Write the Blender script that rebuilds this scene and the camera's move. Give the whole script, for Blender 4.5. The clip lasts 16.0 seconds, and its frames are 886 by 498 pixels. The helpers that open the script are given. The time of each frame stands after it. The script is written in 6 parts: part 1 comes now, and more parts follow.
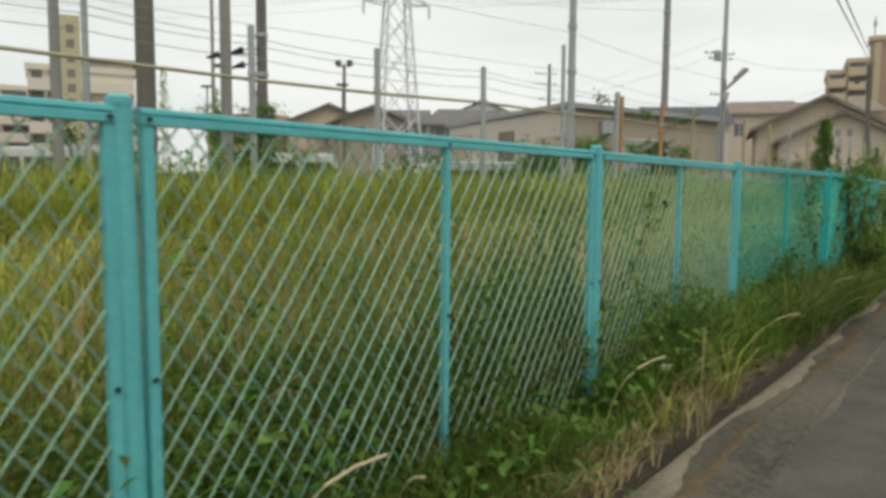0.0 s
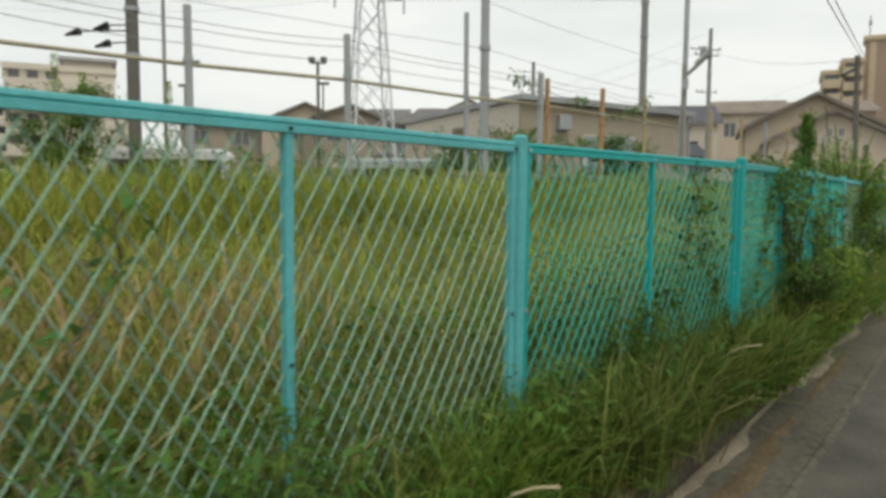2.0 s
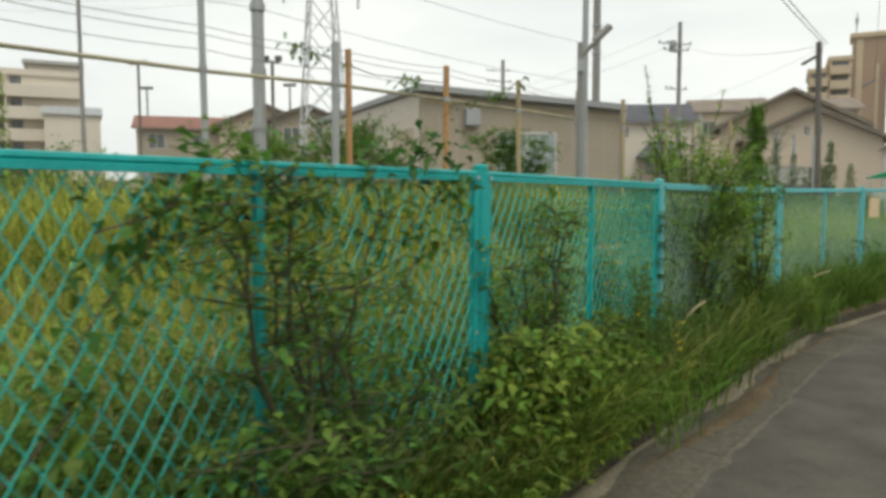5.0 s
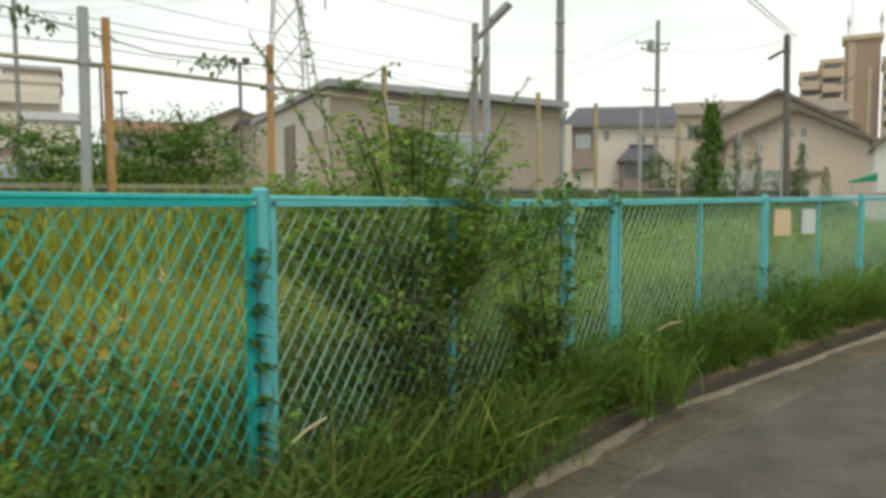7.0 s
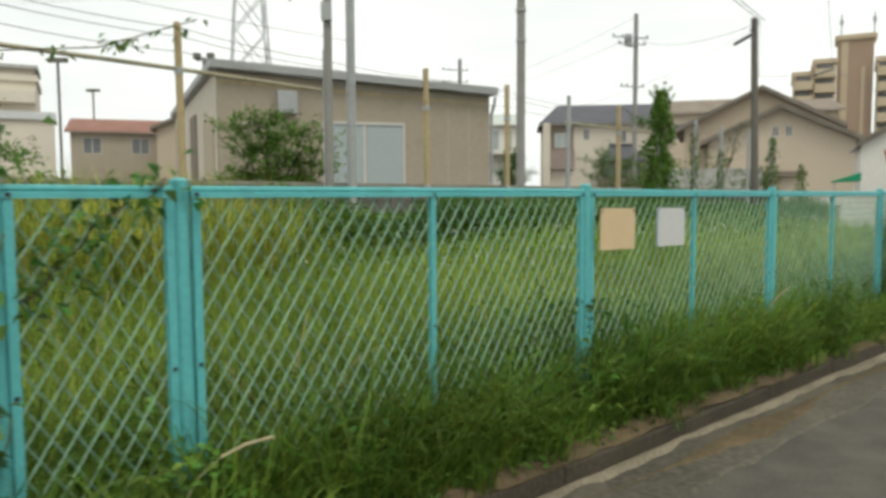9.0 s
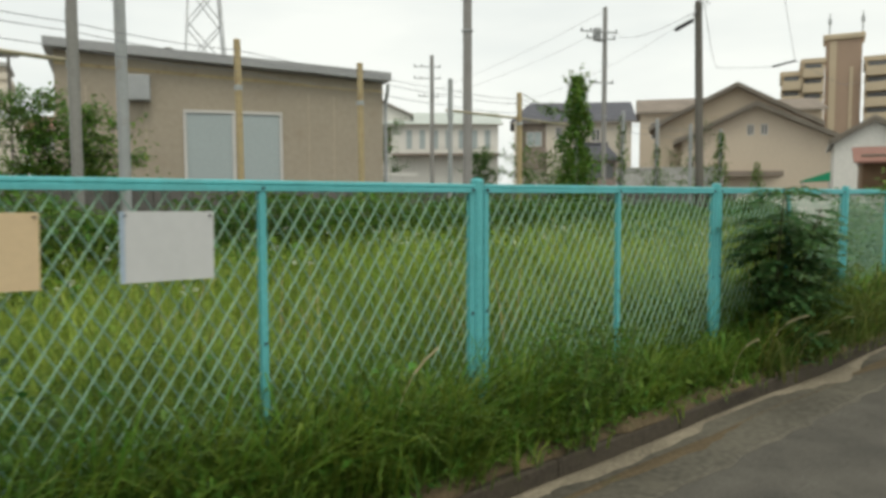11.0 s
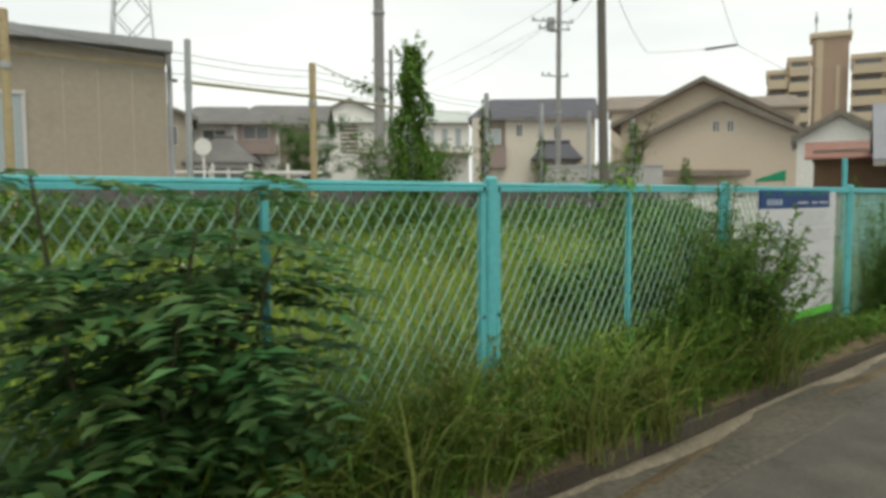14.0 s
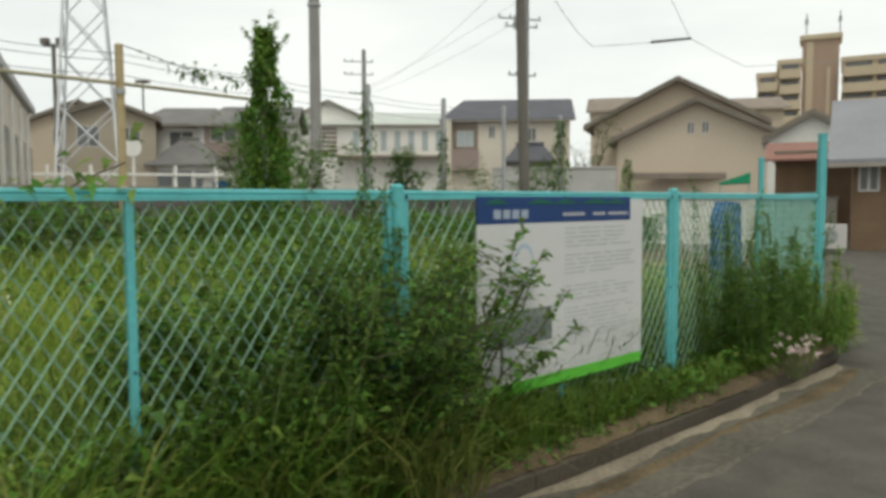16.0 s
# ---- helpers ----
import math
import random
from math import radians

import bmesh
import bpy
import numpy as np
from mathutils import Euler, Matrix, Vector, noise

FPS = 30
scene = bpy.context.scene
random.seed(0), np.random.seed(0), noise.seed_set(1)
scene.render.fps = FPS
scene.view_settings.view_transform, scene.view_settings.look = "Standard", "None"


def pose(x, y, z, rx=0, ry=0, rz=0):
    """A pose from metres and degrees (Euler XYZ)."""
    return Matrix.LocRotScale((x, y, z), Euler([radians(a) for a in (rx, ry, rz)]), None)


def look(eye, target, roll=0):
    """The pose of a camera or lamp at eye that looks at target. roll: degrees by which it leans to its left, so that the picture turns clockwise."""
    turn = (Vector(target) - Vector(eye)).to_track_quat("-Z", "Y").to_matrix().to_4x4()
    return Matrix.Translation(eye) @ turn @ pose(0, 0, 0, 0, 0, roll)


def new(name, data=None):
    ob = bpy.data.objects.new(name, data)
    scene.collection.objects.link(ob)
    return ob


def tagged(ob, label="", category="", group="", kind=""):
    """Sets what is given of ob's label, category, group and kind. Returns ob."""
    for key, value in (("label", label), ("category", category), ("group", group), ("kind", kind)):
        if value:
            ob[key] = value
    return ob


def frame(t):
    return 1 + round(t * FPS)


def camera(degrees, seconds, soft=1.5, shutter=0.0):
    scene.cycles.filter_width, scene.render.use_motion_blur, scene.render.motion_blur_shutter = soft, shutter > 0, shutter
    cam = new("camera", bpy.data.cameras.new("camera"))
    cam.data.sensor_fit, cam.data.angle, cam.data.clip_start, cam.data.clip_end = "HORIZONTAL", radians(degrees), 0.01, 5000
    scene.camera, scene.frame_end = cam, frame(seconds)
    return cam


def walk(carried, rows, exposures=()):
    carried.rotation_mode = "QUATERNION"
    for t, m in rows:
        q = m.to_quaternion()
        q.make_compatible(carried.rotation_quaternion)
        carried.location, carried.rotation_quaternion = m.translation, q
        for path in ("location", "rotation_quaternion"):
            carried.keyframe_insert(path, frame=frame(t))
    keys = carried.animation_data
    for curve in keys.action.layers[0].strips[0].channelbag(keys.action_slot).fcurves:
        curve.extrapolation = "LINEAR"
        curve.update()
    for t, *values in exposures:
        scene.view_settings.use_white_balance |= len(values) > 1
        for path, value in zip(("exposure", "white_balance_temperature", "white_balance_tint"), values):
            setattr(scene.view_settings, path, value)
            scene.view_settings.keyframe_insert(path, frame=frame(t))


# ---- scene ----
cam = camera(63.0, 16.0, 3.6, 0.2)
PATH = [
    (0, (0.846, 0.334, 1.123), (0.808, 2.326, 0.948), 0.4),
    (0.5, (1.274, 0.916, 1.129), (1.235, 2.908, 0.953), 0.4),
    (1, (1.677, 1.481, 1.106), (1.638, 3.473, 0.938), 0.3),
    (1.5, (2.084, 2.098, 1.11), (2.049, 4.091, 0.942), 0.4),
    (2, (2.47, 2.667, 1.116), (2.438, 4.659, 0.946), 0.4),
    (2.5, (2.889, 3.188, 1.134), (2.859, 5.181, 0.973), 0.2),
    (3, (3.322, 3.712, 1.136), (3.295, 5.706, 0.973), 0.2),
    (3.5, (3.733, 4.236, 1.151), (3.707, 6.229, 0.992), 0.3),
    (4, (4.121, 4.686, 1.155), (4.098, 6.679, 0.991), 0.2),
    (6.5, (6.441, 6.962, 1.219), (6.422, 8.956, 1.069), -0.4),
    (7, (6.852, 7.492, 1.218), (6.838, 9.487, 1.071), -0.3),
    (7.5, (7.285, 8.005, 1.207), (7.273, 10.0, 1.06), -0.1),
    (8, (7.685, 8.55, 1.183), (7.676, 10.544, 1.039), -0.1),
    (8.5, (8.134, 9.093, 1.165), (8.126, 11.088, 1.022), -0.2),
    (11, (10.64, 11.374, 1.13), (10.648, 13.369, 0.989), -0.2),
    (11.5, (11.133, 11.835, 1.118), (11.144, 13.83, 0.975), -0.0),
    (12, (11.632, 12.269, 1.117), (11.645, 14.264, 0.976), -0.2),
    (12.5, (12.12, 12.731, 1.112), (12.136, 14.726, 0.964), -0.0),
    (13, (12.626, 13.196, 1.119), (12.644, 15.191, 0.976), -0.1),
    (13.5, (13.097, 13.697, 1.12), (13.115, 15.691, 0.978), -0.1),
    (14, (13.6, 14.129, 1.124), (13.62, 16.124, 0.985), -0.2),
    (14.5, (14.037, 14.575, 1.134), (14.059, 16.57, 0.998), -0.3),
    (15, (14.546, 14.943, 1.154), (14.571, 16.939, 1.023), -0.2),
    (15.5, (15.001, 15.315, 1.153), (15.026, 17.31, 1.016), -0.1),
    (16, (15.447, 15.603, 1.148), (15.475, 17.598, 1.018), -0.2),
]
walk(cam, [(t, look(eye, target, roll)) for t, eye, target, roll in PATH], [(0.0, 0.02, 6650, 5), (4.0, 0.08, 6650, 5), (6.5, 0.23, 6700, 3.5), (8.5, 0.28, 6700, 3.5), (11.0, 0.12, 6700, 3.5), (13.5, 0.21, 6650, 3.5), (16.0, 0.14, 6650, 4)])

# ---- world and light: a bright overcast day ----
world = bpy.data.worlds.new("overcast_sky")
scene.world = world
world.use_nodes = True
wn, wl = world.node_tree.nodes, world.node_tree.links
wn.clear()
sky = wn.new("ShaderNodeTexSky")
sky.sky_type, sky.sun_disc = "NISHITA", False
sky.sun_elevation, sky.sun_rotation, sky.dust_density = radians(55), radians(150), 4.0
w_coord, w_map, w_noise, w_ramp = (wn.new("ShaderNodeTexCoord"), wn.new("ShaderNodeMapping"), wn.new("ShaderNodeTexNoise"), wn.new("ShaderNodeValToRGB"))
w_map.inputs["Scale"].default_value = (1.0, 1.0, 4.0)
w_noise.inputs["Scale"].default_value, w_noise.inputs["Detail"].default_value = 1.6, 5.0
w_ramp.color_ramp.elements[0].position, w_ramp.color_ramp.elements[0].color = 0.30, (0.70, 0.735, 0.765, 1)
w_ramp.color_ramp.elements[1].position, w_ramp.color_ramp.elements[1].color = 0.66, (0.96, 0.965, 0.96, 1)
w_sky, w_mix, w_bg, w_out = wn.new("ShaderNodeVectorMath"), wn.new("ShaderNodeMix"), wn.new("ShaderNodeBackground"), wn.new("ShaderNodeOutputWorld")
w_sky.operation = "SCALE"
w_sky.inputs["Scale"].default_value = 0.09
w_mix.data_type = "RGBA"
w_mix.inputs["Factor"].default_value = 0.93
wl.new(w_coord.outputs["Generated"], w_map.inputs["Vector"])
wl.new(w_map.outputs["Vector"], w_noise.inputs["Vector"])
wl.new(w_noise.outputs["Fac"], w_ramp.inputs["Fac"])
wl.new(sky.outputs["Color"], w_sky.inputs[0])
wl.new(w_sky.outputs["Vector"], w_mix.inputs["A"])
wl.new(w_ramp.outputs["Color"], w_mix.inputs["B"])
wl.new(w_mix.outputs["Result"], w_bg.inputs["Color"])
w_bg.inputs["Strength"].default_value = 1.0
wl.new(w_bg.outputs["Background"], w_out.inputs["Surface"])

sun = new("sun", bpy.data.lights.new("sun", "SUN"))
sun.data.energy, sun.data.angle, sun.data.color = 1.3, radians(25), (1.0, 0.96, 0.9)
sun.matrix_world = look((10, -10, 30), (4, 4, 0))


# ---- materials ----
def material(name, color, rough=0.7, var=0.25, scale=6.0, bump=0.15, metal=0.0, second=None, stain=0.0, stain_color=(0.1, 0.07, 0.04), island=0.0, spec=0.3):
    """Base colour varied by fine grain and by broad patches, with relief."""
    m = bpy.data.materials.new(name)
    m.use_nodes = True
    n, l = m.node_tree.nodes, m.node_tree.links
    b = n["Principled BSDF"]
    b.inputs["Roughness"].default_value, b.inputs["Metallic"].default_value = rough, metal
    b.inputs["Specular IOR Level"].default_value = spec
    co = n.new("ShaderNodeTexCoord")
    big, fine = n.new("ShaderNodeTexNoise"), n.new("ShaderNodeTexNoise")
    big.inputs["Scale"].default_value, big.inputs["Detail"].default_value = scale * 0.22, 4
    fine.inputs["Scale"].default_value, fine.inputs["Detail"].default_value = scale * 6, 5
    for t in (big, fine):
        l.new(co.outputs["Object"], t.inputs["Vector"])
    add = n.new("ShaderNodeMath")
    add.operation = "ADD"
    half = n.new("ShaderNodeMath")
    half.operation = "MULTIPLY"
    half.inputs[1].default_value = 0.5
    l.new(big.outputs["Fac"], add.inputs[0])
    l.new(fine.outputs["Fac"], add.inputs[1])
    l.new(add.outputs[0], half.inputs[0])
    ramp = n.new("ShaderNodeValToRGB")
    lo = [c * (1 - var) for c in color]
    hi = [min(1, c * (1 + var)) for c in (second or color)]
    ramp.color_ramp.elements[0].position, ramp.color_ramp.elements[0].color = 0.34, (*lo, 1)
    ramp.color_ramp.elements[1].position, ramp.color_ramp.elements[1].color = 0.66, (*hi, 1)
    l.new(half.outputs[0], ramp.inputs["Fac"])
    out = ramp.outputs["Color"]
    if island:
        geo, hsv, mr, mv = n.new("ShaderNodeNewGeometry"), n.new("ShaderNodeHueSaturation"), n.new("ShaderNodeMapRange"), n.new("ShaderNodeMapRange")
        mr.inputs["To Min"].default_value, mr.inputs["To Max"].default_value = 0.5 - 0.032 * island, 0.5 + 0.036 * island
        mv.inputs["To Min"].default_value, mv.inputs["To Max"].default_value = 1 - 0.45 * island, 1 + 0.5 * island
        l.new(geo.outputs["Random Per Island"], mr.inputs["Value"])
        sc = n.new("ShaderNodeMath")
        sc.operation = "MULTIPLY"
        sc.inputs[1].default_value = 7.31
        fr = n.new("ShaderNodeMath")
        fr.operation = "FRACT"
        l.new(geo.outputs["Random Per Island"], sc.inputs[0])
        l.new(sc.outputs[0], fr.inputs[0])
        l.new(fr.outputs[0], mv.inputs["Value"])
        l.new(mr.outputs["Result"], hsv.inputs["Hue"])
        l.new(mv.outputs["Result"], hsv.inputs["Value"])
        l.new(out, hsv.inputs["Color"])
        out = hsv.outputs["Color"]
    if stain:
        sn, sr, mx = n.new("ShaderNodeTexNoise"), n.new("ShaderNodeValToRGB"), n.new("ShaderNodeMix")
        sn.inputs["Scale"].default_value, sn.inputs["Detail"].default_value = scale * 0.8, 8
        sn.inputs["Distortion"].default_value = 0.6
        sr.color_ramp.elements[0].position, sr.color_ramp.elements[0].color = 0.56, (0, 0, 0, 1)
        sr.color_ramp.elements[1].position, sr.color_ramp.elements[1].color = 0.72, (stain, stain, stain, 1)
        mx.data_type = "RGBA"
        l.new(co.outputs["Object"], sn.inputs["Vector"])
        l.new(sn.outputs["Fac"], sr.inputs["Fac"])
        l.new(sr.outputs["Color"], mx.inputs["Factor"])
        l.new(out, mx.inputs["A"])
        mx.inputs["B"].default_value = (*stain_color, 1)
        out = mx.outputs["Result"]
    l.new(out, b.inputs["Base Color"])
    if bump:
        bp = n.new("ShaderNodeBump")
        bp.inputs["Strength"].default_value, bp.inputs["Distance"].default_value = bump, 0.01
        l.new(fine.outputs["Fac"], bp.inputs["Height"])
        l.new(bp.outputs["Normal"], b.inputs["Normal"])
    return m


def leaf_material(name, color, second, var=0.2, island=1.0, through_light=0.42):
    """Leaves and blades: colour by leaf, with some light passing through."""
    m = material(name, color, rough=0.55, var=var, scale=3.0, bump=0.0, second=second, island=island, spec=0.25)
    n, l = m.node_tree.nodes, m.node_tree.links
    b = n["Principled BSDF"]
    tr, mx = n.new("ShaderNodeBsdfTranslucent"), n.new("ShaderNodeMixShader")
    src = b.inputs["Base Color"].links[0].from_socket
    l.new(src, tr.inputs["Color"])
    mx.inputs[0].default_value = through_light
    l.new(b.outputs["BSDF"], mx.inputs[1])
    l.new(tr.outputs["BSDF"], mx.inputs[2])
    l.new(mx.outputs["Shader"], n["Material Output"].inputs["Surface"])
    return m


M_ASPHALT = material("asphalt", (0.074, 0.068, 0.056), 0.9, 0.3, 14, 0.6, second=(0.096, 0.087, 0.071), stain=0.5, stain_color=(0.054, 0.050, 0.042))
M_GUTTER = material("gutter_concrete", (0.080, 0.072, 0.055), 0.9, 0.35, 5, 0.35, second=(0.106, 0.095, 0.072), stain=0.6, stain_color=(0.135, 0.119, 0.088))
M_KERB = material("kerb_concrete", (0.062, 0.051, 0.037), 0.95, 0.4, 8, 0.6, stain=0.8, stain_color=(0.06, 0.055, 0.03))
M_SOIL = material("soil", (0.10, 0.075, 0.048), 1.0, 0.45, 10, 1.0, second=(0.15, 0.12, 0.07))
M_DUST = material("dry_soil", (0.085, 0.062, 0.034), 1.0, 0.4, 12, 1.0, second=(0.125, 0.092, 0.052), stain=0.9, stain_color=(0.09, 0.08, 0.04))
M_SAND = material("pale_silt", (0.168, 0.142, 0.102), 1.0, 0.3, 9, 0.6, second=(0.215, 0.183, 0.132), stain=0.6, stain_color=(0.13, 0.11, 0.08))
M_GROUND = material("far_ground", (0.16, 0.155, 0.14), 0.95, 0.3, 2, 0.3)
M_FADED = material("faded_turquoise_paint", (0.105, 0.405, 0.415), 0.5, 0.10, 9, 0.08, second=(0.12, 0.44, 0.45), stain=0.25, stain_color=(0.10, 0.24, 0.22))
M_FRESH = material("turquoise_paint", (0.012, 0.31, 0.29), 0.42, 0.10, 9, 0.06, second=(0.02, 0.36, 0.34), stain=0.25, stain_color=(0.01, 0.2, 0.17))
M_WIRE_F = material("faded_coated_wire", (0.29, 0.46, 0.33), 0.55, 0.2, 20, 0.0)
# darker copy of the coated wire: the rear wires' shade painted into the colour
M_WIRE_B = material("shaded_back_wire", (0.185, 0.32, 0.255), 0.6, 0.2, 20, 0.0)
M_WIRE_N = material("coated_wire", (0.045, 0.42, 0.35), 0.45, 0.12, 20, 0.0)
M_BOLT = material("weathered_bolt", (0.05, 0.045, 0.045), 0.6, 0.3, 60, 0.1, 0.5)
M_BOLT_L = material("zinc_bolt", (0.5, 0.52, 0.5), 0.4, 0.2, 60, 0.1, 0.6)
M_BEIGE = material("beige_wall_panel", (0.36, 0.31, 0.24), 0.85, 0.10, 2.0, 0.1, stain=0.3, stain_color=(0.27, 0.21, 0.15))
M_ROOFMETAL = material("grey_roof_metal", (0.34, 0.34, 0.34), 0.5, 0.12, 3, 0.05, 0.2)
M_GLASSPANE = material("frosted_window_pane", (0.36, 0.41, 0.41), 0.18, 0.06, 3, 0, spec=0.5)
M_GLASSDARK = material("dark_window_pane", (0.12, 0.125, 0.125), 0.12, 0.2, 2, 0, spec=0.5)
M_FRAMEW = material("pale_frame", (0.55, 0.53, 0.5), 0.5, 0.1, 8, 0)
M_STEEL = material("galvanised_steel", (0.38, 0.39, 0.39), 0.55, 0.15, 8, 0.1, 0.35, stain=0.25, stain_color=(0.3, 0.22, 0.14))
M_RUST = material("rusty_paint", (0.38, 0.19, 0.07), 0.85, 0.3, 9, 0.3, second=(0.45, 0.27, 0.13), stain=0.5, stain_color=(0.22, 0.09, 0.03))
M_OCHRE = material("ochre_painted_pole", (0.42, 0.33, 0.19), 0.8, 0.22, 8, 0.2, stain=0.5, stain_color=(0.25, 0.14, 0.07))
M_PIPE = material("dull_ochre_pipe", (0.40, 0.355, 0.25), 0.8, 0.25, 8, 0.1, stain=0.4, stain_color=(0.2, 0.17, 0.13))
M_POLEC = material("utility_pole_concrete", (0.27, 0.26, 0.245), 0.9, 0.15, 5, 0.2, stain=0.3, stain_color=(0.17, 0.16, 0.15))
M_POLEDARK = material("dark_pole", (0.15, 0.138, 0.12), 0.9, 0.2, 5, 0.2)
M_BLACK = material("black_fitting", (0.025, 0.025, 0.027), 0.5, 0.2, 8, 0)
M_WIREBLACK = material("cable", (0.22, 0.22, 0.23), 0.7, 0.1, 4, 0)
M_WALLBACK = material("old_block_wall", (0.14, 0.13, 0.12), 0.95, 0.3, 5, 0.4, stain=0.5, stain_color=(0.07, 0.065, 0.055))
M_OLDCAP = material("weathered_coping", (0.27, 0.25, 0.21), 0.95, 0.3, 6, 0.3, stain=0.5, stain_color=(0.16, 0.13, 0.09))
M_CAP = material("wall_coping", (0.42, 0.41, 0.39), 0.9, 0.2, 5, 0.2)
M_TOWER = material("pylon_steel", (0.60, 0.61, 0.62), 0.6, 0.1, 3, 0, 0.2)
M_TAN = material("tan_render", (0.56, 0.472, 0.37), 0.9, 0.07, 1.2, 0.1)
M_TAN2 = material("ochre_tan_render", (0.50, 0.42, 0.32), 0.9, 0.07, 1.2, 0.1)
M_CREAM = material("cream_wall", (0.62, 0.56, 0.47), 0.85, 0.08, 1.0, 0.05)
M_WHITEW = material("white_wall", (0.70, 0.68, 0.63), 0.85, 0.1, 1.0, 0.05, stain=0.2, stain_color=(0.4, 0.38, 0.34))
M_TILE = material("grey_roof_tile", (0.155, 0.148, 0.14), 0.7, 0.2, 4, 0.3)
M_BLUETILE = material("blue_grey_roof_tile", (0.24, 0.24, 0.258), 0.7, 0.15, 4, 0.3)
M_SLATE = material("dark_slate_roof", (0.10, 0.10, 0.115), 0.7, 0.15, 4, 0.2)
M_BROWNROOF = material("brown_roof_edge", (0.23, 0.19, 0.155), 0.8, 0.2, 4, 0.1)
M_VERGE = material("weathered_verge_board", (0.33, 0.295, 0.25), 0.85, 0.2, 5, 0.1)
M_REDROOF = material("red_metal_roof", (0.25, 0.125, 0.095), 0.7, 0.2, 4, 0.1, stain=0.4, stain_color=(0.3, 0.2, 0.16))
M_BROWNWOOD = material("brown_timber_wall", (0.22, 0.145, 0.09), 0.85, 0.3, 5, 0.2)
M_APT = material("apartment_beige", (0.50, 0.41, 0.29), 0.9, 0.08, 0.6, 0)
M_APTBROWN = material("apartment_brown_tile", (0.36, 0.26, 0.19), 0.8, 0.1, 0.6, 0)
M_HILLPRINT = material("dark_green_print", (0.012, 0.10, 0.075), 0.6, 0.1, 8, 0)
M_PALEPRINT = material("pale_blue_grey_print", (0.30, 0.35, 0.42), 0.6, 0.1, 8, 0)
M_GREENROOF = material("pale_green_roof_metal", (0.47, 0.50, 0.46), 0.6, 0.1, 3, 0.05)
M_MAUVE = material("mauve_brown_cladding", (0.30, 0.235, 0.21), 0.85, 0.12, 3, 0.05)
M_VANWHITE = material("white_car_paint", (0.56, 0.57, 0.56), 0.25, 0.04, 3, 0, spec=0.5)
M_VANSILVER = material("silver_car_paint", (0.40, 0.42, 0.44), 0.3, 0.05, 3, 0, 0.4, spec=0.5)
M_TYRE = material("tyre_rubber", (0.03, 0.03, 0.03), 0.9, 0.2, 20, 0.2)
M_CARGLASS = material("dark_car_glass", (0.03, 0.035, 0.04), 0.08, 0.1, 3, 0, spec=0.5)
M_TAILLIGHT = material("red_tail_light", (0.4, 0.02, 0.02), 0.3, 0.1, 3, 0, spec=0.5)
M_GREENSHEET = material("green_awning_sheet", (0.02, 0.28, 0.14), 0.7, 0.1, 3, 0)
M_BLUESHEET = material("blue_tarpaulin", (0.02, 0.10, 0.30), 0.6, 0.2, 4, 0.2)
M_MINT = material("mint_sheet_metal", (0.26, 0.55, 0.52), 0.55, 0.1, 3, 0.05, stain=0.2, stain_color=(0.2, 0.4, 0.37))
M_PAPER = material("sun_bleached_paper", (0.56, 0.56, 0.55), 0.8, 0.04, 5, 0.05)
M_KRAFT = material("tan_card", (0.62, 0.47, 0.29), 0.8, 0.05, 8, 0.05)
M_SIGN = material("white_banner", (0.55, 0.55, 0.54), 0.6, 0.03, 4, 0.02)
M_NAVY = material("navy_print", (0.014, 0.045, 0.15), 0.6, 0.1, 8, 0)
M_LIME = material("lime_print", (0.12, 0.50, 0.05), 0.6, 0.1, 8, 0)
M_PRINT = material("grey_print", (0.44, 0.445, 0.45), 0.7, 0.1, 8, 0)
M_PHOTO = material("green_photo_print", (0.08, 0.13, 0.08), 0.6, 0.7, 14, 0, second=(0.2, 0.22, 0.2))
M_BLUEPRINT = material("pale_blue_print", (0.36, 0.44, 0.52), 0.6, 0.1, 8, 0)
M_SIGNYELLOW = material("faded_yellow_panel", (0.47, 0.43, 0.27), 0.7, 0.1, 4, 0.05)
M_BARK = material("bark", (0.11, 0.085, 0.06), 0.95, 0.35, 14, 0.6)
M_TWIG = material("green_brown_twig", (0.06, 0.062, 0.03), 0.9, 0.3, 14, 0.2)
M_STEM = material("green_stem", (0.12, 0.15, 0.05), 0.8, 0.2, 14, 0)
M_FIELD = leaf_material("field_grass", (0.20, 0.265, 0.03), (0.42, 0.43, 0.09), 0.2)
M_FIELDGREEN = leaf_material("green_field_grass", (0.155, 0.255, 0.032), (0.30, 0.385, 0.068), 0.2, 0.75)
M_LUSH = leaf_material("lush_grass", (0.066, 0.128, 0.016), (0.136, 0.205, 0.03), 0.25)
M_VERGEGREEN = leaf_material("verge_grass_blade", (0.072, 0.15, 0.017), (0.15, 0.235, 0.034), 0.22)
M_FIELDBROWN = leaf_material("ripening_grass", (0.22, 0.21, 0.04), (0.40, 0.345, 0.10), 0.25)
M_OLIVE = leaf_material("olive_grass_blade", (0.10, 0.142, 0.026), (0.21, 0.228, 0.062), 0.25)
M_SEED = leaf_material("brown_seed_head", (0.26, 0.20, 0.085), (0.38, 0.30, 0.14), 0.25, 0.7)
M_STRAW = leaf_material("dry_grass", (0.36, 0.28, 0.13), (0.46, 0.38, 0.2), 0.2, 0.6)
M_STALK = material("dry_seed_stalk", (0.46, 0.39, 0.24), 0.9, 0.2, 30, 0.1)
M_LEAF = leaf_material("shrub_leaf", (0.07, 0.145, 0.022), (0.12, 0.21, 0.036), 0.2)
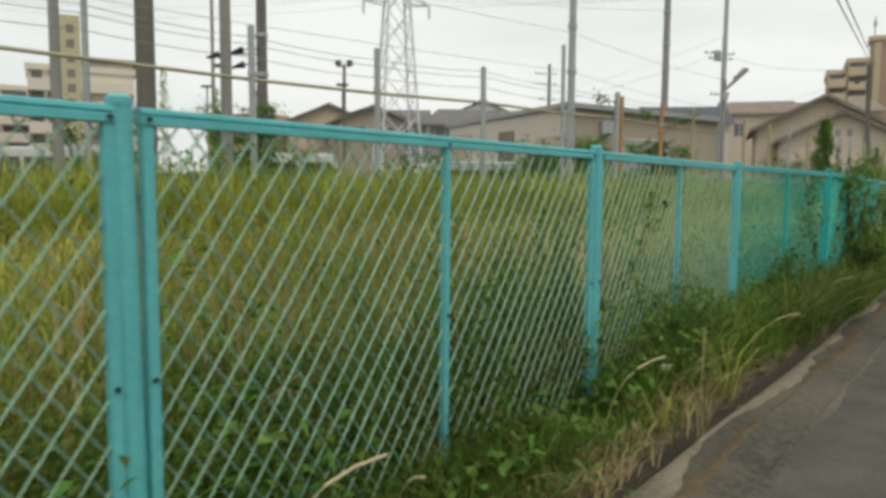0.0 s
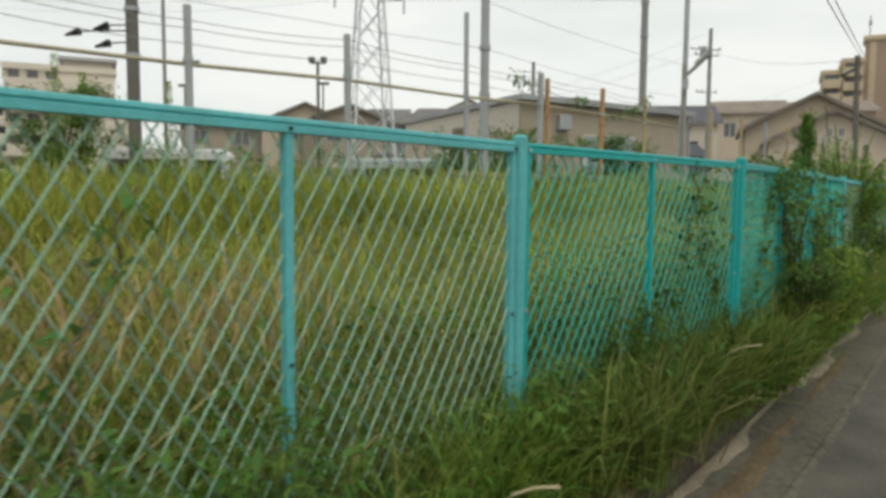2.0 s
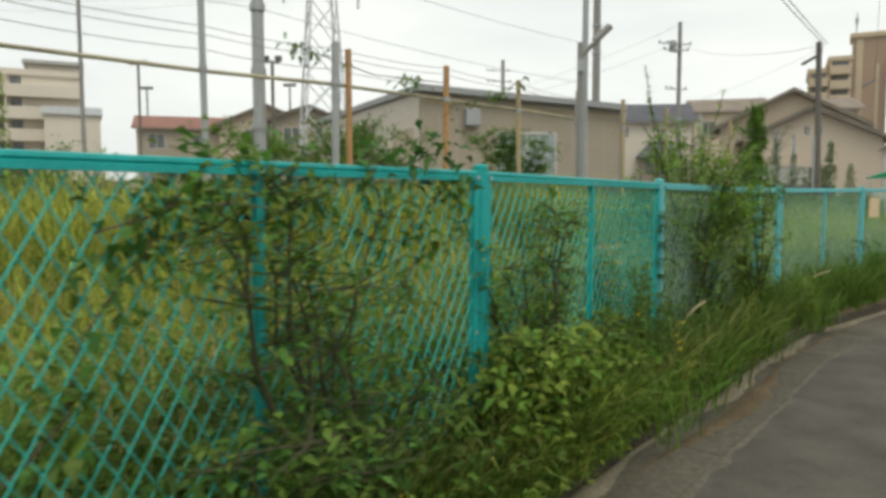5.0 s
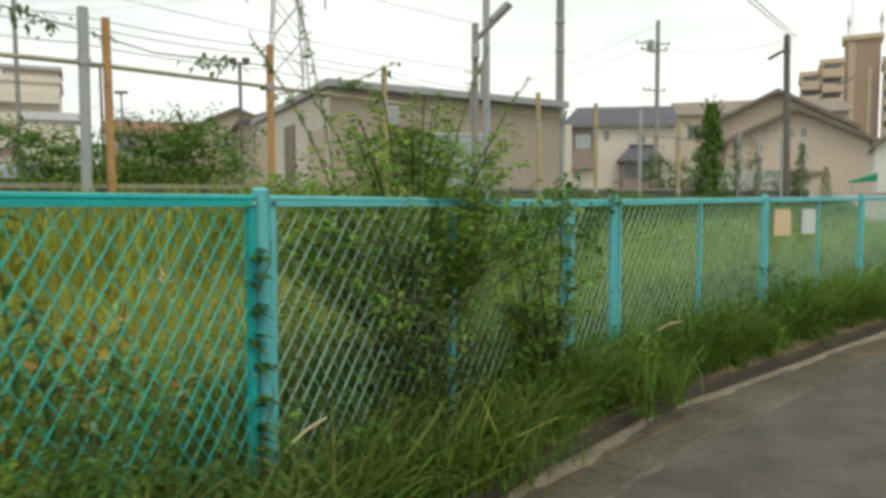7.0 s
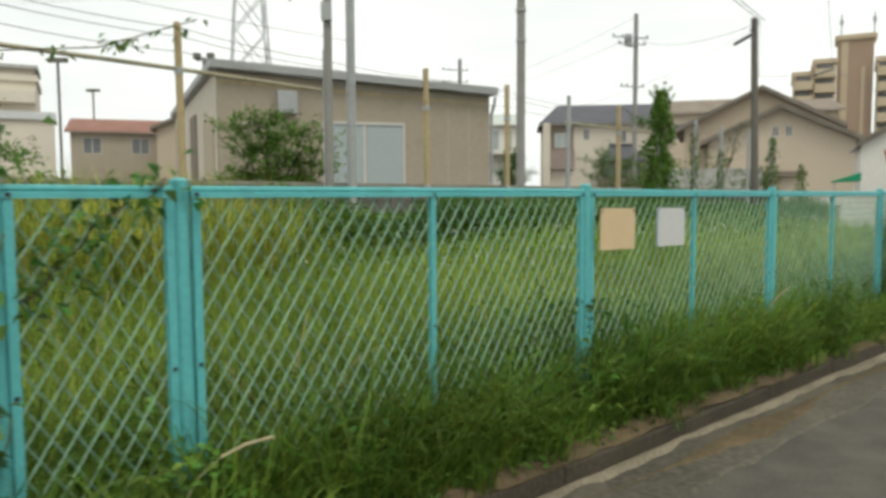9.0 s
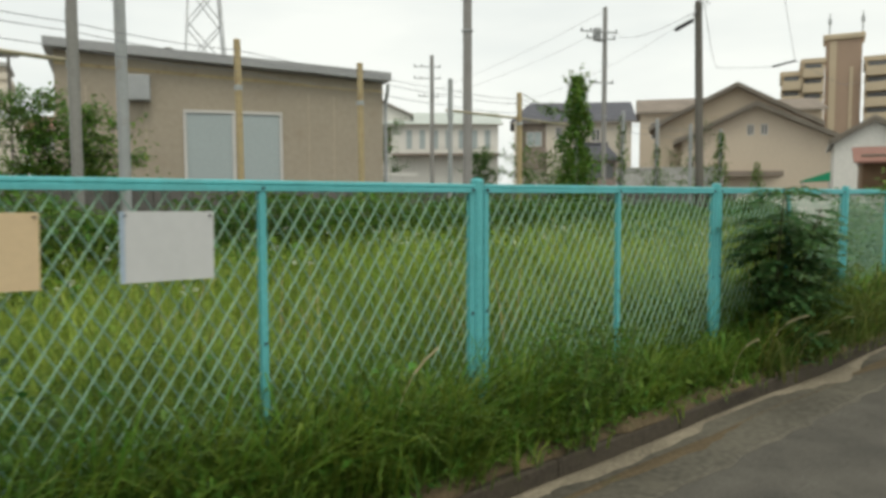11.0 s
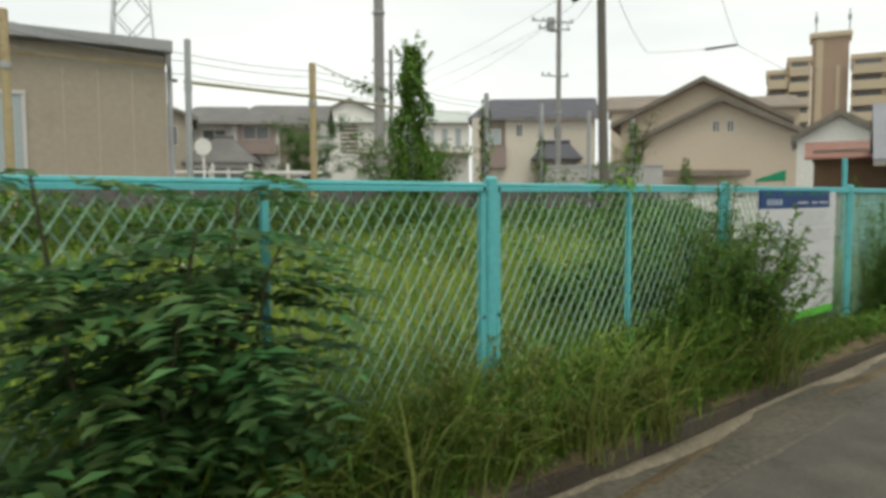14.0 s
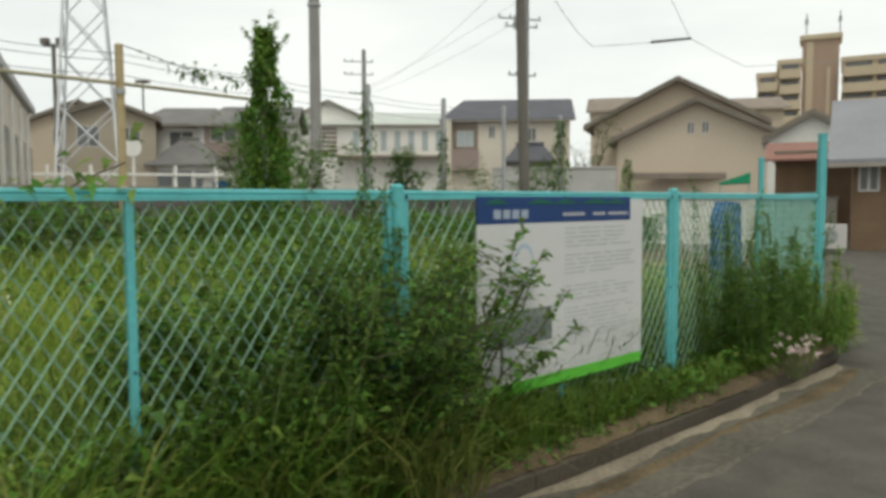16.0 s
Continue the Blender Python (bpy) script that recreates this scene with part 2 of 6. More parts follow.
M_LEAFDARK = leaf_material("dark_leaf", (0.055, 0.122, 0.024), (0.088, 0.168, 0.036), 0.2)
M_LEAFMID = leaf_material("mid_green_leaf", (0.085, 0.175, 0.025), (0.145, 0.25, 0.042), 0.2)
M_YOUNG = leaf_material("yellow_green_leaf", (0.135, 0.215, 0.028), (0.225, 0.305, 0.052), 0.2)
M_LEAFLIGHT = leaf_material("young_leaf", (0.10, 0.20, 0.03), (0.16, 0.26, 0.05), 0.2)
M_FERN = leaf_material("blue_green_leaflet", (0.055, 0.125, 0.04), (0.10, 0.19, 0.062), 0.2)
M_REDDENING = leaf_material("reddening_leaf", (0.40, 0.17, 0.055), (0.33, 0.29, 0.06), 0.2)
M_PLUME = leaf_material("fresh_small_leaf", (0.13, 0.23, 0.032), (0.215, 0.33, 0.056), 0.2)
M_PINK = leaf_material("pale_pink_petal", (0.75, 0.55, 0.55), (0.8, 0.68, 0.66), 0.1, 0.3)
M_WHITEFL = leaf_material("white_petal", (0.7, 0.72, 0.62), (0.75, 0.75, 0.7), 0.1, 0.3)
M_YELLOW = leaf_material("yellow_petal", (0.75, 0.5, 0.03), (0.8, 0.6, 0.06), 0.1, 0.3)


# ---- building blocks ----
def part(name, bm, mat, parent=None, label="", smooth=False):
    me = bpy.data.meshes.new(name)
    bm.to_mesh(me)
    bm.free()
    me.materials.append(mat)
    if smooth:
        for p in me.polygons:
            p.use_smooth = True
    ob = new(name, me)
    if parent:
        ob.parent = parent
    if label:
        tagged(ob, label)
    return ob


def empty(name, m, label, category, group="", kind=""):
    ob = new(name)
    ob.empty_display_size = 0.2
    ob.matrix_basis = m
    return tagged(ob, label, category, group, kind)


def box(bm, a, b, turn=None, bevel=0.0):
    """A box from corner a to corner b."""
    c = [(a[i] + b[i]) / 2 for i in range(3)]
    s = [abs(b[i] - a[i]) for i in range(3)]
    m = Matrix.Translation(c) @ Matrix.Diagonal((*s, 1))
    if turn:
        m = turn @ m
    made = bmesh.ops.create_cube(bm, size=1.0, matrix=m)
    if bevel:
        edges = list({e for v in made["verts"] for e in v.link_edges})
        bmesh.ops.bevel(bm, geom=edges, offset=bevel, segments=2, affect="EDGES", profile=0.5)
    return bm


def rod(bm, p, q, r0, r1=None, n=8, caps=True):
    """A tapered rod from p to q."""
    p, q = Vector(p), Vector(q)
    d = q - p
    m = Matrix.Translation((p + q) / 2) @ d.to_track_quat("Z", "Y").to_matrix().to_4x4()
    bmesh.ops.create_cone(bm, cap_ends=caps, segments=n, radius1=r0, radius2=r0 if r1 is None else r1, depth=d.length, matrix=m)
    return bm


def sheet(bm, points):
    bm.faces.new([bm.verts.new(p) for p in points])
    return bm


def prism(bm, outline, y0, y1):
    """An outline in x and z drawn out from y0 to y1."""
    a = [bm.verts.new((x, y0, z)) for x, z in outline]
    b = [bm.verts.new((x, y1, z)) for x, z in outline]
    bm.faces.new(a)
    bm.faces.new(b[::-1])
    for i in range(len(a)):
        j = (i + 1) % len(a)
        bm.faces.new((a[j], a[i], b[i], b[j]))
    bmesh.ops.recalc_face_normals(bm, faces=bm.faces)
    return bm


def slab(name, outline, z0, z1, mat):
    """A flat polygon with thickness."""
    bm = bmesh.new()
    lo = [bm.verts.new((x, y, z0)) for x, y in outline]
    hi = [bm.verts.new((x, y, z1)) for x, y in outline]
    bm.faces.new(hi)
    bm.faces.new(lo[::-1])
    for i in range(len(lo)):
        j = (i + 1) % len(lo)
        bm.faces.new((lo[i], lo[j], hi[j], hi[i]))
    bmesh.ops.recalc_face_normals(bm, faces=bm.faces)
    return part(name, bm, mat)


def raw_mesh(name, verts, tris, mat, parent=None):
    """A mesh of triangles from arrays."""
    me = bpy.data.meshes.new(name)
    nv, nt = len(verts), len(tris)
    me.vertices.add(nv)
    me.vertices.foreach_set("co", np.asarray(verts, np.float32).ravel())
    me.loops.add(nt * 3)
    me.loops.foreach_set("vertex_index", np.asarray(tris, np.int32).ravel())
    me.polygons.add(nt)
    me.polygons.foreach_set("loop_start", np.arange(0, nt * 3, 3, dtype=np.int32))
    me.update(calc_edges=True)
    me.materials.append(mat)
    ob = new(name, me)
    if parent:
        ob.parent = parent
    return ob


RNG = np.random.default_rng(5)


def blades(xyz, height, width, bend, rng=RNG, heading=None):
    """Arching grass blades, as arrays of vertices and triangles."""
    n = len(xyz)
    a = rng.uniform(0, 2 * np.pi, n) if heading is None else heading
    lean = np.stack([np.cos(a), np.sin(a), np.zeros(n)], 1)
    side = np.stack([-np.sin(a), np.cos(a), np.zeros(n)], 1)
    tw = rng.uniform(-0.9, 0.9, n)[:, None]
    side = side * np.cos(tw) + lean * np.sin(tw)
    out = []
    for u, w in ((0, 0.75), (0.4, 1.0), (0.75, 0.65)):
        mid = xyz + lean * (0.85 * bend * u**1.8 * height)[:, None] + np.array([0, 0, 1.0]) * (height * (1.15 * u - (0.15 + 0.36 * bend) * u**2.6))[:, None]
        out += [mid - side * (width * w / 2)[:, None], mid + side * (width * w / 2)[:, None]]
    out.append(xyz + lean * (0.85 * bend * height)[:, None] + np.array([0, 0, 1.0]) * (height * (1 - 0.36 * bend))[:, None])
    v = np.stack(out, 1).reshape(-1, 3)
    t = np.array([(0, 1, 3), (0, 3, 2), (2, 3, 5), (2, 5, 4), (4, 5, 6)])
    tris = (np.arange(n)[:, None, None] * 7 + t[None]).reshape(-1, 3)
    return v, tris


def leaves(xyz, length, width, rng=RNG, droop=0.3, up=0.5, heading=None, wild=0.45):
    """Folded pointed leaves, six corners each."""
    n = len(xyz)
    a = rng.uniform(0, 2 * np.pi, n) if heading is None else heading
    tilt = rng.normal(up - 0.5, wild, n)
    d = np.stack([np.cos(a) * np.cos(tilt), np.sin(a) * np.cos(tilt), np.sin(tilt)], 1)
    s = np.stack([-np.sin(a), np.cos(a), rng.normal(0, wild, n)], 1)
    s /= np.linalg.norm(s, axis=1)[:, None]
    nrm = np.cross(d, s)
    L, W = length[:, None], width[:, None]
    dz = np.array([0, 0, -1.0]) * (droop * length)[:, None]
    v = np.stack([xyz, xyz + d * L * 0.45 + s * W / 2 + nrm * W * 0.12, xyz + d * L * 0.5 + dz * 0.2, xyz + d * L * 0.45 - s * W / 2 + nrm * W * 0.12, xyz + d * L + dz], 1).reshape(-1, 3)
    t = np.array([(0, 2, 1), (0, 3, 2), (1, 2, 4), (2, 3, 4)])
    tris = (np.arange(n)[:, None, None] * 5 + t[None]).reshape(-1, 3)
    return v, tris


def fronds(base, heading, length, pairs, leaf_len, rng=RNG, rise=0.28, sag=0.30, broad=0.30, wild=0.12):
    """Compound leaves: a curved stalk with pairs of leaflets."""
    n = len(base)
    d = np.stack([np.cos(heading), np.sin(heading), np.zeros(n)], 1)
    vs, ts, off = [], [], 0
    for k in range(1, pairs + 1):
        u = 0.15 + 0.85 * k / pairs
        p = base + d * (length * u)[:, None] + np.array([0, 0, 1.0]) * (length * (rise * u - sag * u * u))[:, None]
        for sgn in (-1, 1):
            size = leaf_len * (1.15 - 0.6 * abs(u - 0.5)) * rng.uniform(0.8, 1.15, n)
            v, t = leaves(p, size, size * broad, rng, 0.1, 0.5, heading + sgn * rng.uniform(0.75, 1.1, n), wild)
            vs.append(v)
            ts.append(t + off)
            off += len(v)
    return np.concatenate(vs), np.concatenate(ts)


def join_arrays(pieces):
    vs, ts, off = [], [], 0
    for v, t in pieces:
        vs.append(v)
        ts.append(t + off)
        off += len(v)
    return np.concatenate(vs), np.concatenate(ts)


# ---- the plan ----
POSTS = [Vector(p) for p in ((-1.09, 0.28, 1.30), (0.152, 1.848, 1.295), (1.457, 3.584, 1.294), (2.684, 5.165, 1.284), (3.962, 6.52, 1.271), (5.134, 8.143, 1.262), (6.25, 9.804, 1.235), (7.489, 11.372, 1.205),
         (7.83, 11.75, 1.205), (9.299, 13.106, 1.205), (10.797, 14.433, 1.20), (12.306, 15.748, 1.20), (13.814, 17.057, 1.20), (15.301, 18.394, 1.205), (16.83, 19.76, 1.21), (18.55, 21.40, 1.21))]
# woven mesh: height of a diamond, its width bay by bay as it was stretched, and one crossing in each bay
DIAMOND = 0.0957
PITCH = {0: 0.070, 1: 0.0697, 2: 0.0619, 3: 0.0596, 4: 0.0596, 5: 0.0596, 10: 0.0618}
KNOT = {1: (0.097, -0.265), 2: (0.0146, -0.0199), 3: (-0.0027, -0.0009), 5: (0.002, -0.0391), 9: (-0.2844, -0.4), 10: (1.4776, -0.4), 11: (-0.0182, -0.0065), 12: (-0.0274, -0.0026)}
FOOT = 0.105
KERB = [(-4.3, -4.6), (-1.8, -1.4), (1.58, 3.02), (2.96, 4.82), (4.0, 6.22), (5.25, 7.95), (6.5, 9.55), (7.25, 10.58), (8.06, 11.5), (8.93, 12.24), (11.08, 14.16), (13.05, 15.87), (15.4, 17.97), (17.05, 19.42), (18.25, 20.55), (18.95, 21.6)]
BACK = [(-5.1, 4.3), (-3.9, 5.75), (-2.7, 7.2), (-1.49, 8.69), (-0.2, 10.0), (1.23, 11.11), (2.62, 12.73), (3.72, 13.73), (4.96, 15.26), (6.09, 16.64), (7.24, 18.2), (8.39, 19.65), (9.61, 21.0), (10.79, 22.45), (12.0, 23.73), (13.25, 25.24), (14.45, 26.64), (15.63, 28.1), (16.8, 29.2), (18.1, 30.7), (19.6, 32.5)]


def beside(line, off):
    """A line moved sideways to its right by off metres."""
    out = []
    for i, p in enumerate(line):
        a, b = Vector(line[max(i - 1, 0)][:2]), Vector(line[min(i + 1, len(line) - 1)][:2])
        d = (b - a).normalized()
        out.append((p[0] + d.y * off, p[1] - d.x * off))
    return out


def along(line, s):
    """The point s metres along a line, and the line's heading there."""
    for a, b in zip(line, line[1:]):
        a, b = Vector(a[:2]), Vector(b[:2])
        if s <= (b - a).length or (b == Vector(line[-1][:2])):
            d = (b - a).normalized()
            return a + d * s, math.atan2(d.y, d.x)
        s -= (b - a).length


# ---- ground ----
slab("ground", [(-400, -400), (400, -400), (400, 500), (-400, 500)], -0.6, -0.06, M_GROUND)
tagged(bpy.data.objects["ground"], "wide grey-brown ground of the town", "ground", kind="structure")
road_far = [(24, 34), (60, 60), (60, -10), (6, -14)]
tagged(slab("road", KERB + road_far, -0.5, 0.0, M_ASPHALT), "worn grey asphalt lane beside the fence", "road", kind="structure")
tagged(slab("field_ground", KERB[:1] + beside(KERB, -0.14) + [(21.5, 33.5)] + [(x - 0.3, y + 0.3) for x, y in BACK[::-1]] + [(-9, 0)], -0.5, 0.085, M_SOIL), "brown soil of the overgrown lot", "ground", kind="structure")


def strip_pieces(name, line_a, line_b, z0, z1, length, mat, parent, gap=0.008, tilt=0.004):
    """Cast pieces laid end to end between two lines."""
    total = sum((Vector(b) - Vector(a)).length for a, b in zip(line_a, line_a[1:]))
    n = int(total / length)
    for i in range(n):
        a0, _ = along(line_a, total * i / n + gap / 2)
        a1, _ = along(line_a, total * (i + 1) / n - gap / 2)
        tb = sum((Vector(b) - Vector(a)).length for a, b in zip(line_b, line_b[1:]))
        b0, _ = along(line_b, tb * i / n + gap / 2)
        b1, _ = along(line_b, tb * (i + 1) / n - gap / 2)
        dz = random.uniform(-tilt, tilt)
        bm = bmesh.new()
        lo = [bm.verts.new((p.x, p.y, z0)) for p in (a0, a1, b1, b0)]
        hi = [bm.verts.new((p.x, p.y, z1 + dz)) for p in (a0, a1, b1, b0)]
        bm.faces.new(hi)
        for k in range(4):
            bm.faces.new((lo[k], lo[(k + 1) % 4], hi[(k + 1) % 4], hi[k]))
        bmesh.ops.recalc_face_normals(bm, faces=bm.faces)
        bmesh.ops.bevel(bm, geom=[e for e in bm.edges if all(v.co.z > z0 + 0.01 for v in e.verts)], offset=0.008, segments=1, affect="EDGES")
        part(name, bm, mat, parent)


kerb = empty("kerb", pose(0, 0, 0), "low weathered concrete kerb edging the lot", "kerb", kind="structure")
strip_pieces("kerb_stone", beside(KERB, -0.13), KERB, -0.3, 0.088, 0.9, M_KERB, kerb)
gutter = empty("gutter", pose(0, 0, 0), "stained concrete gutter strip along the lane", "gutter", kind="structure")
strip_pieces("gutter_slab", beside(KERB[:15], 0.004), beside(KERB[:15], 0.35), -0.3, 0.006, 2.4, M_GUTTER, gutter, 0.005, 0.001)

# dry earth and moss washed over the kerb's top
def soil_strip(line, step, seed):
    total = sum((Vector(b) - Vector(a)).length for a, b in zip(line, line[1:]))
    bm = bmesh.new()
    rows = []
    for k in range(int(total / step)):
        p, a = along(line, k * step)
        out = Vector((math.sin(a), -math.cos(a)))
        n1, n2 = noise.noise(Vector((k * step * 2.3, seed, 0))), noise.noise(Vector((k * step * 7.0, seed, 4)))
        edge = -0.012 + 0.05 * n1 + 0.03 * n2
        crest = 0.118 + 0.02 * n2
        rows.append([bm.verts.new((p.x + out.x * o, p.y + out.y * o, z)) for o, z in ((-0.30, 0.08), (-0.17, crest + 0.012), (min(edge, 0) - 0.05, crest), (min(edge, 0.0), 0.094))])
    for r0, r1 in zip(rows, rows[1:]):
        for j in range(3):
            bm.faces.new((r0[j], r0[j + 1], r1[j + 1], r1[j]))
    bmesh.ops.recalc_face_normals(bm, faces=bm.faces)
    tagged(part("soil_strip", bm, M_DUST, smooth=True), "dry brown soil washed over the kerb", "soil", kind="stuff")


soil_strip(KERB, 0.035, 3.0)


# silt lying in the gutter along the kerb's foot, and the pale crumbling rim against the asphalt
def ribbon(name, line, step, near, far, z, mat, label):
    """A thin ragged layer whose two edges are functions of the way along the line."""
    total = sum((Vector(b) - Vector(a)).length for a, b in zip(line, line[1:]))
    bm = bmesh.new()
    rows = []
    for k in range(int(total / step)):
        p, a = along(line, k * step)
        out = Vector((math.sin(a), -math.cos(a)))
        n0, n1 = near(k * step), far(k * step)
        n1 = max(n1, n0 + 0.004)
        mid = (n0 + n1) / 2
        rows.append([bm.verts.new((p.x + out.x * o, p.y + out.y * o, h)) for o, h in ((n0, z * 0.4), (n0 + (mid - n0) * 0.3, z), (mid, z * 1.1), (n1, 0.0078), (n1 + 0.008, 0.001))])
    for r0, r1 in zip(rows, rows[1:]):
        for j in range(4):
            bm.faces.new((r0[j], r0[j + 1], r1[j + 1], r1[j]))
    bmesh.ops.recalc_face_normals(bm, faces=bm.faces)
    tagged(part(name, bm, mat, smooth=True), label, "soil", kind="stuff")


def wave(s, size, seed):
    return noise.noise(Vector((s / size, seed, 0)))


ribbon("gutter_silt", KERB[:15], 0.04, lambda s: 0.002, lambda s: 0.15 * max(0.1, 0.38 + 1.1 * wave(s, 1.1, 7.0) + 0.3 * wave(s, 0.2, 9.0)), 0.020, M_SAND, "pale sandy silt gathered along the kerb foot")
ribbon("gutter_rim", KERB[:15], 0.05, lambda s: 0.322 + 0.02 * wave(s, 0.8, 3.0), lambda s: 0.352 + 0.04 * wave(s, 0.6, 5.0) + 0.035 * wave(s, 0.16, 6.0), 0.0085, M_GUTTER, "crumbling concrete rim against the asphalt")
ribbon("gutter_dirt", KERB[:15], 0.05, lambda s: 0.12 + 0.05 * wave(s, 0.9, 13.0), lambda s: 0.12 + 0.16 * max(0.0, 0.25 + 1.2 * wave(s, 1.7, 14.0) + 0.25 * wave(s, 0.15, 15.0)), 0.008, M_DUST, "brown dirt washed over the gutter")


# ---- the fence ----
def fence_post(p, fresh):
    mat = M_FRESH if fresh else M_FADED
    t = empty("fence_post", pose(p.x, p.y, 0, random.uniform(-0.5, 0.5), random.uniform(-0.5, 0.5), 0),
              "fresh green-turquoise steel fence post with a domed cap" if fresh else "faded turquoise steel fence post with a domed cap", "fence post", "posts of the fence")
    part("tube", rod(bmesh.new(), (0, 0, -0.2), (0, 0, p.z - 0.002), 0.0262, n=20), mat, t, smooth=False)
    cap = bmesh.new()
    rod(cap, (0, 0, p.z - 0.012), (0, 0, p.z + 0.004), 0.0275, n=20)
    rod(cap, (0, 0, p.z + 0.0042), (0, 0, p.z + 0.012), 0.0275, 0.016, n=20)
    part("cap", cap, mat, t)
    return t


def lattice(bm, x0, x1, z0, z1, pitch, lean, y, r, knot):
    """Slanting wires, clipped to a rectangle; one crossing of the mesh lies at knot (x, z)."""
    slope = DIAMOND / pitch
    h = (z1 - z0) / slope
    k = x0 - h if lean > 0 else x0
    foot = knot[0] - lean * (knot[1] - z0) / slope
    k += (foot - k) % pitch
    while k < (x1 if lean > 0 else x1 + h):
        ends = []
        xa, xb = (k, k + h) if lean > 0 else (k, k - h)
        ta, tb = 0.0, 1.0
        dx = xb - xa
        for lim in (x0, x1):
            u = (lim - xa) / dx
            if 0 < u < 1:
                if (xa < x0 and lim == x0) or (xa > x1 and lim == x1):
                    ta = max(ta, u)
                else:
                    tb = min(tb, u)
        if tb - ta > 0.01 and min(xa + dx * ta, xa + dx * tb) >= x0 - 1e-4 and max(xa + dx * ta, xa + dx * tb) <= x1 + 1e-4:
            wob = random.uniform(-0.0012, 0.0012)
            p = Vector((xa + dx * ta + wob, y, z0 + (z1 - z0) * ta))
            q = Vector((xa + dx * tb - wob, y + random.uniform(-0.002, 0.002), z0 + (z1 - z0) * tb))
            rod(bm, p, q, r, n=5, caps=False)
        k += pitch
    return bm


def fence_panel(a, b, fresh, pitch=0.0625, knot=(0.5, -0.4)):
    """One bay between two posts: frame, middle stile and two fields of woven wire."""
    mat, wire = (M_FRESH, M_WIRE_N) if fresh else (M_FADED, M_WIRE_F)
    d = b - a
    L = Vector((d.x, d.y)).length
    sag = math.degrees(math.atan2(d.z, L))
    t = empty("wire_fence", pose(a.x, a.y, a.z, 0, -sag, math.degrees(math.atan2(d.y, d.x))),
              "green-turquoise framed wire mesh fence panel, overgrown" if fresh else "faded turquoise framed wire mesh fence panel with weathered bolts", "fence", "bays of the fence")
    e, top, low = 0.027, -0.012, FOOT - a.z
    rail = [(-0.020, top - 0.036), (-0.020, top - 0.020), (-0.012, top - 0.017), (-0.017, top - 0.012), (-0.015, top - 0.003), (-0.006, top), (0.006, top), (0.015, top - 0.003), (0.017, top - 0.012), (0.012, top - 0.036)]
    bm = bmesh.new()
    va = [bm.verts.new((e, y, z)) for y, z in rail]
    vb = [bm.verts.new((L - e, y, z)) for y, z in rail]
    bm.faces.new(va)
    bm.faces.new(vb)
    for i in range(len(rail)):
        j = (i + 1) % len(rail)
        bm.faces.new((va[i], va[j], vb[j], vb[i]))
    bmesh.ops.recalc_face_normals(bm, faces=bm.faces)
    part("top_rail", bm, mat, t)
    part("bottom_rail", box(bmesh.new(), (e, -0.014, low), (L - e, 0.012, low + 0.026), bevel=0.004), mat, t)
    for x in (e + 0.0015, L - e - 0.0285):
        st = part("stile", box(bmesh.new(), (x, -0.017, low + 0.027), (x + 0.027, 0.010, top - 0.037), bevel=0.004), mat, t)
        for z in (top - 0.026, (top + low) / 2, low + 0.08):
            y = -0.0215 if z == top - 0.026 else -0.0185
            bolt = rod(bmesh.new(), (x + 0.0135, y - 0.003, z), (x + 0.0135, y + 0.004, z), 0.0065, 0.0075, n=8)
            part("bolt", bolt, M_BOLT_L if fresh else M_BOLT, st, "pale zinc bolt" if fresh else "dark rusty bolt")
    mx = L / 2
    bays = ((e + 0.029, mx - 0.0126), (mx + 0.0126, L - e - 0.029)) if L > 1 else ((e + 0.029, L - e - 0.029),)
    ms = L > 1 and part("mid_stile", box(bmesh.new(), (mx - 0.0125, -0.0165, low + 0.027), (mx + 0.0125, 0.008, top - 0.037), bevel=0.003), mat, t)
    for z in (top - 0.026, (top + low) / 2, low + 0.08) if ms else ():
        y = -0.0215 if z == top - 0.026 else -0.018
        part("bolt", rod(bmesh.new(), (mx, y - 0.003, z), (mx, y + 0.004, z), 0.005, 0.006, n=8), M_BOLT_L if fresh else M_BOLT, ms)
    bm = bmesh.new()
    for x0, x1 in bays:
        lattice(bm, x0, x1, low + 0.0265, top - 0.0365, pitch, 1, -0.0045, 0.0027, knot)
    tagged(part("wire_mesh", bm, wire, t, "woven diamond wire, plastic coated"), kind="stuff")
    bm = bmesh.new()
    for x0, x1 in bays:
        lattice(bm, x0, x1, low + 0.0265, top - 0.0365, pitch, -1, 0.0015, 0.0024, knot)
    # on faded bays the crossing wires get the darker colour that stands for shade
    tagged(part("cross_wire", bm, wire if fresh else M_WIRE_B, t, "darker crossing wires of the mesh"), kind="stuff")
    return t


for i, p in enumerate(POSTS[:-1]):
    fence_post(p, i in (4, 5))
for i in range(len(POSTS) - 2):
    if i != 7:
        fence_panel(POSTS[i], POSTS[i + 1], i in (3, 4, 5), PITCH.get(i, 0.0625), KNOT.get(i, (0.5, -0.4)))
infill = fence_panel(POSTS[7], POSTS[8], False)
fence_panel(POSTS[14], POSTS[15], False)


# corner of the lot: tall posts and mint sheet gate
def tall_post(x, y, z):
    t = empty("corner_post", pose(x, y, 0), "tall square turquoise post at the corner of the lot", "post", "corner posts")
    part("shaft", box(bmesh.new(), (-0.028, -0.028, -0.2), (0.028, 0.028, z), bevel=0.005), M_FADED, t)
    part("cap", box(bmesh.new(), (-0.031, -0.031, z), (0.031, 0.031, z + 0.012), bevel=0.004), M_FADED, t)
    return t


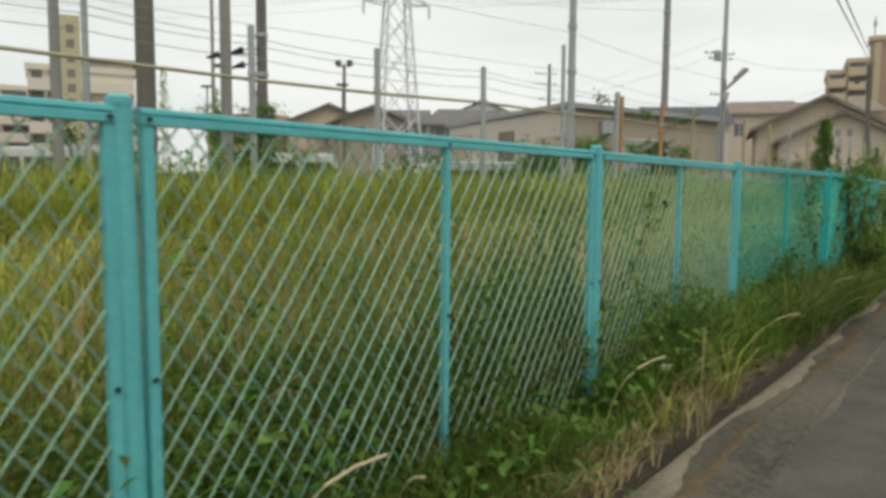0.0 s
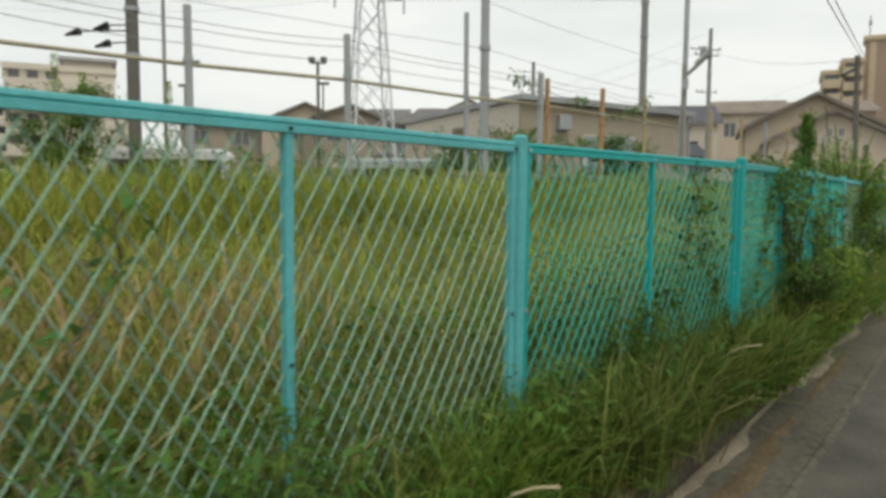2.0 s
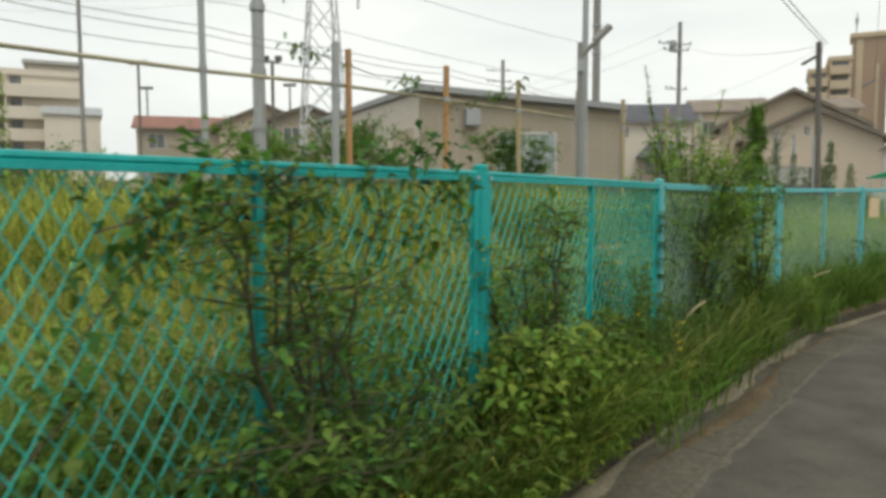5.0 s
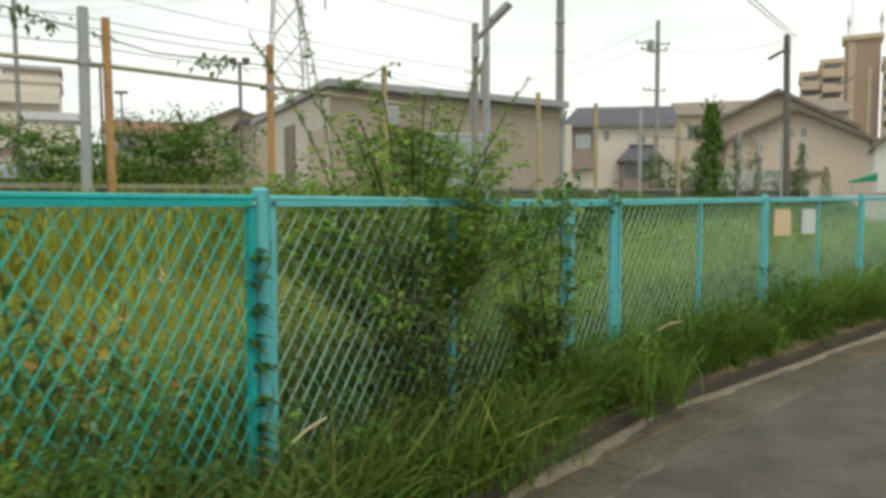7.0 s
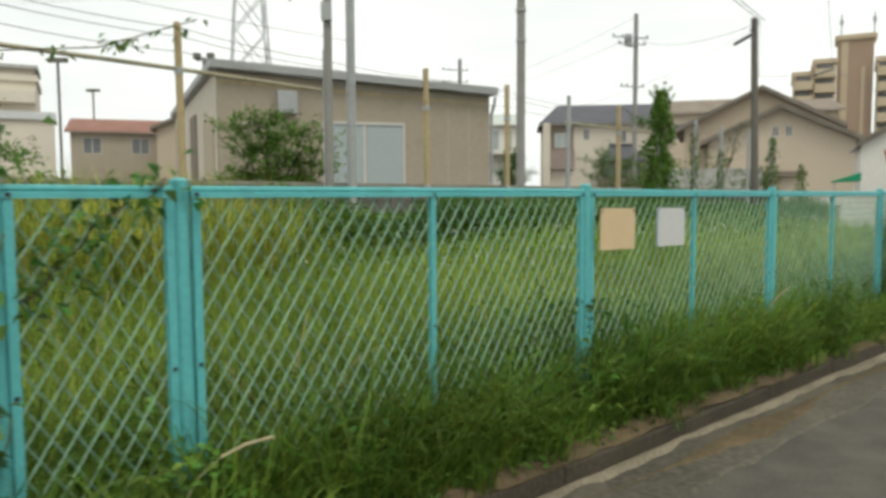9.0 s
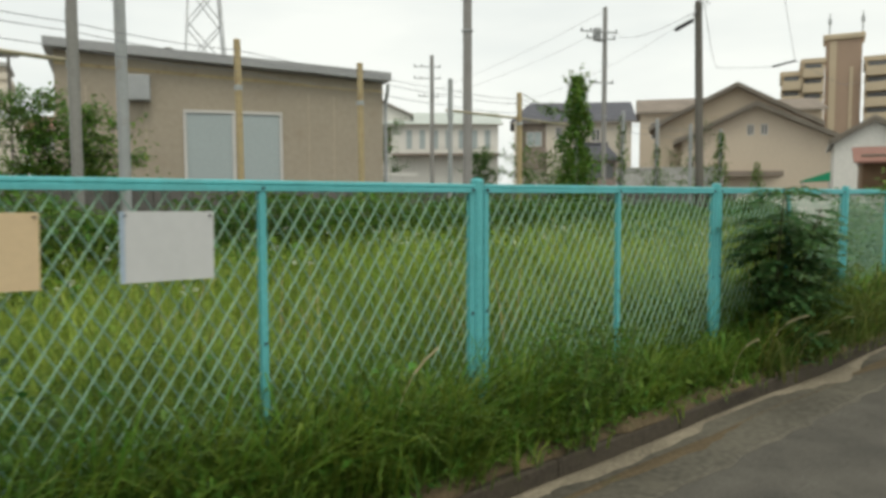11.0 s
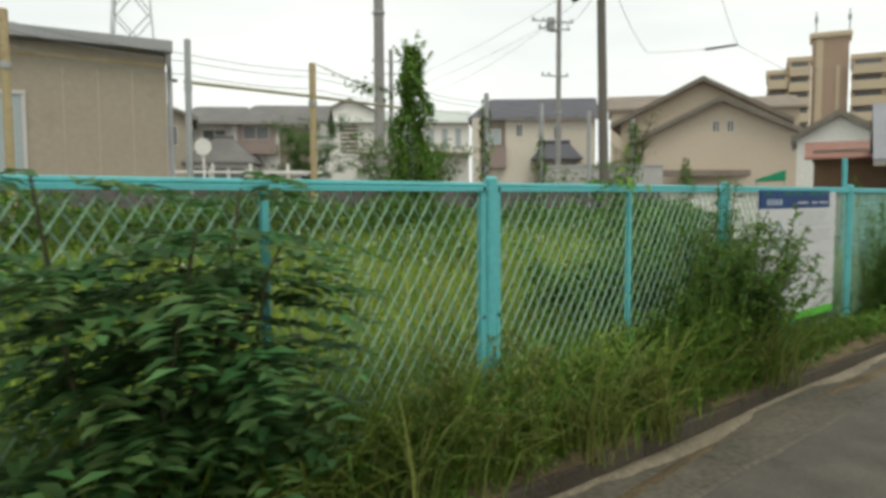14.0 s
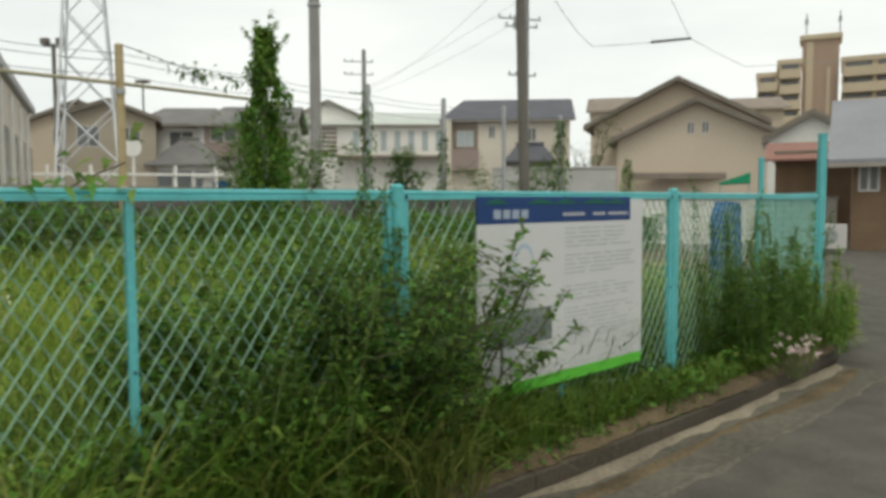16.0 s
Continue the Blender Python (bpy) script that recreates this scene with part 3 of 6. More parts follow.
tall_post(18.62, 21.48, 1.68)
tall_post(19.6, 24.72, 1.68)
gate = empty("sheet_gate", pose(18.62, 21.48, 0, 0, 0, math.degrees(math.atan2(3.24, 0.98))), "closed gate of pale mint sheet metal on turquoise posts", "gate")
for k in range(14):
    x = 0.05 + k * 0.235
    part("sheet", box(bmesh.new(), (x, -0.012 + 0.008 * (k % 2), 0.15), (x + 0.225, 0.006 + 0.008 * (k % 2), 1.17)), M_MINT, gate)
part("rail", box(bmesh.new(), (0.04, -0.02, 1.18), (3.34, 0.02, 1.215), bevel=0.005), M_FADED, gate)
part("rail", box(bmesh.new(), (0.04, -0.02, 0.10), (3.34, 0.02, 0.14), bevel=0.005), M_FADED, gate)


# ---- notices on the fence ----
def notice(s, w, h, z, mat, name, label, strip=None):
    a, b = POSTS[8], POSTS[14]
    d = (b - a).normalized()
    p = a + d * s
    t = empty(name, pose(p.x, p.y, z, 0, random.uniform(-1.5, 1.5), math.degrees(math.atan2(d.y, d.x))), label, "notice")
    bm = bmesh.new()
    nx = 8
    for i in range(nx):
        x0, x1 = w * i / nx, w * (i + 1) / nx
        y0, y1 = -0.024 - 0.004 * math.sin(i * 0.9), -0.024 - 0.004 * math.sin((i + 1) * 0.9)
        sheet(bm, [(x0, y0, 0), (x1, y1, 0), (x1, y1, h), (x0, y0, h)])
        sheet(bm, [(x0, y0 + 0.002, 0), (x1, y1 + 0.002, 0), (x1, y1 + 0.002, h), (x0, y0 + 0.002, h)])
    part("sheet", bm, mat, t)
    for x in (0.012, w - 0.012):
        part("tie", rod(bmesh.new(), (x, -0.032, h - 0.012), (x, -0.022, h - 0.012), 0.004, n=6), M_BOLT, t)
    if strip:
        part("tape", box(bmesh.new(), (-0.004, -0.030, 0), (0.010, -0.0285, h)), strip, t, "blue tape edge")
    return t


notice(2.04, 0.285, 0.205, 0.895, M_KRAFT, "tan_notice", "blank sun-bleached tan card tied to the fence")
notice(2.53, 0.275, 0.205, 0.89, M_PAPER, "white_notice", "blank white paper notice tied to the fence", M_BLUEPRINT)


def banner():
    """The large printed notice board, with its print as plain bars."""
    a, b = POSTS[13], POSTS[14]
    d = (b - a).normalized()
    p = a + d * 0.42
    t = empty("notice_board", pose(p.x, p.y, 0, 0, 0, math.degrees(math.atan2(d.y, d.x))), "white printed notice board with navy header on the fence", "notice board")
    w, z0, z1 = 1.27, 0.335, 1.14
    part("board", box(bmesh.new(), (0, -0.030, z0), (w, -0.022, z1 - 0.09)), M_SIGN, t)
    y = -0.0312
    part("header", box(bmesh.new(), (0.0, -0.0305, z1 - 0.0895), (w - 0.12, -0.022, z1)), M_NAVY, t, "navy printed header band")
    part("corner", box(bmesh.new(), (w - 0.1195, -0.0300, z1 - 0.0895), (w, -0.022, z1 + 0.02)), M_SIGN, t)
    part("top_trim", box(bmesh.new(), (0, -0.0300, z1 + 0.0005), (w - 0.12, -0.022, z1 + 0.03)), M_NAVY, t)
    for x, r in ((0.12, 0.05), (0.42, 0.07), (0.6, 0.06), (0.85, 0.09), (1.02, 0.06)):
        bm = prism(bmesh.new(), [(x - r * 1.6, z1 - 0.004), (x - r * 0.8, z1 + 0.013), (x, z1 + 0.022), (x + r * 0.9, z1 + 0.010), (x + r * 1.6, z1 - 0.004)], -0.0325, -0.0308)
        part("hill_print", bm, M_HILLPRINT, t, "dark green printed hills")
    part("edge_band", box(bmesh.new(), (0, -0.0302, z0 - 0.055), (w, -0.022, z0 - 0.0005)), M_LIME, t, "lime green lower edge")
    bm = bmesh.new()
    for k in range(4):
        box(bm, (0.10 + 0.06 * k, -0.0325, z1 - 0.068), (0.145 + 0.06 * k, y, z1 - 0.028))
    tagged(part("title_print", bm, M_PALEPRINT, t), kind="stuff")
    bm = bmesh.new()
    for x0, n in ((0.58, 5), (0.82, 3), (0.95, 5)):
        for k in range(n):
            box(bm, (x0 + 0.035 * k, -0.0325, z1 - 0.06), (x0 + 0.028 + 0.035 * k, y, z1 - 0.045))
    tagged(part("subtitle_print", bm, M_PRINT, t), kind="stuff")
    bm = bmesh.new()
    rnd = random.Random(4)
    for k in range(26):
        z = z1 - 0.125 - k * 0.0215
        if k in (5, 11, 12, 17):
            continue
        x = 0.60
        while x < 1.18:
            ww = rnd.uniform(0.05, 0.2)
            if x + ww > 1.2:
                break
            box(bm, (x, -0.0318, z), (x + ww, -0.0301, z + 0.008))
            x += ww + rnd.uniform(0.01, 0.05)
    tagged(part("text_print", bm, M_PRINT, t), "rows of small grey print", kind="stuff")
    bm = bmesh.new()
    for k in range(10):
        box(bm, (0.06, -0.0318, z0 + 0.03 + k * 0.014), (0.06 + rnd.uniform(0.2, 0.45), -0.0301, z0 + 0.036 + k * 0.014))
    tagged(part("caption_print", bm, M_PRINT, t), kind="stuff")
    bm = bmesh.new()
    for k in range(24):
        a0, a1 = 2 * math.pi * k / 24, 2 * math.pi * (k + 1) / 24
        ring = [(0.30 + r * math.cos(q) * 0.75, -0.0316, 0.87 + r * math.sin(q)) for q, r in ((a0, 0.09), (a1, 0.09), (a1, 0.07), (a0, 0.07))]
        sheet(bm, ring)
    part("diagram", bm, M_BLUEPRINT, t, "pale blue ring diagram")
    part("picture", box(bmesh.new(), (0.06, -0.0318, 0.50), (0.50, -0.0301, 0.66)), M_PHOTO, t, "dark green printed photograph")
    return t


banner()


# ---- the old pole line at the back of the lot ----
def back_pole(i, x, y):
    looks = {7: (M_STEEL, 2.82, 0.045), 8: (M_RUST, 2.80, 0.04), 9: (M_OCHRE, 2.82, 0.035), 10: (M_STEEL, 2.87, 0.045), 11: (M_OCHRE, 2.90, 0.04), 12: (M_OCHRE, 2.88, 0.04), 13: (M_STEEL, 2.91, 0.036), 14: (M_OCHRE, 2.88, 0.045), 6: (M_STEEL, 3.46, 0.033), 5: (M_STEEL, 2.84, 0.04)}
    mat, h, r = looks.get(i, (M_STEEL, 2.9, 0.04))
    word = {M_STEEL: "grey galvanised steel", M_RUST: "rusty orange", M_OCHRE: "ochre flaking"}[mat]
    t = empty("net_pole", pose(x, y, 0, random.uniform(-0.7, 0.7), random.uniform(-0.7, 0.7)), word + " pole of an old ball net", "pole", "net poles")
    part("shaft", rod(bmesh.new(), (0, 0, -0.3), (0, 0, h), r, n=12), mat, t)
    part("cap", rod(bmesh.new(), (0, 0, h), (0, 0, h + 0.02), r * 1.1, r * 0.8, n=12), mat, t)
    for z in (1.3, 2.38):
        part("clamp", rod(bmesh.new(), (0, 0, z - 0.03), (0, 0, z + 0.03), r * 1.25, n=12), M_STEEL, t)
    return t


for i, (x, y) in enumerate(BACK[:-1]):
    if i > 2:
        back_pole(i, x, y)
extra = empty("net_pole", pose(3.87, 13.93, 0, 0.4, 0), "rusty orange pole of an old ball net", "pole", "net poles")
part("shaft", rod(bmesh.new(), (0, 0, -0.3), (0, 0, 2.78), 0.036, n=12), M_RUST, extra)


def tube(bm, pts, r, n=6):
    """One unbroken tube through points."""
    pts = [Vector(p) for p in pts]
    rings = []
    for i, p in enumerate(pts):
        d = (pts[min(i + 1, len(pts) - 1)] - pts[max(i - 1, 0)]).normalized()
        m = d.to_track_quat("Z", "Y").to_matrix()
        rings.append([bm.verts.new(p + m @ Vector((r * math.cos(2 * math.pi * k / n), r * math.sin(2 * math.pi * k / n), 0))) for k in range(n)])
    for a, b in zip(rings, rings[1:]):
        for k in range(n):
            bm.faces.new((a[k], a[(k + 1) % n], b[(k + 1) % n], b[k]))
    bm.faces.new(rings[0][::-1])
    bm.faces.new(rings[-1])
    return bm


def run(name, pts, r, mat, label, category, n=6, sag=0.0, kind=""):
    """A pipe or cable through points, hanging a little between them."""
    line = [Vector(pts[0])]
    for a, b in zip(pts, pts[1:]):
        a, b = Vector(a), Vector(b)
        k = 8 if sag else 1
        line += [a.lerp(b, j / k) - Vector((0, 0, sag * 4 * (j / k) * (1 - j / k))) for j in range(1, k + 1)]
    return tagged(part(name, tube(bmesh.new(), line, r, n), mat), label, category, kind=kind)


for lo, hi in ((0, 11), (13, 16)):
    run("net_pipe", [(x - 0.045, y + 0.05, 2.28 + 0.014 * (i + lo)) for i, (x, y) in enumerate(BACK[lo:hi])], 0.021, M_PIPE, "long dull ochre pipe clamped along the net poles", "pipe", 8)
for z in (2.55, 2.7, 2.78):
    run("net_wire", [(x, y, z + 0.02 * math.sin(i * 2.1 + z)) for i, (x, y) in enumerate(BACK[:19])], 0.004, M_WIREBLACK, "thin sagging steel wire strung between the net poles", "wire", 4, 0.03)

wall_back = empty("wall_back", pose(0, 0, 0), "low dark weathered block wall behind the lot", "wall", kind="structure")
for i, (p, q) in enumerate(zip(beside(BACK, -0.35), beside(BACK, -0.35)[1:])):
    if i < 6:
        continue
    d = Vector(q) - Vector(p)
    m = pose(p[0], p[1], 0, 0, 0, math.degrees(math.atan2(d.y, d.x)))
    for r in range(6):
        for c in range(4):
            bm = bmesh.new()
            w = d.length / 4
            x0 = c * w + (0.5 * w if r % 2 else 0) - (0.5 * w if r % 2 else 0)
            box(bm, (x0 + 0.005, -0.06 + random.uniform(-0.003, 0.003), 0.10 + r * 0.2 + 0.004), (x0 + w - 0.005, 0.06, 0.10 + (r + 1) * 0.2 - 0.004), m)
            part("block", bm, M_WALLBACK, wall_back)
    bm = bmesh.new()
    box(bm, (0.002, -0.045, 0.0), (d.length - 0.002, 0.045, 1.298), m)
    part("core", bm, M_WALLBACK, wall_back)
    bm = bmesh.new()
    box(bm, (0.002, -0.085, 1.302), (d.length - 0.002, 0.085, 1.345), m)
    part("coping", bm, M_OLDCAP, wall_back, "pale concrete coping")


# ---- buildings ----
def window(t, x0, z0, x1, z1, y=0.0, glass=None, panes=2, name="window"):
    """A framed window on the face y = 0 that looks towards -y."""
    w = part(name, box(bmesh.new(), (x0, y - 0.03, z0), (x1, y + 0.02, z0 + 0.05)), M_FRAMEW, t)
    bm = bmesh.new()
    box(bm, (x0, y - 0.03, z1 - 0.05), (x1, y + 0.02, z1))
    box(bm, (x0, y - 0.03, z0 + 0.051), (x0 + 0.05, y + 0.02, z1 - 0.051))
    box(bm, (x1 - 0.05, y - 0.03, z0 + 0.051), (x1, y + 0.02, z1 - 0.051))
    for k in range(1, panes):
        x = x0 + (x1 - x0) * k / panes
        box(bm, (x - 0.03, y - 0.028, z0 + 0.051), (x + 0.03, y + 0.02, z1 - 0.051))
    part("frame_bar", bm, M_FRAMEW, w)
    for k in range(panes):
        a, b = x0 + (x1 - x0) * k / panes, x0 + (x1 - x0) * (k + 1) / panes
        part("pane", box(bmesh.new(), (a + 0.052, y - 0.006, z0 + 0.052), (b - 0.032, y + 0.012, z1 - 0.052)), glass or M_GLASSDARK, w)
    return w


def gable_house(x, y, yaw, w, d, eave, ridge, wall, roof, label, windows=(), over=0.45, ridge_x=False, name="house", base=0.0, thick=0.16, peak=0.5, hip=0.0):
    """A house whose front is y = 0 (x from 0 to w); the gable is in front, or the ridge runs along x."""
    t = empty(name, pose(x, y, base, 0, 0, yaw), label, "house")
    bm = bmesh.new()
    if ridge_x:
        prism(bm, [(0, 0), (d, 0), (d, eave), (d * peak, ridge), (0, eave)], 0, w)
        bm.transform(Matrix(((0, 1, 0, 0), (1, 0, 0, 0), (0, 0, 1, 0), (0, 0, 0, 1))))
        bmesh.ops.recalc_face_normals(bm, faces=bm.faces)
    else:
        prism(bm, [(0, 0), (w, 0), (w, eave), (w * peak, ridge), (0, eave)], 0, d)
    if hip:
        for v in bm.verts:
            if v.co.z > ridge - 0.01 and v.co.x < 0.01:
                v.co.x += hip
    part("wall", bm, wall, t)
    span = d if ridge_x else w
    s0, s1 = (ridge - eave) / (span * peak), (ridge - eave) / (span * (1 - peak))
    for side in (0, 1):
        sl = s0 if side == 0 else s1
        outer = -over if side == 0 else span + over
        zo = eave - sl * over
        out = [(outer, zo + 0.004), (span * peak, ridge + 0.004), (span * peak, ridge + thick), (outer, zo + thick)]
        bm = bmesh.new()
        prism(bm, out, -over, (w if ridge_x else d) + over)
        if ridge_x:
            bm.transform(Matrix(((0, 1, 0, 0), (1, 0, 0, 0), (0, 0, 1, 0), (0, 0, 0, 1))))
            bmesh.ops.recalc_face_normals(bm, faces=bm.faces)
        if hip:
            for v in bm.verts:
                if v.co.z > ridge - 0.01 and v.co.x < 0.01:
                    v.co.x += hip + over
        rf = part("roof", bm, roof, t)
        bm = bmesh.new()
        if ridge_x:
            yy = outer
            box(bm, (-over, yy - 0.05, zo - 0.02), (w + over, yy + 0.05, zo + 0.07))
        else:
            n = Vector((span * peak - outer, 0, ridge - zo)).normalized()
            a = Vector((outer, -over - 0.03, zo))
            b = Vector((span * peak, -over - 0.03, ridge))
            for p, q in ((a, b),):
                vs = [bm.verts.new(v) for v in (p, q, q + Vector((0, 0, thick + 0.16)), p + Vector((0, 0, thick + 0.16)))]
                bm.faces.new(vs)
                bmesh.ops.solidify(bm, geom=bm.faces[:], thickness=0.03)
        part("eave_trim", bm, M_VERGE, rf, "weathered grey-brown eave board")
    if hip:
        zl = eave - s0 * over
        bm = bmesh.new()
        tri = [(-over, -over, zl), (-over, d + over, zl), (hip, d * peak, ridge)]
        lo, hi = [bm.verts.new(p) for p in tri], [bm.verts.new((p[0], p[1], p[2] + thick + 0.004)) for p in tri]
        bm.faces.new(lo)
        bm.faces.new(hi[::-1])
        for k in range(3):
            bm.faces.new((lo[k], hi[k], hi[(k + 1) % 3], lo[(k + 1) % 3]))
        bmesh.ops.recalc_face_normals(bm, faces=bm.faces)
        part("hip_roof", bm, roof, t)
    for win in windows:
        window(t, *win[:4], glass=win[4] if len(win) > 4 else None, panes=win[5] if len(win) > 5 else 2)
    return t


def hip_roof(parent, x0, x1, y0, y1, z0, z1, inset, mat, label):
    """A four-sided tiled roof with a short ridge along x."""
    bm = bmesh.new()
    ym = (y0 + y1) / 2
    lo = [bm.verts.new(p) for p in ((x0, y0, z0 - 0.12), (x1, y0, z0 - 0.12), (x1, y1, z0 - 0.12), (x0, y1, z0 - 0.12))]
    b = [bm.verts.new(p) for p in ((x0, y0, z0), (x1, y0, z0), (x1, y1, z0), (x0, y1, z0))]
    r = [bm.verts.new((x0 + inset, ym, z1)), bm.verts.new((x1 - inset, ym, z1))]
    bm.faces.new(lo)
    for k in range(4):
        bm.faces.new((lo[k], lo[(k + 1) % 4], b[(k + 1) % 4], b[k]))
    bm.faces.new((b[0], b[1], r[1], r[0]))
    bm.faces.new((b[2], b[3], r[0], r[1]))
    bm.faces.new((b[1], b[2], r[1]))
    bm.faces.new((b[3], b[0], r[0]))
    bmesh.ops.recalc_face_normals(bm, faces=bm.faces)
    roof = part("roof", bm, mat, parent, label)
    ridge = rod(bmesh.new(), (x0 + inset - 0.1, ym, z1 + 0.05), (x1 - inset + 0.1, ym, z1 + 0.05), 0.12, n=8)
    part("ridge_cap", ridge, mat, roof)
    return roof


# clubhouse close behind the pole line, its roof falling gently along the front
club = empty("clubhouse", pose(4.32, 23.42, 0, 0, 0, 18.0), "low beige prefabricated clubhouse with a grey metal roof", "building")
CL, CD, CH, FALL = 5.52, 9.0, 3.58, 0.052
bm = bmesh.new()
prism(bm, [(0, -0.1), (CL, -0.1), (CL, CH - FALL * CL), (0, CH)], 0, 0.12)
part("wall", bm, M_BEIGE, club)
bm = bmesh.new()
prism(bm, [(0.121, -0.1), (CL - 0.121, -0.1), (CL - 0.121, CH - FALL * CL), (0.121, CH)], CD - 0.12, CD)
part("wall", bm, M_BEIGE, club)
part("wall", box(bmesh.new(), (0, 0.121, -0.1), (0.12, CD, CH - 0.01)), M_CREAM, club)
part("wall", box(bmesh.new(), (CL - 0.12, 0.121, -0.1), (CL, CD, CH - FALL * CL)), M_CREAM, club)
for k in range(1, 12):
    if not 1.8 < k * 0.46 < 3.8:
        part("joint_strip", box(bmesh.new(), (k * 0.46 - 0.006, -0.006, 0), (k * 0.46 + 0.006, -0.0005, 3.02)), M_TAN2, club)
bm = bmesh.new()
prism(bm, [(0, 3.34), (CL, 3.34 - 0.045 * CL), (CL, 3.39 - 0.045 * CL), (0, 3.39)], -0.012, -0.0005)
part("ledge", bm, M_OCHRE, club, "stained horizontal ledge")
bm = bmesh.new()
prism(bm, [(-0.12, CH + 0.016), (CL + 0.12, CH - FALL * (CL + 0.12) + 0.01), (CL + 0.12, CH - FALL * (CL + 0.12) + 0.16), (-0.12, CH + 0.17)], -0.22, CD + 0.2)
part("roof", bm, M_ROOFMETAL, club, "grey folded metal roof with a deep fascia")
window(club, 1.98, 0.95, 3.66, 2.67, glass=M_GLASSPANE, panes=2)
part("vent_box", box(bmesh.new(), (1.10, -0.24, 2.78), (1.47, -0.001, 3.2), bevel=0.012), M_STEEL, club, "grey wall ventilator hood")
part("downpipe", tube(bmesh.new(), [(CL + 0.06, -0.18, 3.24), (CL + 0.06, -0.14, 3.1), (CL + 0.06, 0.02, 2.92), (CL + 0.06, 0.02, 0)], 0.035, 8), M_STEEL, club)
for y0, y1, z1, mat in ((0.5, 1.9, 2.75, M_TAN2), (3.4, 4.5, 3.1, M_BROWNROOF), (6.8, 8.8, 3.2, M_TAN2)):
    part("side_door", box(bmesh.new(), (-0.05, y0, 0.1), (-0.001, min(y1, CD), z1), bevel=0.01), mat, club)
for k in range(5):
    part("side_post", box(bmesh.new(), (CL + 0.001, 0.5 + k * 1.75, 0.1), (CL + 0.06, 0.75 + k * 1.75, 3.1)), M_WHITEW, club)
    part("side_window", box(bmesh.new(), (CL + 0.001, 0.95 + k * 1.75, 1.0), (CL + 0.03, 2.0 + k * 1.75, 2.45)), M_GLASSDARK, club)

# the side walls run askew to the front
for ob in club.children_recursive:
    for v in ob.data.vertices:
        v.co.x -= 0.123 * max(v.co.y, 0.0)

# tan house with two stepped gables
gable_house(26.6, 59.3, -20.0, 8.9, 9.0, 4.75, 6.85, M_TAN, M_BROWNROOF, "tan rendered house with a wide gable and dark verges",
            [(3.95, 5.05, 4.35, 5.75), (4.75, 5.05, 5.15, 5.75)], 0.55)
gable_house(25.7, 61.6, -20.0, 9.6, 9.5, 5.9, 8.35, M_TAN2, M_BROWNROOF, "taller tan gabled wing behind a lower gable", [], 0.6, peak=0.52)
tagged(part("porch_roof", box(bmesh.new(), (27.0, 57.2, 2.42), (35.2, 58.4, 2.78), Matrix.Translation((0, 0, 0))), M_BROWNROOF), "brown lean-to canopy below the gable", "canopy")

# modern two-storey house with slate roof
modern = gable_house(16.3, 66.2, -5.5, 8.6, 6.0, 6.85, 8.35, M_CREAM, M_SLATE, "cream two-storey house with a dark slate hipped roof",
                     [(3.05, 5.5, 3.5, 6.35), (5.7, 5.3, 6.3, 6.2)], 0.35, ridge_x=True, peak=0.45, hip=1.2)
# no opening in the wall: a dark slab stands for the shade inside the balcony
part("recess", box(bmesh.new(), (0.55, -0.05, 3.3), (2.3, -0.002, 6.7)), M_BROWNROOF, modern, "dark slab painting the shade of a recessed balcony")
part("balcony_front", box(bmesh.new(), (0.5, -0.5, 3.3), (2.35, -0.051, 4.75)), M_MAUVE, modern, "grey-brown balcony front")
window(modern, 0.85, 4.95, 2.0, 6.05, y=-0.06, glass=M_GLASSPANE)
part("corner_pier", box(bmesh.new(), (-0.05, -0.55, -0.06), (0.5, -0.003, 6.8)), M_CREAM, modern)
part("porch_wall", box(bmesh.new(), (4.4, -1.2, -0.06), (7.3, -0.003, 3.9)), M_MAUVE, modern)
hip_roof(modern, 4.1, 7.6, -1.6, 0.0, 3.9, 5.0, 0.9, M_SLATE, "dark hipped porch roof")
for k in range(3):
    part("porch_pane", box(bmesh.new(), (4.6 + k * 0.9, -1.24, 2.5), (5.35 + k * 0.9, -1.201, 3.6)), M_GLASSDARK, modern)
gable_house(29.3, 79.2, -15, 7.0, 7, 9.0, 10.4, M_TAN, M_BROWNROOF, "distant tan house with a low brown roof", [(1, 6.5, 2.2, 8), (4, 6.5, 5.2, 8)], 0.4, ridge_x=True)
gable_house(36.5, 86, -15, 12, 9, 9.8, 11.2, M_TAN2, M_BROWNROOF, "distant brown-roofed tan building", [], 0.5, ridge_x=True)

# long white two-storey hall
hall = gable_house(0.4, 94.6, 2.0, 17.0, 9, 9.6, 11.2, M_WHITEW, M_GREENROOF, "long white hall with a pale green-grey metal roof", [], 0.5, ridge_x=True, name="hall")
for k in range(7):
    window(hall, 6.4 + k * 1.5, 6.7, 7.1 + k * 1.5, 8.9, glass=M_GLASSPANE, panes=1)
part("dark_bay", box(bmesh.new(), (2.7, -0.06, 6.2), (4.7, -0.002, 9.2)), M_BROWNROOF, hall, "dark louvred bay")
for k in range(6):
    part("louvre", box(bmesh.new(), (2.7, -0.16, 6.4 + k * 0.48), (4.7, -0.062, 6.52 + k * 0.48)), M_WHITEW, hall)
part("lower_canopy", box(bmesh.new(), (4.8, -1.6, 5.9), (17, -0.002, 6.15)), M_BROWNROOF, hall)

gable_house(0.9, 95.2, 2.0, 6.4, 6.0, 10.5, 11.95, M_WHITEW, M_GREENROOF, "white gabled stair wing of a long hall", [], 0.35, name="hall_wing")

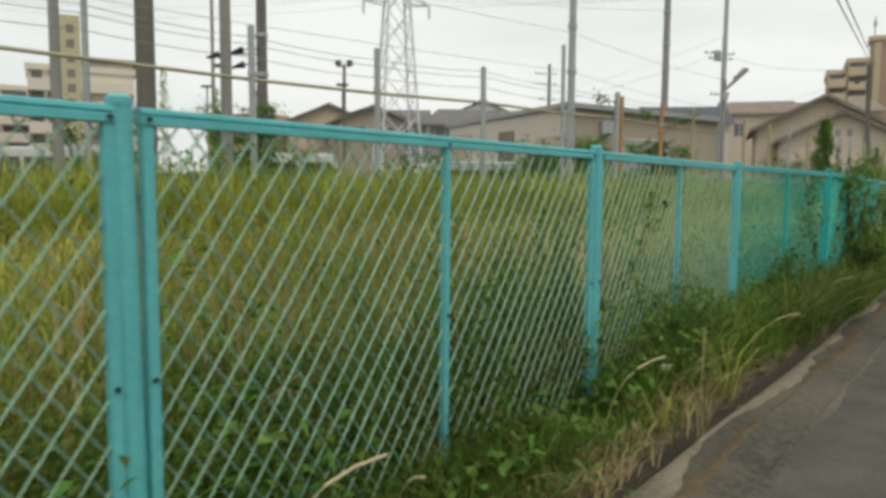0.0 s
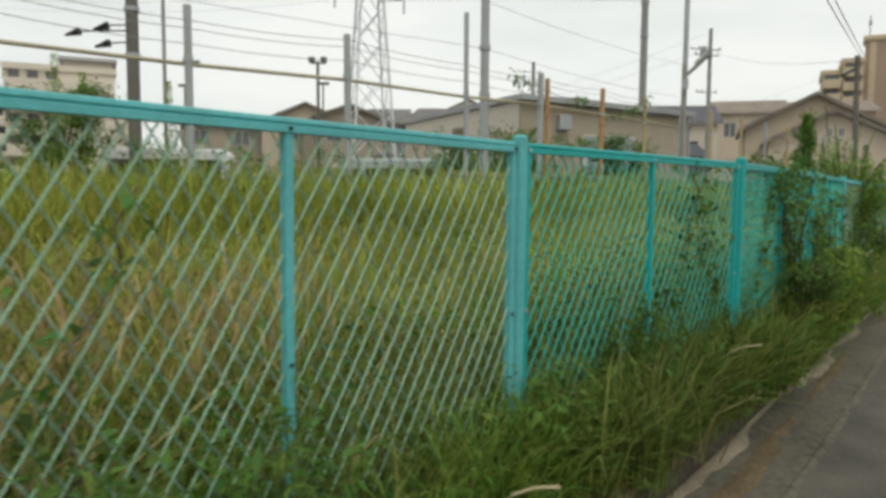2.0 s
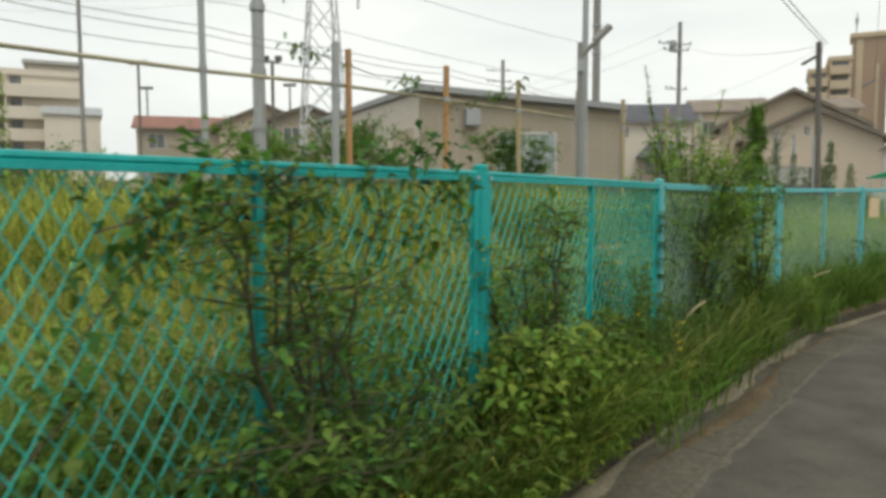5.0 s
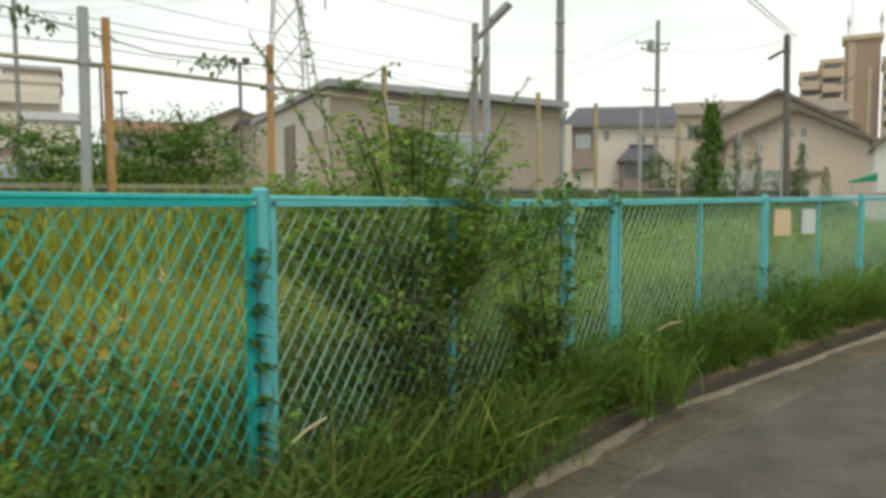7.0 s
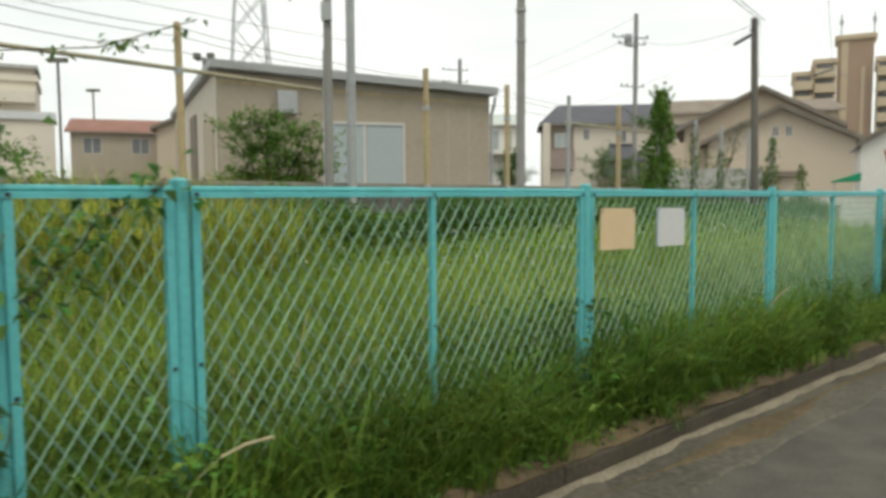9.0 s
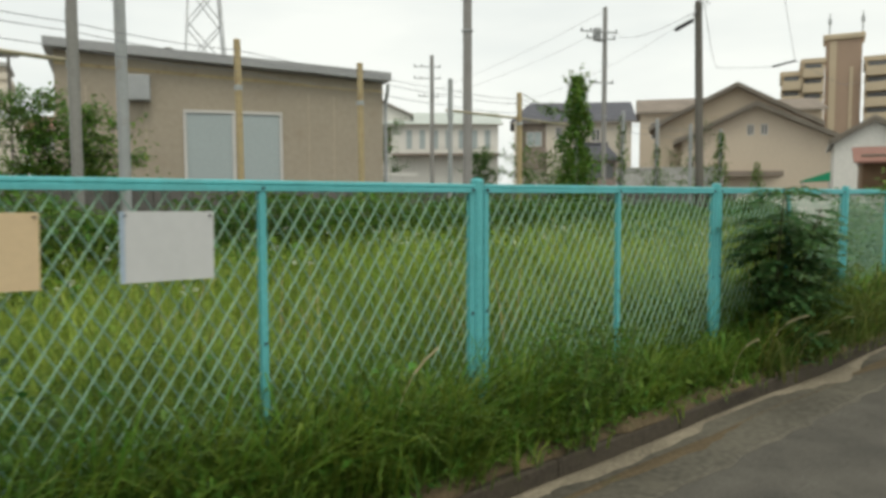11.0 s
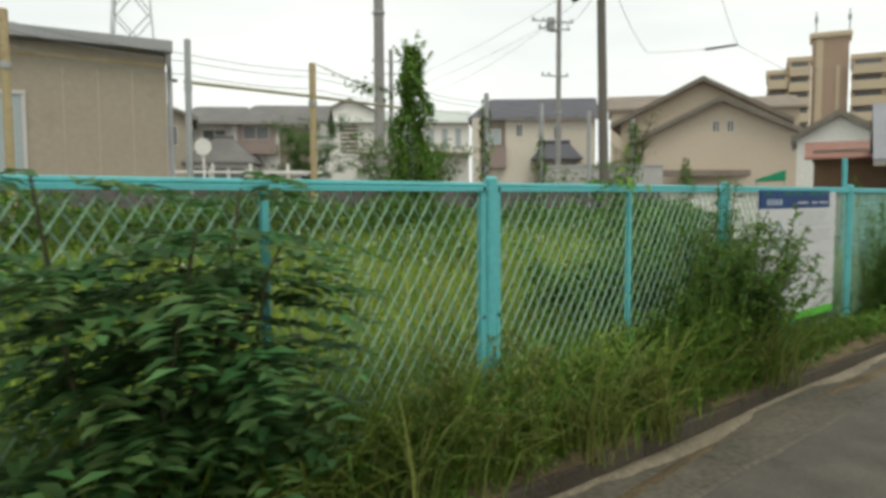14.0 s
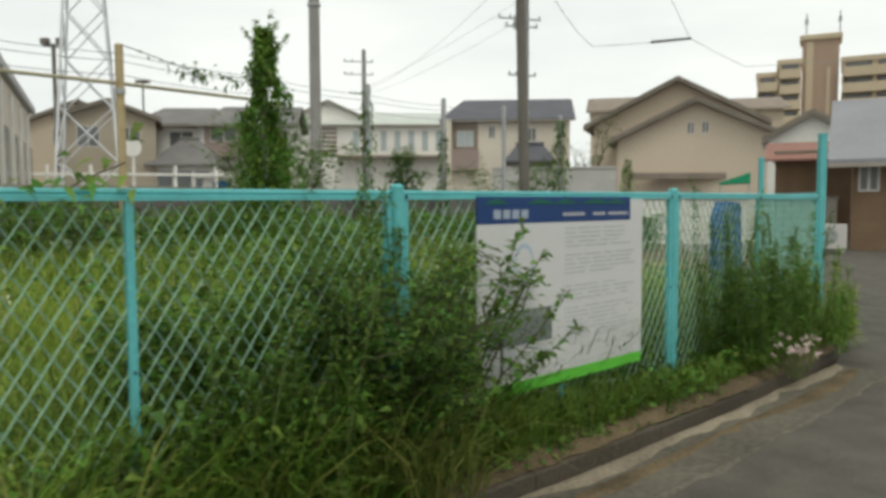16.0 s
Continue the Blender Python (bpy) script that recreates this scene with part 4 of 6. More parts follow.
# old tiled houses
old_west = gable_house(-7.0, 71.6, 3, 4.7, 6.0, 7.25, 8.6, M_WHITEW, M_TILE, "old plastered house wing with a grey tiled hipped roof", [(2.3, 5.3, 4.1, 6.6)], 0.55, ridge_x=True, hip=1.1)
part("cladding", box(bmesh.new(), (2.2, -0.06, 3.0), (4.3, -0.002, 5.2)), M_MAUVE, old_west)
old_east = gable_house(-2.25, 71.0, 3, 6.9, 6.5, 7.15, 8.65, M_WHITEW, M_TILE, "old plastered house wing with brown cladding and a tiled roof", [], 0.55, ridge_x=True, hip=1.3)
part("cladding", box(bmesh.new(), (0.45, -0.08, 5.4), (3.4, -0.002, 7.0)), M_MAUVE, old_east, "mauve-brown upper cladding")
part("balcony_front", box(bmesh.new(), (0.3, -0.9, 4.6), (3.6, -0.081, 5.35)), M_MAUVE, old_east)
part("brown_bay", box(bmesh.new(), (3.7, -0.1, 3.2), (6.6, -0.002, 6.6)), M_BROWNROOF, old_east)
window(old_east, 0.9, 5.75, 2.9, 6.8, y=-0.085)
porch = empty("porch", pose(-4.7, 66.6, 0, 0, 0, 3), "low porch with a grey tiled hipped roof", "porch")
part("wall", box(bmesh.new(), (0.5, 0.5, -0.06), (4.7, 4.0, 3.85)), M_WHITEW, porch)
hip_roof(porch, 0.0, 5.2, 0.0, 4.4, 3.85, 5.75, 2.0, M_TILE, "grey tiled hipped roof")
for k in range(3):
    part("dark_pane", box(bmesh.new(), (0.8 + k * 1.3, 0.44, 1.6), (1.8 + k * 1.3, 0.499, 3.4)), M_GLASSDARK, porch)
gable_house(-9.6, 65.0, 20, 6.0, 7, 6.9, 8.0, M_BEIGE, M_BROWNROOF, "brown-grey house with a shallow gable", [(1.0, 5.0, 2.4, 6.4), (3.6, 5.0, 5.0, 6.4)], 0.4)
gable_house(-24.5, 74.0, 18, 8.0, 6, 7.2, 8.4, M_BEIGE, M_REDROOF, "low house with a faded red tiled roof", [(1, 5.2, 2.5, 6.6), (5, 5.2, 6.5, 6.6)], 0.4, ridge_x=True)
gable_house(-15.9, 71.6, 13, 8.2, 7, 7.1, 8.85, M_TAN2, M_BROWNROOF, "ochre gabled house with a brown roof", [(2.2, 5.6, 3.4, 6.8), (5.2, 5.4, 6.4, 6.8)], 0.45)

# red-roofed shed, grey-roofed timber house and blue-white gable at the lane's end
gable_house(30.2, 47.4, -27, 3.4, 6, 3.75, 4.75, M_WHITEW, M_STEEL, "pale blue-white gabled shed", [], 0.25)
shed = gable_house(25.75, 37.3, -27, 2.2, 2.6, 2.3, 2.32, M_BROWNWOOD, M_BROWNROOF, "small timber shed under a faded red roof", [], 0.05)
bm = bmesh.new()
prism(bm, [(-0.6, 2.30), (1.3, 2.92), (1.3, 2.97), (-0.6, 2.36)], -0.3, 2.4)
bm.transform(Matrix(((0, 1, 0, 0), (1, 0, 0, 0), (0, 0, 1, 0), (0, 0, 0, 1))))
bmesh.ops.recalc_face_normals(bm, faces=bm.faces)
part("lean_roof", bm, M_REDROOF, shed, "faded red corrugated lean-to roof")
timber = gable_house(25.15, 32.25, -30, 7.0, 5.0, 2.2, 3.6, M_BROWNWOOD, M_BLUETILE, "dark timber house with a grey tiled roof", [(0.12, 1.35, 0.55, 1.95)], 0.5, ridge_x=True)
for k in range(16):
    part("board", box(bmesh.new(), (0.75 + k * 0.3, -0.02, 0.1), (1.03 + k * 0.3, -0.002, 2.15)), M_BROWNWOOD, timber)
cond = empty("air_conditioner", pose(24.35, 31.6, 0.0, 0, 0, -30), "white outdoor air conditioner unit by the timber house", "air conditioner")
part("case", box(bmesh.new(), (-0.3, -0.14, 0.08), (0.3, 0.14, 0.62), bevel=0.02), M_FRAMEW, cond)
bm = bmesh.new()
for k in range(20):
    q0, q1 = 2 * math.pi * k / 20, 2 * math.pi * (k + 1) / 20
    sheet(bm, [(-0.06 + r * math.cos(q), -0.1425, 0.35 + r * math.sin(q)) for q, r in ((q0, 0.19), (q1, 0.19), (q1, 0.02), (q0, 0.02))])
part("fan_grille", bm, M_STEEL, cond)
for x in (-0.22, 0.22):
    part("foot", box(bmesh.new(), (x - 0.04, -0.16, 0), (x + 0.04, 0.16, 0.08)), M_STEEL, cond)
aw = empty("awning", pose(25.75, 41.6, 0, 0, 0, -24), "green sheet awning behind the lot", "awning")
bm = bmesh.new()
prism(bm, [(0, 1.80), (1.05, 2.16), (1.05, 1.78), (0, 1.74)], 0, 1.6)
part("cover", bm, M_GREENSHEET, aw)
for x in (0.05, 1.0):
    part("leg", rod(bmesh.new(), (x, 0.1, -0.06), (x, 0.1, 1.75), 0.025), M_STEEL, aw)
tarp = empty("tarpaulin", pose(19.0, 24.3, 0, 0, 0, 30), "blue tarpaulin draped over a stack behind the gate", "tarpaulin")
bm = bmesh.new()
prism(bm, [(0, -0.06), (0.02, 1.0), (0.1, 1.14), (0.26, 1.12), (0.34, -0.06)], 0, 0.25)
part("sheet", bm, M_BLUESHEET, tarp)

# garden walls and rails across the far lane
def block_wall(a, b, z, mat, label, name="block_wall"):
    d = Vector(b) - Vector(a)
    t = empty(name, pose(a[0], a[1], 0, 0, 0, math.degrees(math.atan2(d.y, d.x))), label, "wall", kind="structure")
    part("body", box(bmesh.new(), (0, -0.07, -0.1), (d.length, 0.07, z)), mat, t)
    part("coping", box(bmesh.new(), (-0.02, -0.1, z + 0.001), (d.length + 0.02, 0.1, z + 0.06)), M_CAP, t)
    n = int(d.length / 2)
    for k in range(1, n):
        part("pier", box(bmesh.new(), (k * 2 - 0.1, -0.12, -0.1), (k * 2 + 0.1, -0.0705, z - 0.01)), mat, t)
    return t


block_wall((17.4, 39.2), (21.3, 38.7), 2.2, M_CAP, "long grey concrete garden wall beyond the lot")
block_wall((-16.0, 24.5), (-3.5, 31.0), 1.5, M_WALLBACK, "low grey garden wall far behind the lot")
block_wall((20.5, 36.0), (27.0, 36.2), 1.2, M_WHITEW, "white plastered yard wall beyond the lot")


def guard_rail(a, b):
    d = Vector(b) - Vector(a)
    t = empty("guard_rail", pose(a[0], a[1], 0, 0, 0, math.degrees(math.atan2(d.y, d.x))), "white guard rail along the far lane", "guard rail")
    part("rail", box(bmesh.new(), (0, -0.03, 1.98), (d.length, 0.03, 2.06)), M_WHITEW, t)
    part("rail", box(bmesh.new(), (0, -0.03, 1.5), (d.length, 0.03, 1.58)), M_WHITEW, t)
    for k in range(int(d.length / 1.2) + 1):
        part("post", rod(bmesh.new(), (k * 1.2, 0.05, -0.06), (k * 1.2, 0.05, 2.3), 0.05), M_WHITEW, t)


guard_rail((0.5, 36.5), (9.8, 38.6))
mir = empty("round_sign", pose(5.09, 40.95, 0, 0, 0, 0), "white round road sign seen from behind, on a pole", "sign")
part("pole", rod(bmesh.new(), (0, 0, -0.06), (0, 0, 3.1), 0.05), M_WHITEW, mir)
part("disc", rod(bmesh.new(), (0, -0.09, 3.05), (0, -0.055, 3.05), 0.31, n=28), M_WHITEW, mir)
kiosk = empty("kiosk", pose(7.2, 44.5, 0), "small white roadside kiosk with a blue panel", "kiosk")
part("body", box(bmesh.new(), (-0.7, -0.5, -0.06), (0.7, 0.5, 2.1)), M_WHITEW, kiosk)
part("roof", box(bmesh.new(), (-0.95, -0.75, 2.101), (0.95, 0.75, 2.3)), M_CAP, kiosk)
part("panel", box(bmesh.new(), (-0.3, -0.53, 1.5), (0.4, -0.501, 2.0)), M_BLUESHEET, kiosk, "blue panel")


# small vans parked behind the lot
def small_van(x, y, yaw, mat, label, long=3.3, high=1.86):
    t = empty("van", pose(x, y, -0.06, 0, 0, yaw), label, "van", "parked vans")
    L, w = long, 1.46
    bm = prism(bmesh.new(), [(0.02, 0.28), (0.0, 0.85), (0.1, 0.98), (0.62, 1.18), (1.02, high - 0.1), (1.2, high), (L - 0.12, high), (L, high - 0.12), (L, 0.28)], 0, w)
    bmesh.ops.bevel(bm, geom=[e for e in bm.edges], offset=0.05, segments=2, affect="EDGES", profile=0.6)
    body = part("body", bm, mat, t, smooth=False)
    for y0, y1 in ((-0.006, 0.0), (w, w + 0.006)):
        for x0, x1 in ((0.98, 1.52), (1.6, 2.4), (2.48, L - 0.16)):
            lean = 0.22 if x0 < 1 else 0.0
            bm = prism(bmesh.new(), [(x0, 1.1), (x1, 1.1), (x1, high - 0.2), (x0 + lean, high - 0.2)], y0, y1)
            part("side_window", bm, M_CARGLASS, body, "dark side window")
    bm = bmesh.new()
    vs = [bm.verts.new(p) for p in ((0.645, 0.1, 1.215), (0.645, w - 0.1, 1.215), (0.985, w - 0.16, high - 0.15), (0.985, 0.16, high - 0.15))]
    bm.faces.new(vs)
    bmesh.ops.solidify(bm, geom=bm.faces[:], thickness=0.02)
    part("windscreen", bm, M_CARGLASS, body, "dark windscreen")
    part("rear_window", box(bmesh.new(), (L - 0.004, 0.16, 1.1), (L + 0.008, w - 0.16, high - 0.22)), M_CARGLASS, body, "dark rear window")
    part("bumper", box(bmesh.new(), (-0.05, 0.05, 0.3), (0.04, w - 0.05, 0.52), bevel=0.02), M_BLACK, t)
    part("bumper", box(bmesh.new(), (L - 0.03, 0.05, 0.3), (L + 0.05, w - 0.05, 0.5), bevel=0.02), M_BLACK, t)
    for yy in (0.1, w - 0.3):
        part("headlight", box(bmesh.new(), (-0.012, yy, 0.68), (0.05, yy + 0.2, 0.84), bevel=0.01), M_GLASSPANE, t)
        part("tail_light", box(bmesh.new(), (L - 0.02, yy, 0.7), (L + 0.012, yy + 0.14, 1.0), bevel=0.01), M_TAILLIGHT, t)
    for xx in (0.55, L - 0.65):
        for yy in (0.0, w - 0.16):
            wheel = part("wheel", rod(bmesh.new(), (xx, yy, 0.27), (xx, yy + 0.16, 0.27), 0.27, n=20), M_TYRE, t)
            yo = yy - 0.004 if yy < 0.5 else yy + 0.152
            part("rim", rod(bmesh.new(), (xx, yo, 0.27), (xx, yo + 0.012, 0.27), 0.16, n=16), M_STEEL, wheel)
    return t


small_van(-5.0, 15.6, 12, M_VANWHITE, "small white van parked behind the lot")
small_van(-0.9, 17.0, 12, M_VANSILVER, "small silver van parked behind the lot", 3.3, 1.75)
small_van(-9.3, 14.2, 15, M_VANWHITE, "small white box van parked behind the lot", 3.4, 1.9)


# apartment towers
def apartment(x, y, yaw, w, floors, base_z, fh, bays, label, mat=None, par=1.75, used=99):
    t = empty("apartment_building", pose(x, y, 0, 0, 0, yaw), label, "apartment building")
    h = base_z + floors * fh
    part("wall", box(bmesh.new(), (0, 0, -0.06), (w, 14, h)), mat or M_APT, t)
    part("parapet", box(bmesh.new(), (-0.3, -0.3, h + 0.001), (w + 0.3, 14.3, h + 0.9)), mat or M_APT, t)
    for f in range(floors):
        z = base_z + f * fh
        part("balcony", box(bmesh.new(), (0.1, -1.6, z), (w - 0.1, -0.001, z + par), bevel=0.05), mat or M_APT, t)
        for k in range(min(bays, used)):
            bw = w / bays
            part("window", box(bmesh.new(), (k * bw + 0.5, -0.06, z + par + 0.05), (k * bw + bw - 0.5, -0.002, z + fh - 0.12)), M_GLASSDARK, t)
            part("screen", box(bmesh.new(), (k * bw - 0.1, -1.55, z + par + 0.005), (k * bw + 0.1, -0.003, z + fh - 0.01)), mat or M_APT, t)
    return t


apartment(91.6, 150.6, -30, 26, 9, 0.5, 2.92, 5, "tall beige apartment block with long balconies")
apartment(78.8, 157.2, -25, 3.6, 8, 1.6, 2.92, 1, "lower stepped end of a beige apartment wing")
apartment(82.1, 155.6, -25, 3.9, 9, 0.9, 2.92, 1, "beige apartment wing with stacked balconies")
shaft = empty("stair_tower", pose(85.7, 153.9, 0, 0, 0, -28), "brown tiled lift tower of an apartment block with roof aerials", "tower")
part("shaft", box(bmesh.new(), (0, 0, -0.06), (6.2, 6, 31.2)), M_APTBROWN, shaft)
part("stripe", box(bmesh.new(), (0.7, -0.2, -0.06), (1.9, -0.002, 31.0)), M_APT, shaft)
part("stripe", box(bmesh.new(), (4.2, -0.2, -0.06), (4.8, -0.002, 26.0)), M_APT, shaft)
part("crown", box(bmesh.new(), (-0.5, -0.4, 31.201), (6.7, 6.4, 32.4), bevel=0.3), M_APT, shaft)
for x in (0.6, 6.2):
    part("aerial", rod(bmesh.new(), (x, 1, 32.4), (x, 1, 36.5), 0.12), M_STEEL, shaft)
    part("aerial_head", box(bmesh.new(), (x - 0.3, 0.8, 34.5), (x + 0.3, 1.2, 35.5)), M_STEEL, shaft)
apL = apartment(-62.4, 107.0, 27, 14.5, 5, 2.0, 3.15, 6, "distant cream concrete apartment block", mat=M_CREAM, used=3)
part("penthouse", box(bmesh.new(), (7.6, 0.2, 18.66), (14.3, 9, 19.5)), M_CREAM, apL)
part("roof_slab", box(bmesh.new(), (7.0, -0.6, 19.501), (14.9, 9.6, 20.0)), M_CAP, apL)
gable_house(-50.5, 105.0, 27, 7, 6, 11.8, 13.0, M_CREAM, M_STEEL, "low wing with a grey-green roof beside the flats", [], 0.3, ridge_x=True)
apM = apartment(-92.0, 120.0, 35, 24, 5, 2.0, 3.1, 5, "wide cream concrete school-like block in the distance", mat=M_CREAM)
ysign = empty("sign_pillar", pose(-9.78, 20.34, 0, 0, 0, 25), "tall narrow yellow sign pillar with a dark vertical print", "sign")
part("panel", box(bmesh.new(), (-0.24, -0.1, 2.2), (0.24, 0.1, 5.68), bevel=0.02), M_SIGNYELLOW, ysign)
for x in (-0.15, 0.15):
    part("leg", rod(bmesh.new(), (x, 0, -0.06), (x, 0, 2.2), 0.04), M_STEEL, ysign)
for k in range(7):
    part("print_bar", box(bmesh.new(), (-0.1, -0.106, 5.2 - k * 0.4), (0.1, -0.1005, 5.42 - k * 0.4)), M_BROWNROOF, ysign)



# ---- pylon, poles and cables ----
def strut(bm, a, b, r=0.05):
    rod(bm, a, b, r, n=4, caps=False)


pylon = empty("pylon", pose(-3.9, 57.0, 0, 0, 0, 20), "pale grey steel lattice power pylon", "pylon")
def half(z):
    return 1.75 - 0.062 * z if z < 16 else 0.758 - 0.02 * (z - 16)


for sx in (-1, 1):
    for sy in (-1, 1):
        bm = bmesh.new()
        for z0, z1 in ((-0.06, 8), (8, 16), (16, 27)):
            strut(bm, (sx * half(z0), sy * half(z0), z0), (sx * half(z1), sy * half(z1), z1), 0.085)
        part("leg", bm, M_TOWER, pylon)
levels = [0.2, 3.4, 6.4, 9.2, 11.8, 14.2, 16.4, 18.4, 20.4, 22.4, 24.4, 26.5]
for z0, z1 in zip(levels, levels[1:]):
    bm = bmesh.new()
    for k in range(4):
        c = [(-1, -1), (1, -1), (1, 1), (-1, 1)]
        a, b = c[k], c[(k + 1) % 4]
        h0, h1 = half(z0), half(z1)
        strut(bm, (a[0] * h0, a[1] * h0, z0), (b[0] * h1, b[1] * h1, z1), 0.04)
        strut(bm, (b[0] * h0, b[1] * h0, z0), (a[0] * h1, a[1] * h1, z1), 0.04)
    tagged(part("bracing", bm, M_TOWER, pylon), kind="stuff")
for z, w in ((14.9, 2.6), (19.2, 3.2), (23.4, 2.6)):
    bm = bmesh.new()
    for s in (-1, 1):
        for yy in (-0.6, 0.6):
            strut(bm, (s * 0.7, yy, z), (s * w, 0, z + 0.1), 0.05)
            strut(bm, (s * 0.7, yy, z + 0.9), (s * w, 0, z + 0.1), 0.05)
        rod(bm, (s * w, 0, z + 0.1), (s * w, 0, z - 0.9), 0.09, n=6)
    tagged(part("cross_arm", bm, M_TOWER, pylon), kind="stuff")


def utility_pole(x, y, h, r, mat, label, arms=(), transformer=0.0, lean=(0, 0), bands=()):
    t = empty("utility_pole", pose(x, y, 0, lean[0], lean[1]), label, "utility pole")
    part("shaft", rod(bmesh.new(), (0, 0, -0.06), (0, 0, h), r, r * 0.8, n=14), mat, t)
    for z in bands:
        part("band", rod(bmesh.new(), (0, 0, z - 0.04), (0, 0, z + 0.04), r * 1.12, n=14), M_STEEL, t)
    for z, w, yaw in arms:
        m = pose(0, 0, z, 0, 0, yaw)
        arm = part("cross_arm", box(bmesh.new(), (-w, -0.05 - r, -0.04), (w * 0.45, 0.05 - r, 0.04), m), M_STEEL, t)
        for k in (-0.95, -0.6, 0.4):
            bm = bmesh.new()
            p = m @ Vector((w * k if k < 0 else w * 0.4, -r, 0.04))
            rod(bm, p, p + Vector((0, 0, 0.16)), 0.05, 0.03, n=8)
            part("insulator", bm, M_BLACK, arm)
    if transformer:
        tr = part("transformer", rod(bmesh.new(), (-0.15 - r * 2, 0, transformer - 0.35), (-0.15 - r * 2, 0, transformer + 0.35), 0.24, n=14), M_STEEL, t, "grey pole transformer drum")
        part("bracket", box(bmesh.new(), (-0.15 - r * 2, -0.05, transformer - 0.42), (-0.02, 0.05, transformer - 0.352)), M_STEEL, tr)
    return t


utility_pole(20.6, 55.6, 12.5, 0.16, M_POLEC, "tall concrete utility pole with a transformer and arms", ((11.0, 1.7, 15), (10.6, 1.3, 15), (8.0, 1.1, 15)), 10.9, bands=(6.0, 9.2))
utility_pole(11.7, 39.1, 14.5, 0.19, M_POLEC, "very tall plain grey pole with steel bands", (), bands=(7.4, 8.6, 10.2))
utility_pole(9.99, 74.3, 13.3, 0.2, M_POLEC, "distant utility pole with short cross arms", ((12.3, 1.6, 10), (11.3, 1.6, 10), (9.8, 1.2, 10)))
utility_pole(2.9, 13.7, 5.4, 0.075, M_STEEL, "banded grey steel lighting pole at the lot's back", (), bands=(1.9, 2.5, 3.2, 4.0))
utility_pole(7.45, 18.75, 6.5, 0.062, M_STEEL, "tall thin grey steel pole by the clubhouse", ())
utility_pole(-3.25, 15.61, 9, 0.118, M_POLEDARK, "thick dark utility pole with black cable clamps", (), bands=(3.4, 4.2))
utility_pole(-2.7, 8.61, 7, 0.115, M_POLEDARK, "dark utility pole beside the old net", ())
utility_pole(-2.05, 9.45, 7, 0.075, M_POLEC, "grey steel pole beside the old net", ())
utility_pole(-3.51, 8.21, 7, 0.06, M_POLEC, "grey steel pole beside the old net", ())
utility_pole(-3.25, 8.35, 6, 0.04, M_STEEL, "thin grey steel pole beside the old net", ())
utility_pole(-12.7, 40.7, 12, 0.11, M_POLEC, "thin distant steel pole", ())
lamp_pole = utility_pole(17.29, 29.84, 6.02, 0.11, M_POLEDARK, "dark weathered wooden pole with a small lane lamp", (), lean=(0, -1.5))
bm = bmesh.new()
rod(bm, (-0.02, -0.1, 5.75), (-0.22, -0.25, 5.62), 0.02)
part("lamp_arm", bm, M_BLACK, lamp_pole)
lamp_head = bmesh.new()
box(lamp_head, (-0.72, -0.34, 5.30), (-0.22, -0.20, 5.39), Matrix.Translation((-0.2, -0.25, 5.5)) @ pose(0, 0, 0, 0, -28, 0) @ Matrix.Translation((0.2, 0.25, -5.33)), 0.02)
part("lamp_head", lamp_head, M_BLACK, lamp_pole, "dark tubular lane lamp")
armlamp = empty("street_lamp", pose(7.26, 18.17, 0), "grey lamp post with a raised slanting lamp arm", "street lamp")
part("shaft", rod(bmesh.new(), (0, 0, -0.06), (0, 0, 3.7), 0.05, n=10), M_POLEC, armlamp)
part("arm", rod(bmesh.new(), (0, 0, 3.45), (0.5, -0.1, 3.95), 0.035, 0.05, n=8), M_POLEC, armlamp)
part("head", box(bmesh.new(), (-0.02, -0.05, -0.035), (0.34, 0.05, 0.035), pose(0.22, -0.05, 3.74, 0, -45, 0), 0.02), M_STEEL, armlamp)
part("junction_box", box(bmesh.new(), (-0.06, -0.1, 3.2), (0.06, -0.05, 3.4)), M_STEEL, armlamp)
flood = empty("flood_light_pole", pose(-8.95, 63.3, 0), "distant floodlight mast with twin heads", "flood light")
part("shaft", rod(bmesh.new(), (0, 0, -0.06), (0, 0, 11.4), 0.13), M_POLEDARK, flood)
part("cross_bar", box(bmesh.new(), (-0.6, -0.05, 11.2), (0.6, 0.05, 11.3)), M_POLEDARK, flood)
for x in (-0.5, 0.5):
    part("head", box(bmesh.new(), (x - 0.25, -0.25, 11.31), (x + 0.25, 0.2, 11.75), bevel=0.05), M_POLEDARK, flood)
for x, y, z in ((-19.0, 62, 11.0), (-30, 90, 13), (-13, 88, 13.0)):
    f2 = empty("flood_light_pole", pose(x, y, 0), "thin distant mast with small heads", "flood light")
    part("shaft", rod(bmesh.new(), (0, 0, -0.06), (0, 0, z), 0.1), M_POLEDARK, f2)
    part("head", box(bmesh.new(), (-0.7, -0.15, z - 0.1), (0.7, 0.15, z + 0.2)), M_POLEDARK, f2)
clamp_bundle = empty("cable_clamps", pose(-3.25, 15.61, 3.85), "black cable clamps hanging at a dark utility pole", "cable clamp")
for k, (dx, dz) in enumerate(((-0.33, 0.0), (-0.83, -0.10), (-0.31, -0.30))):
    bm = bmesh.new()
    rod(bm, (dx - 0.26, -0.2, dz - 0.04), (dx, -0.2, dz + 0.03), 0.02, 0.075)
    rod(bm, (dx, -0.2, dz + 0.03), (-0.03, -0.1, dz + 0.06), 0.014)
    part("clamp", bm, M_BLACK, clamp_bundle)



def cable(a, b, sag, r=0.013):
    run("cable", [a, b], r * 0.7, M_WIREBLACK, "thin overhead cable sagging between poles", "cable", 5, sag, kind="")


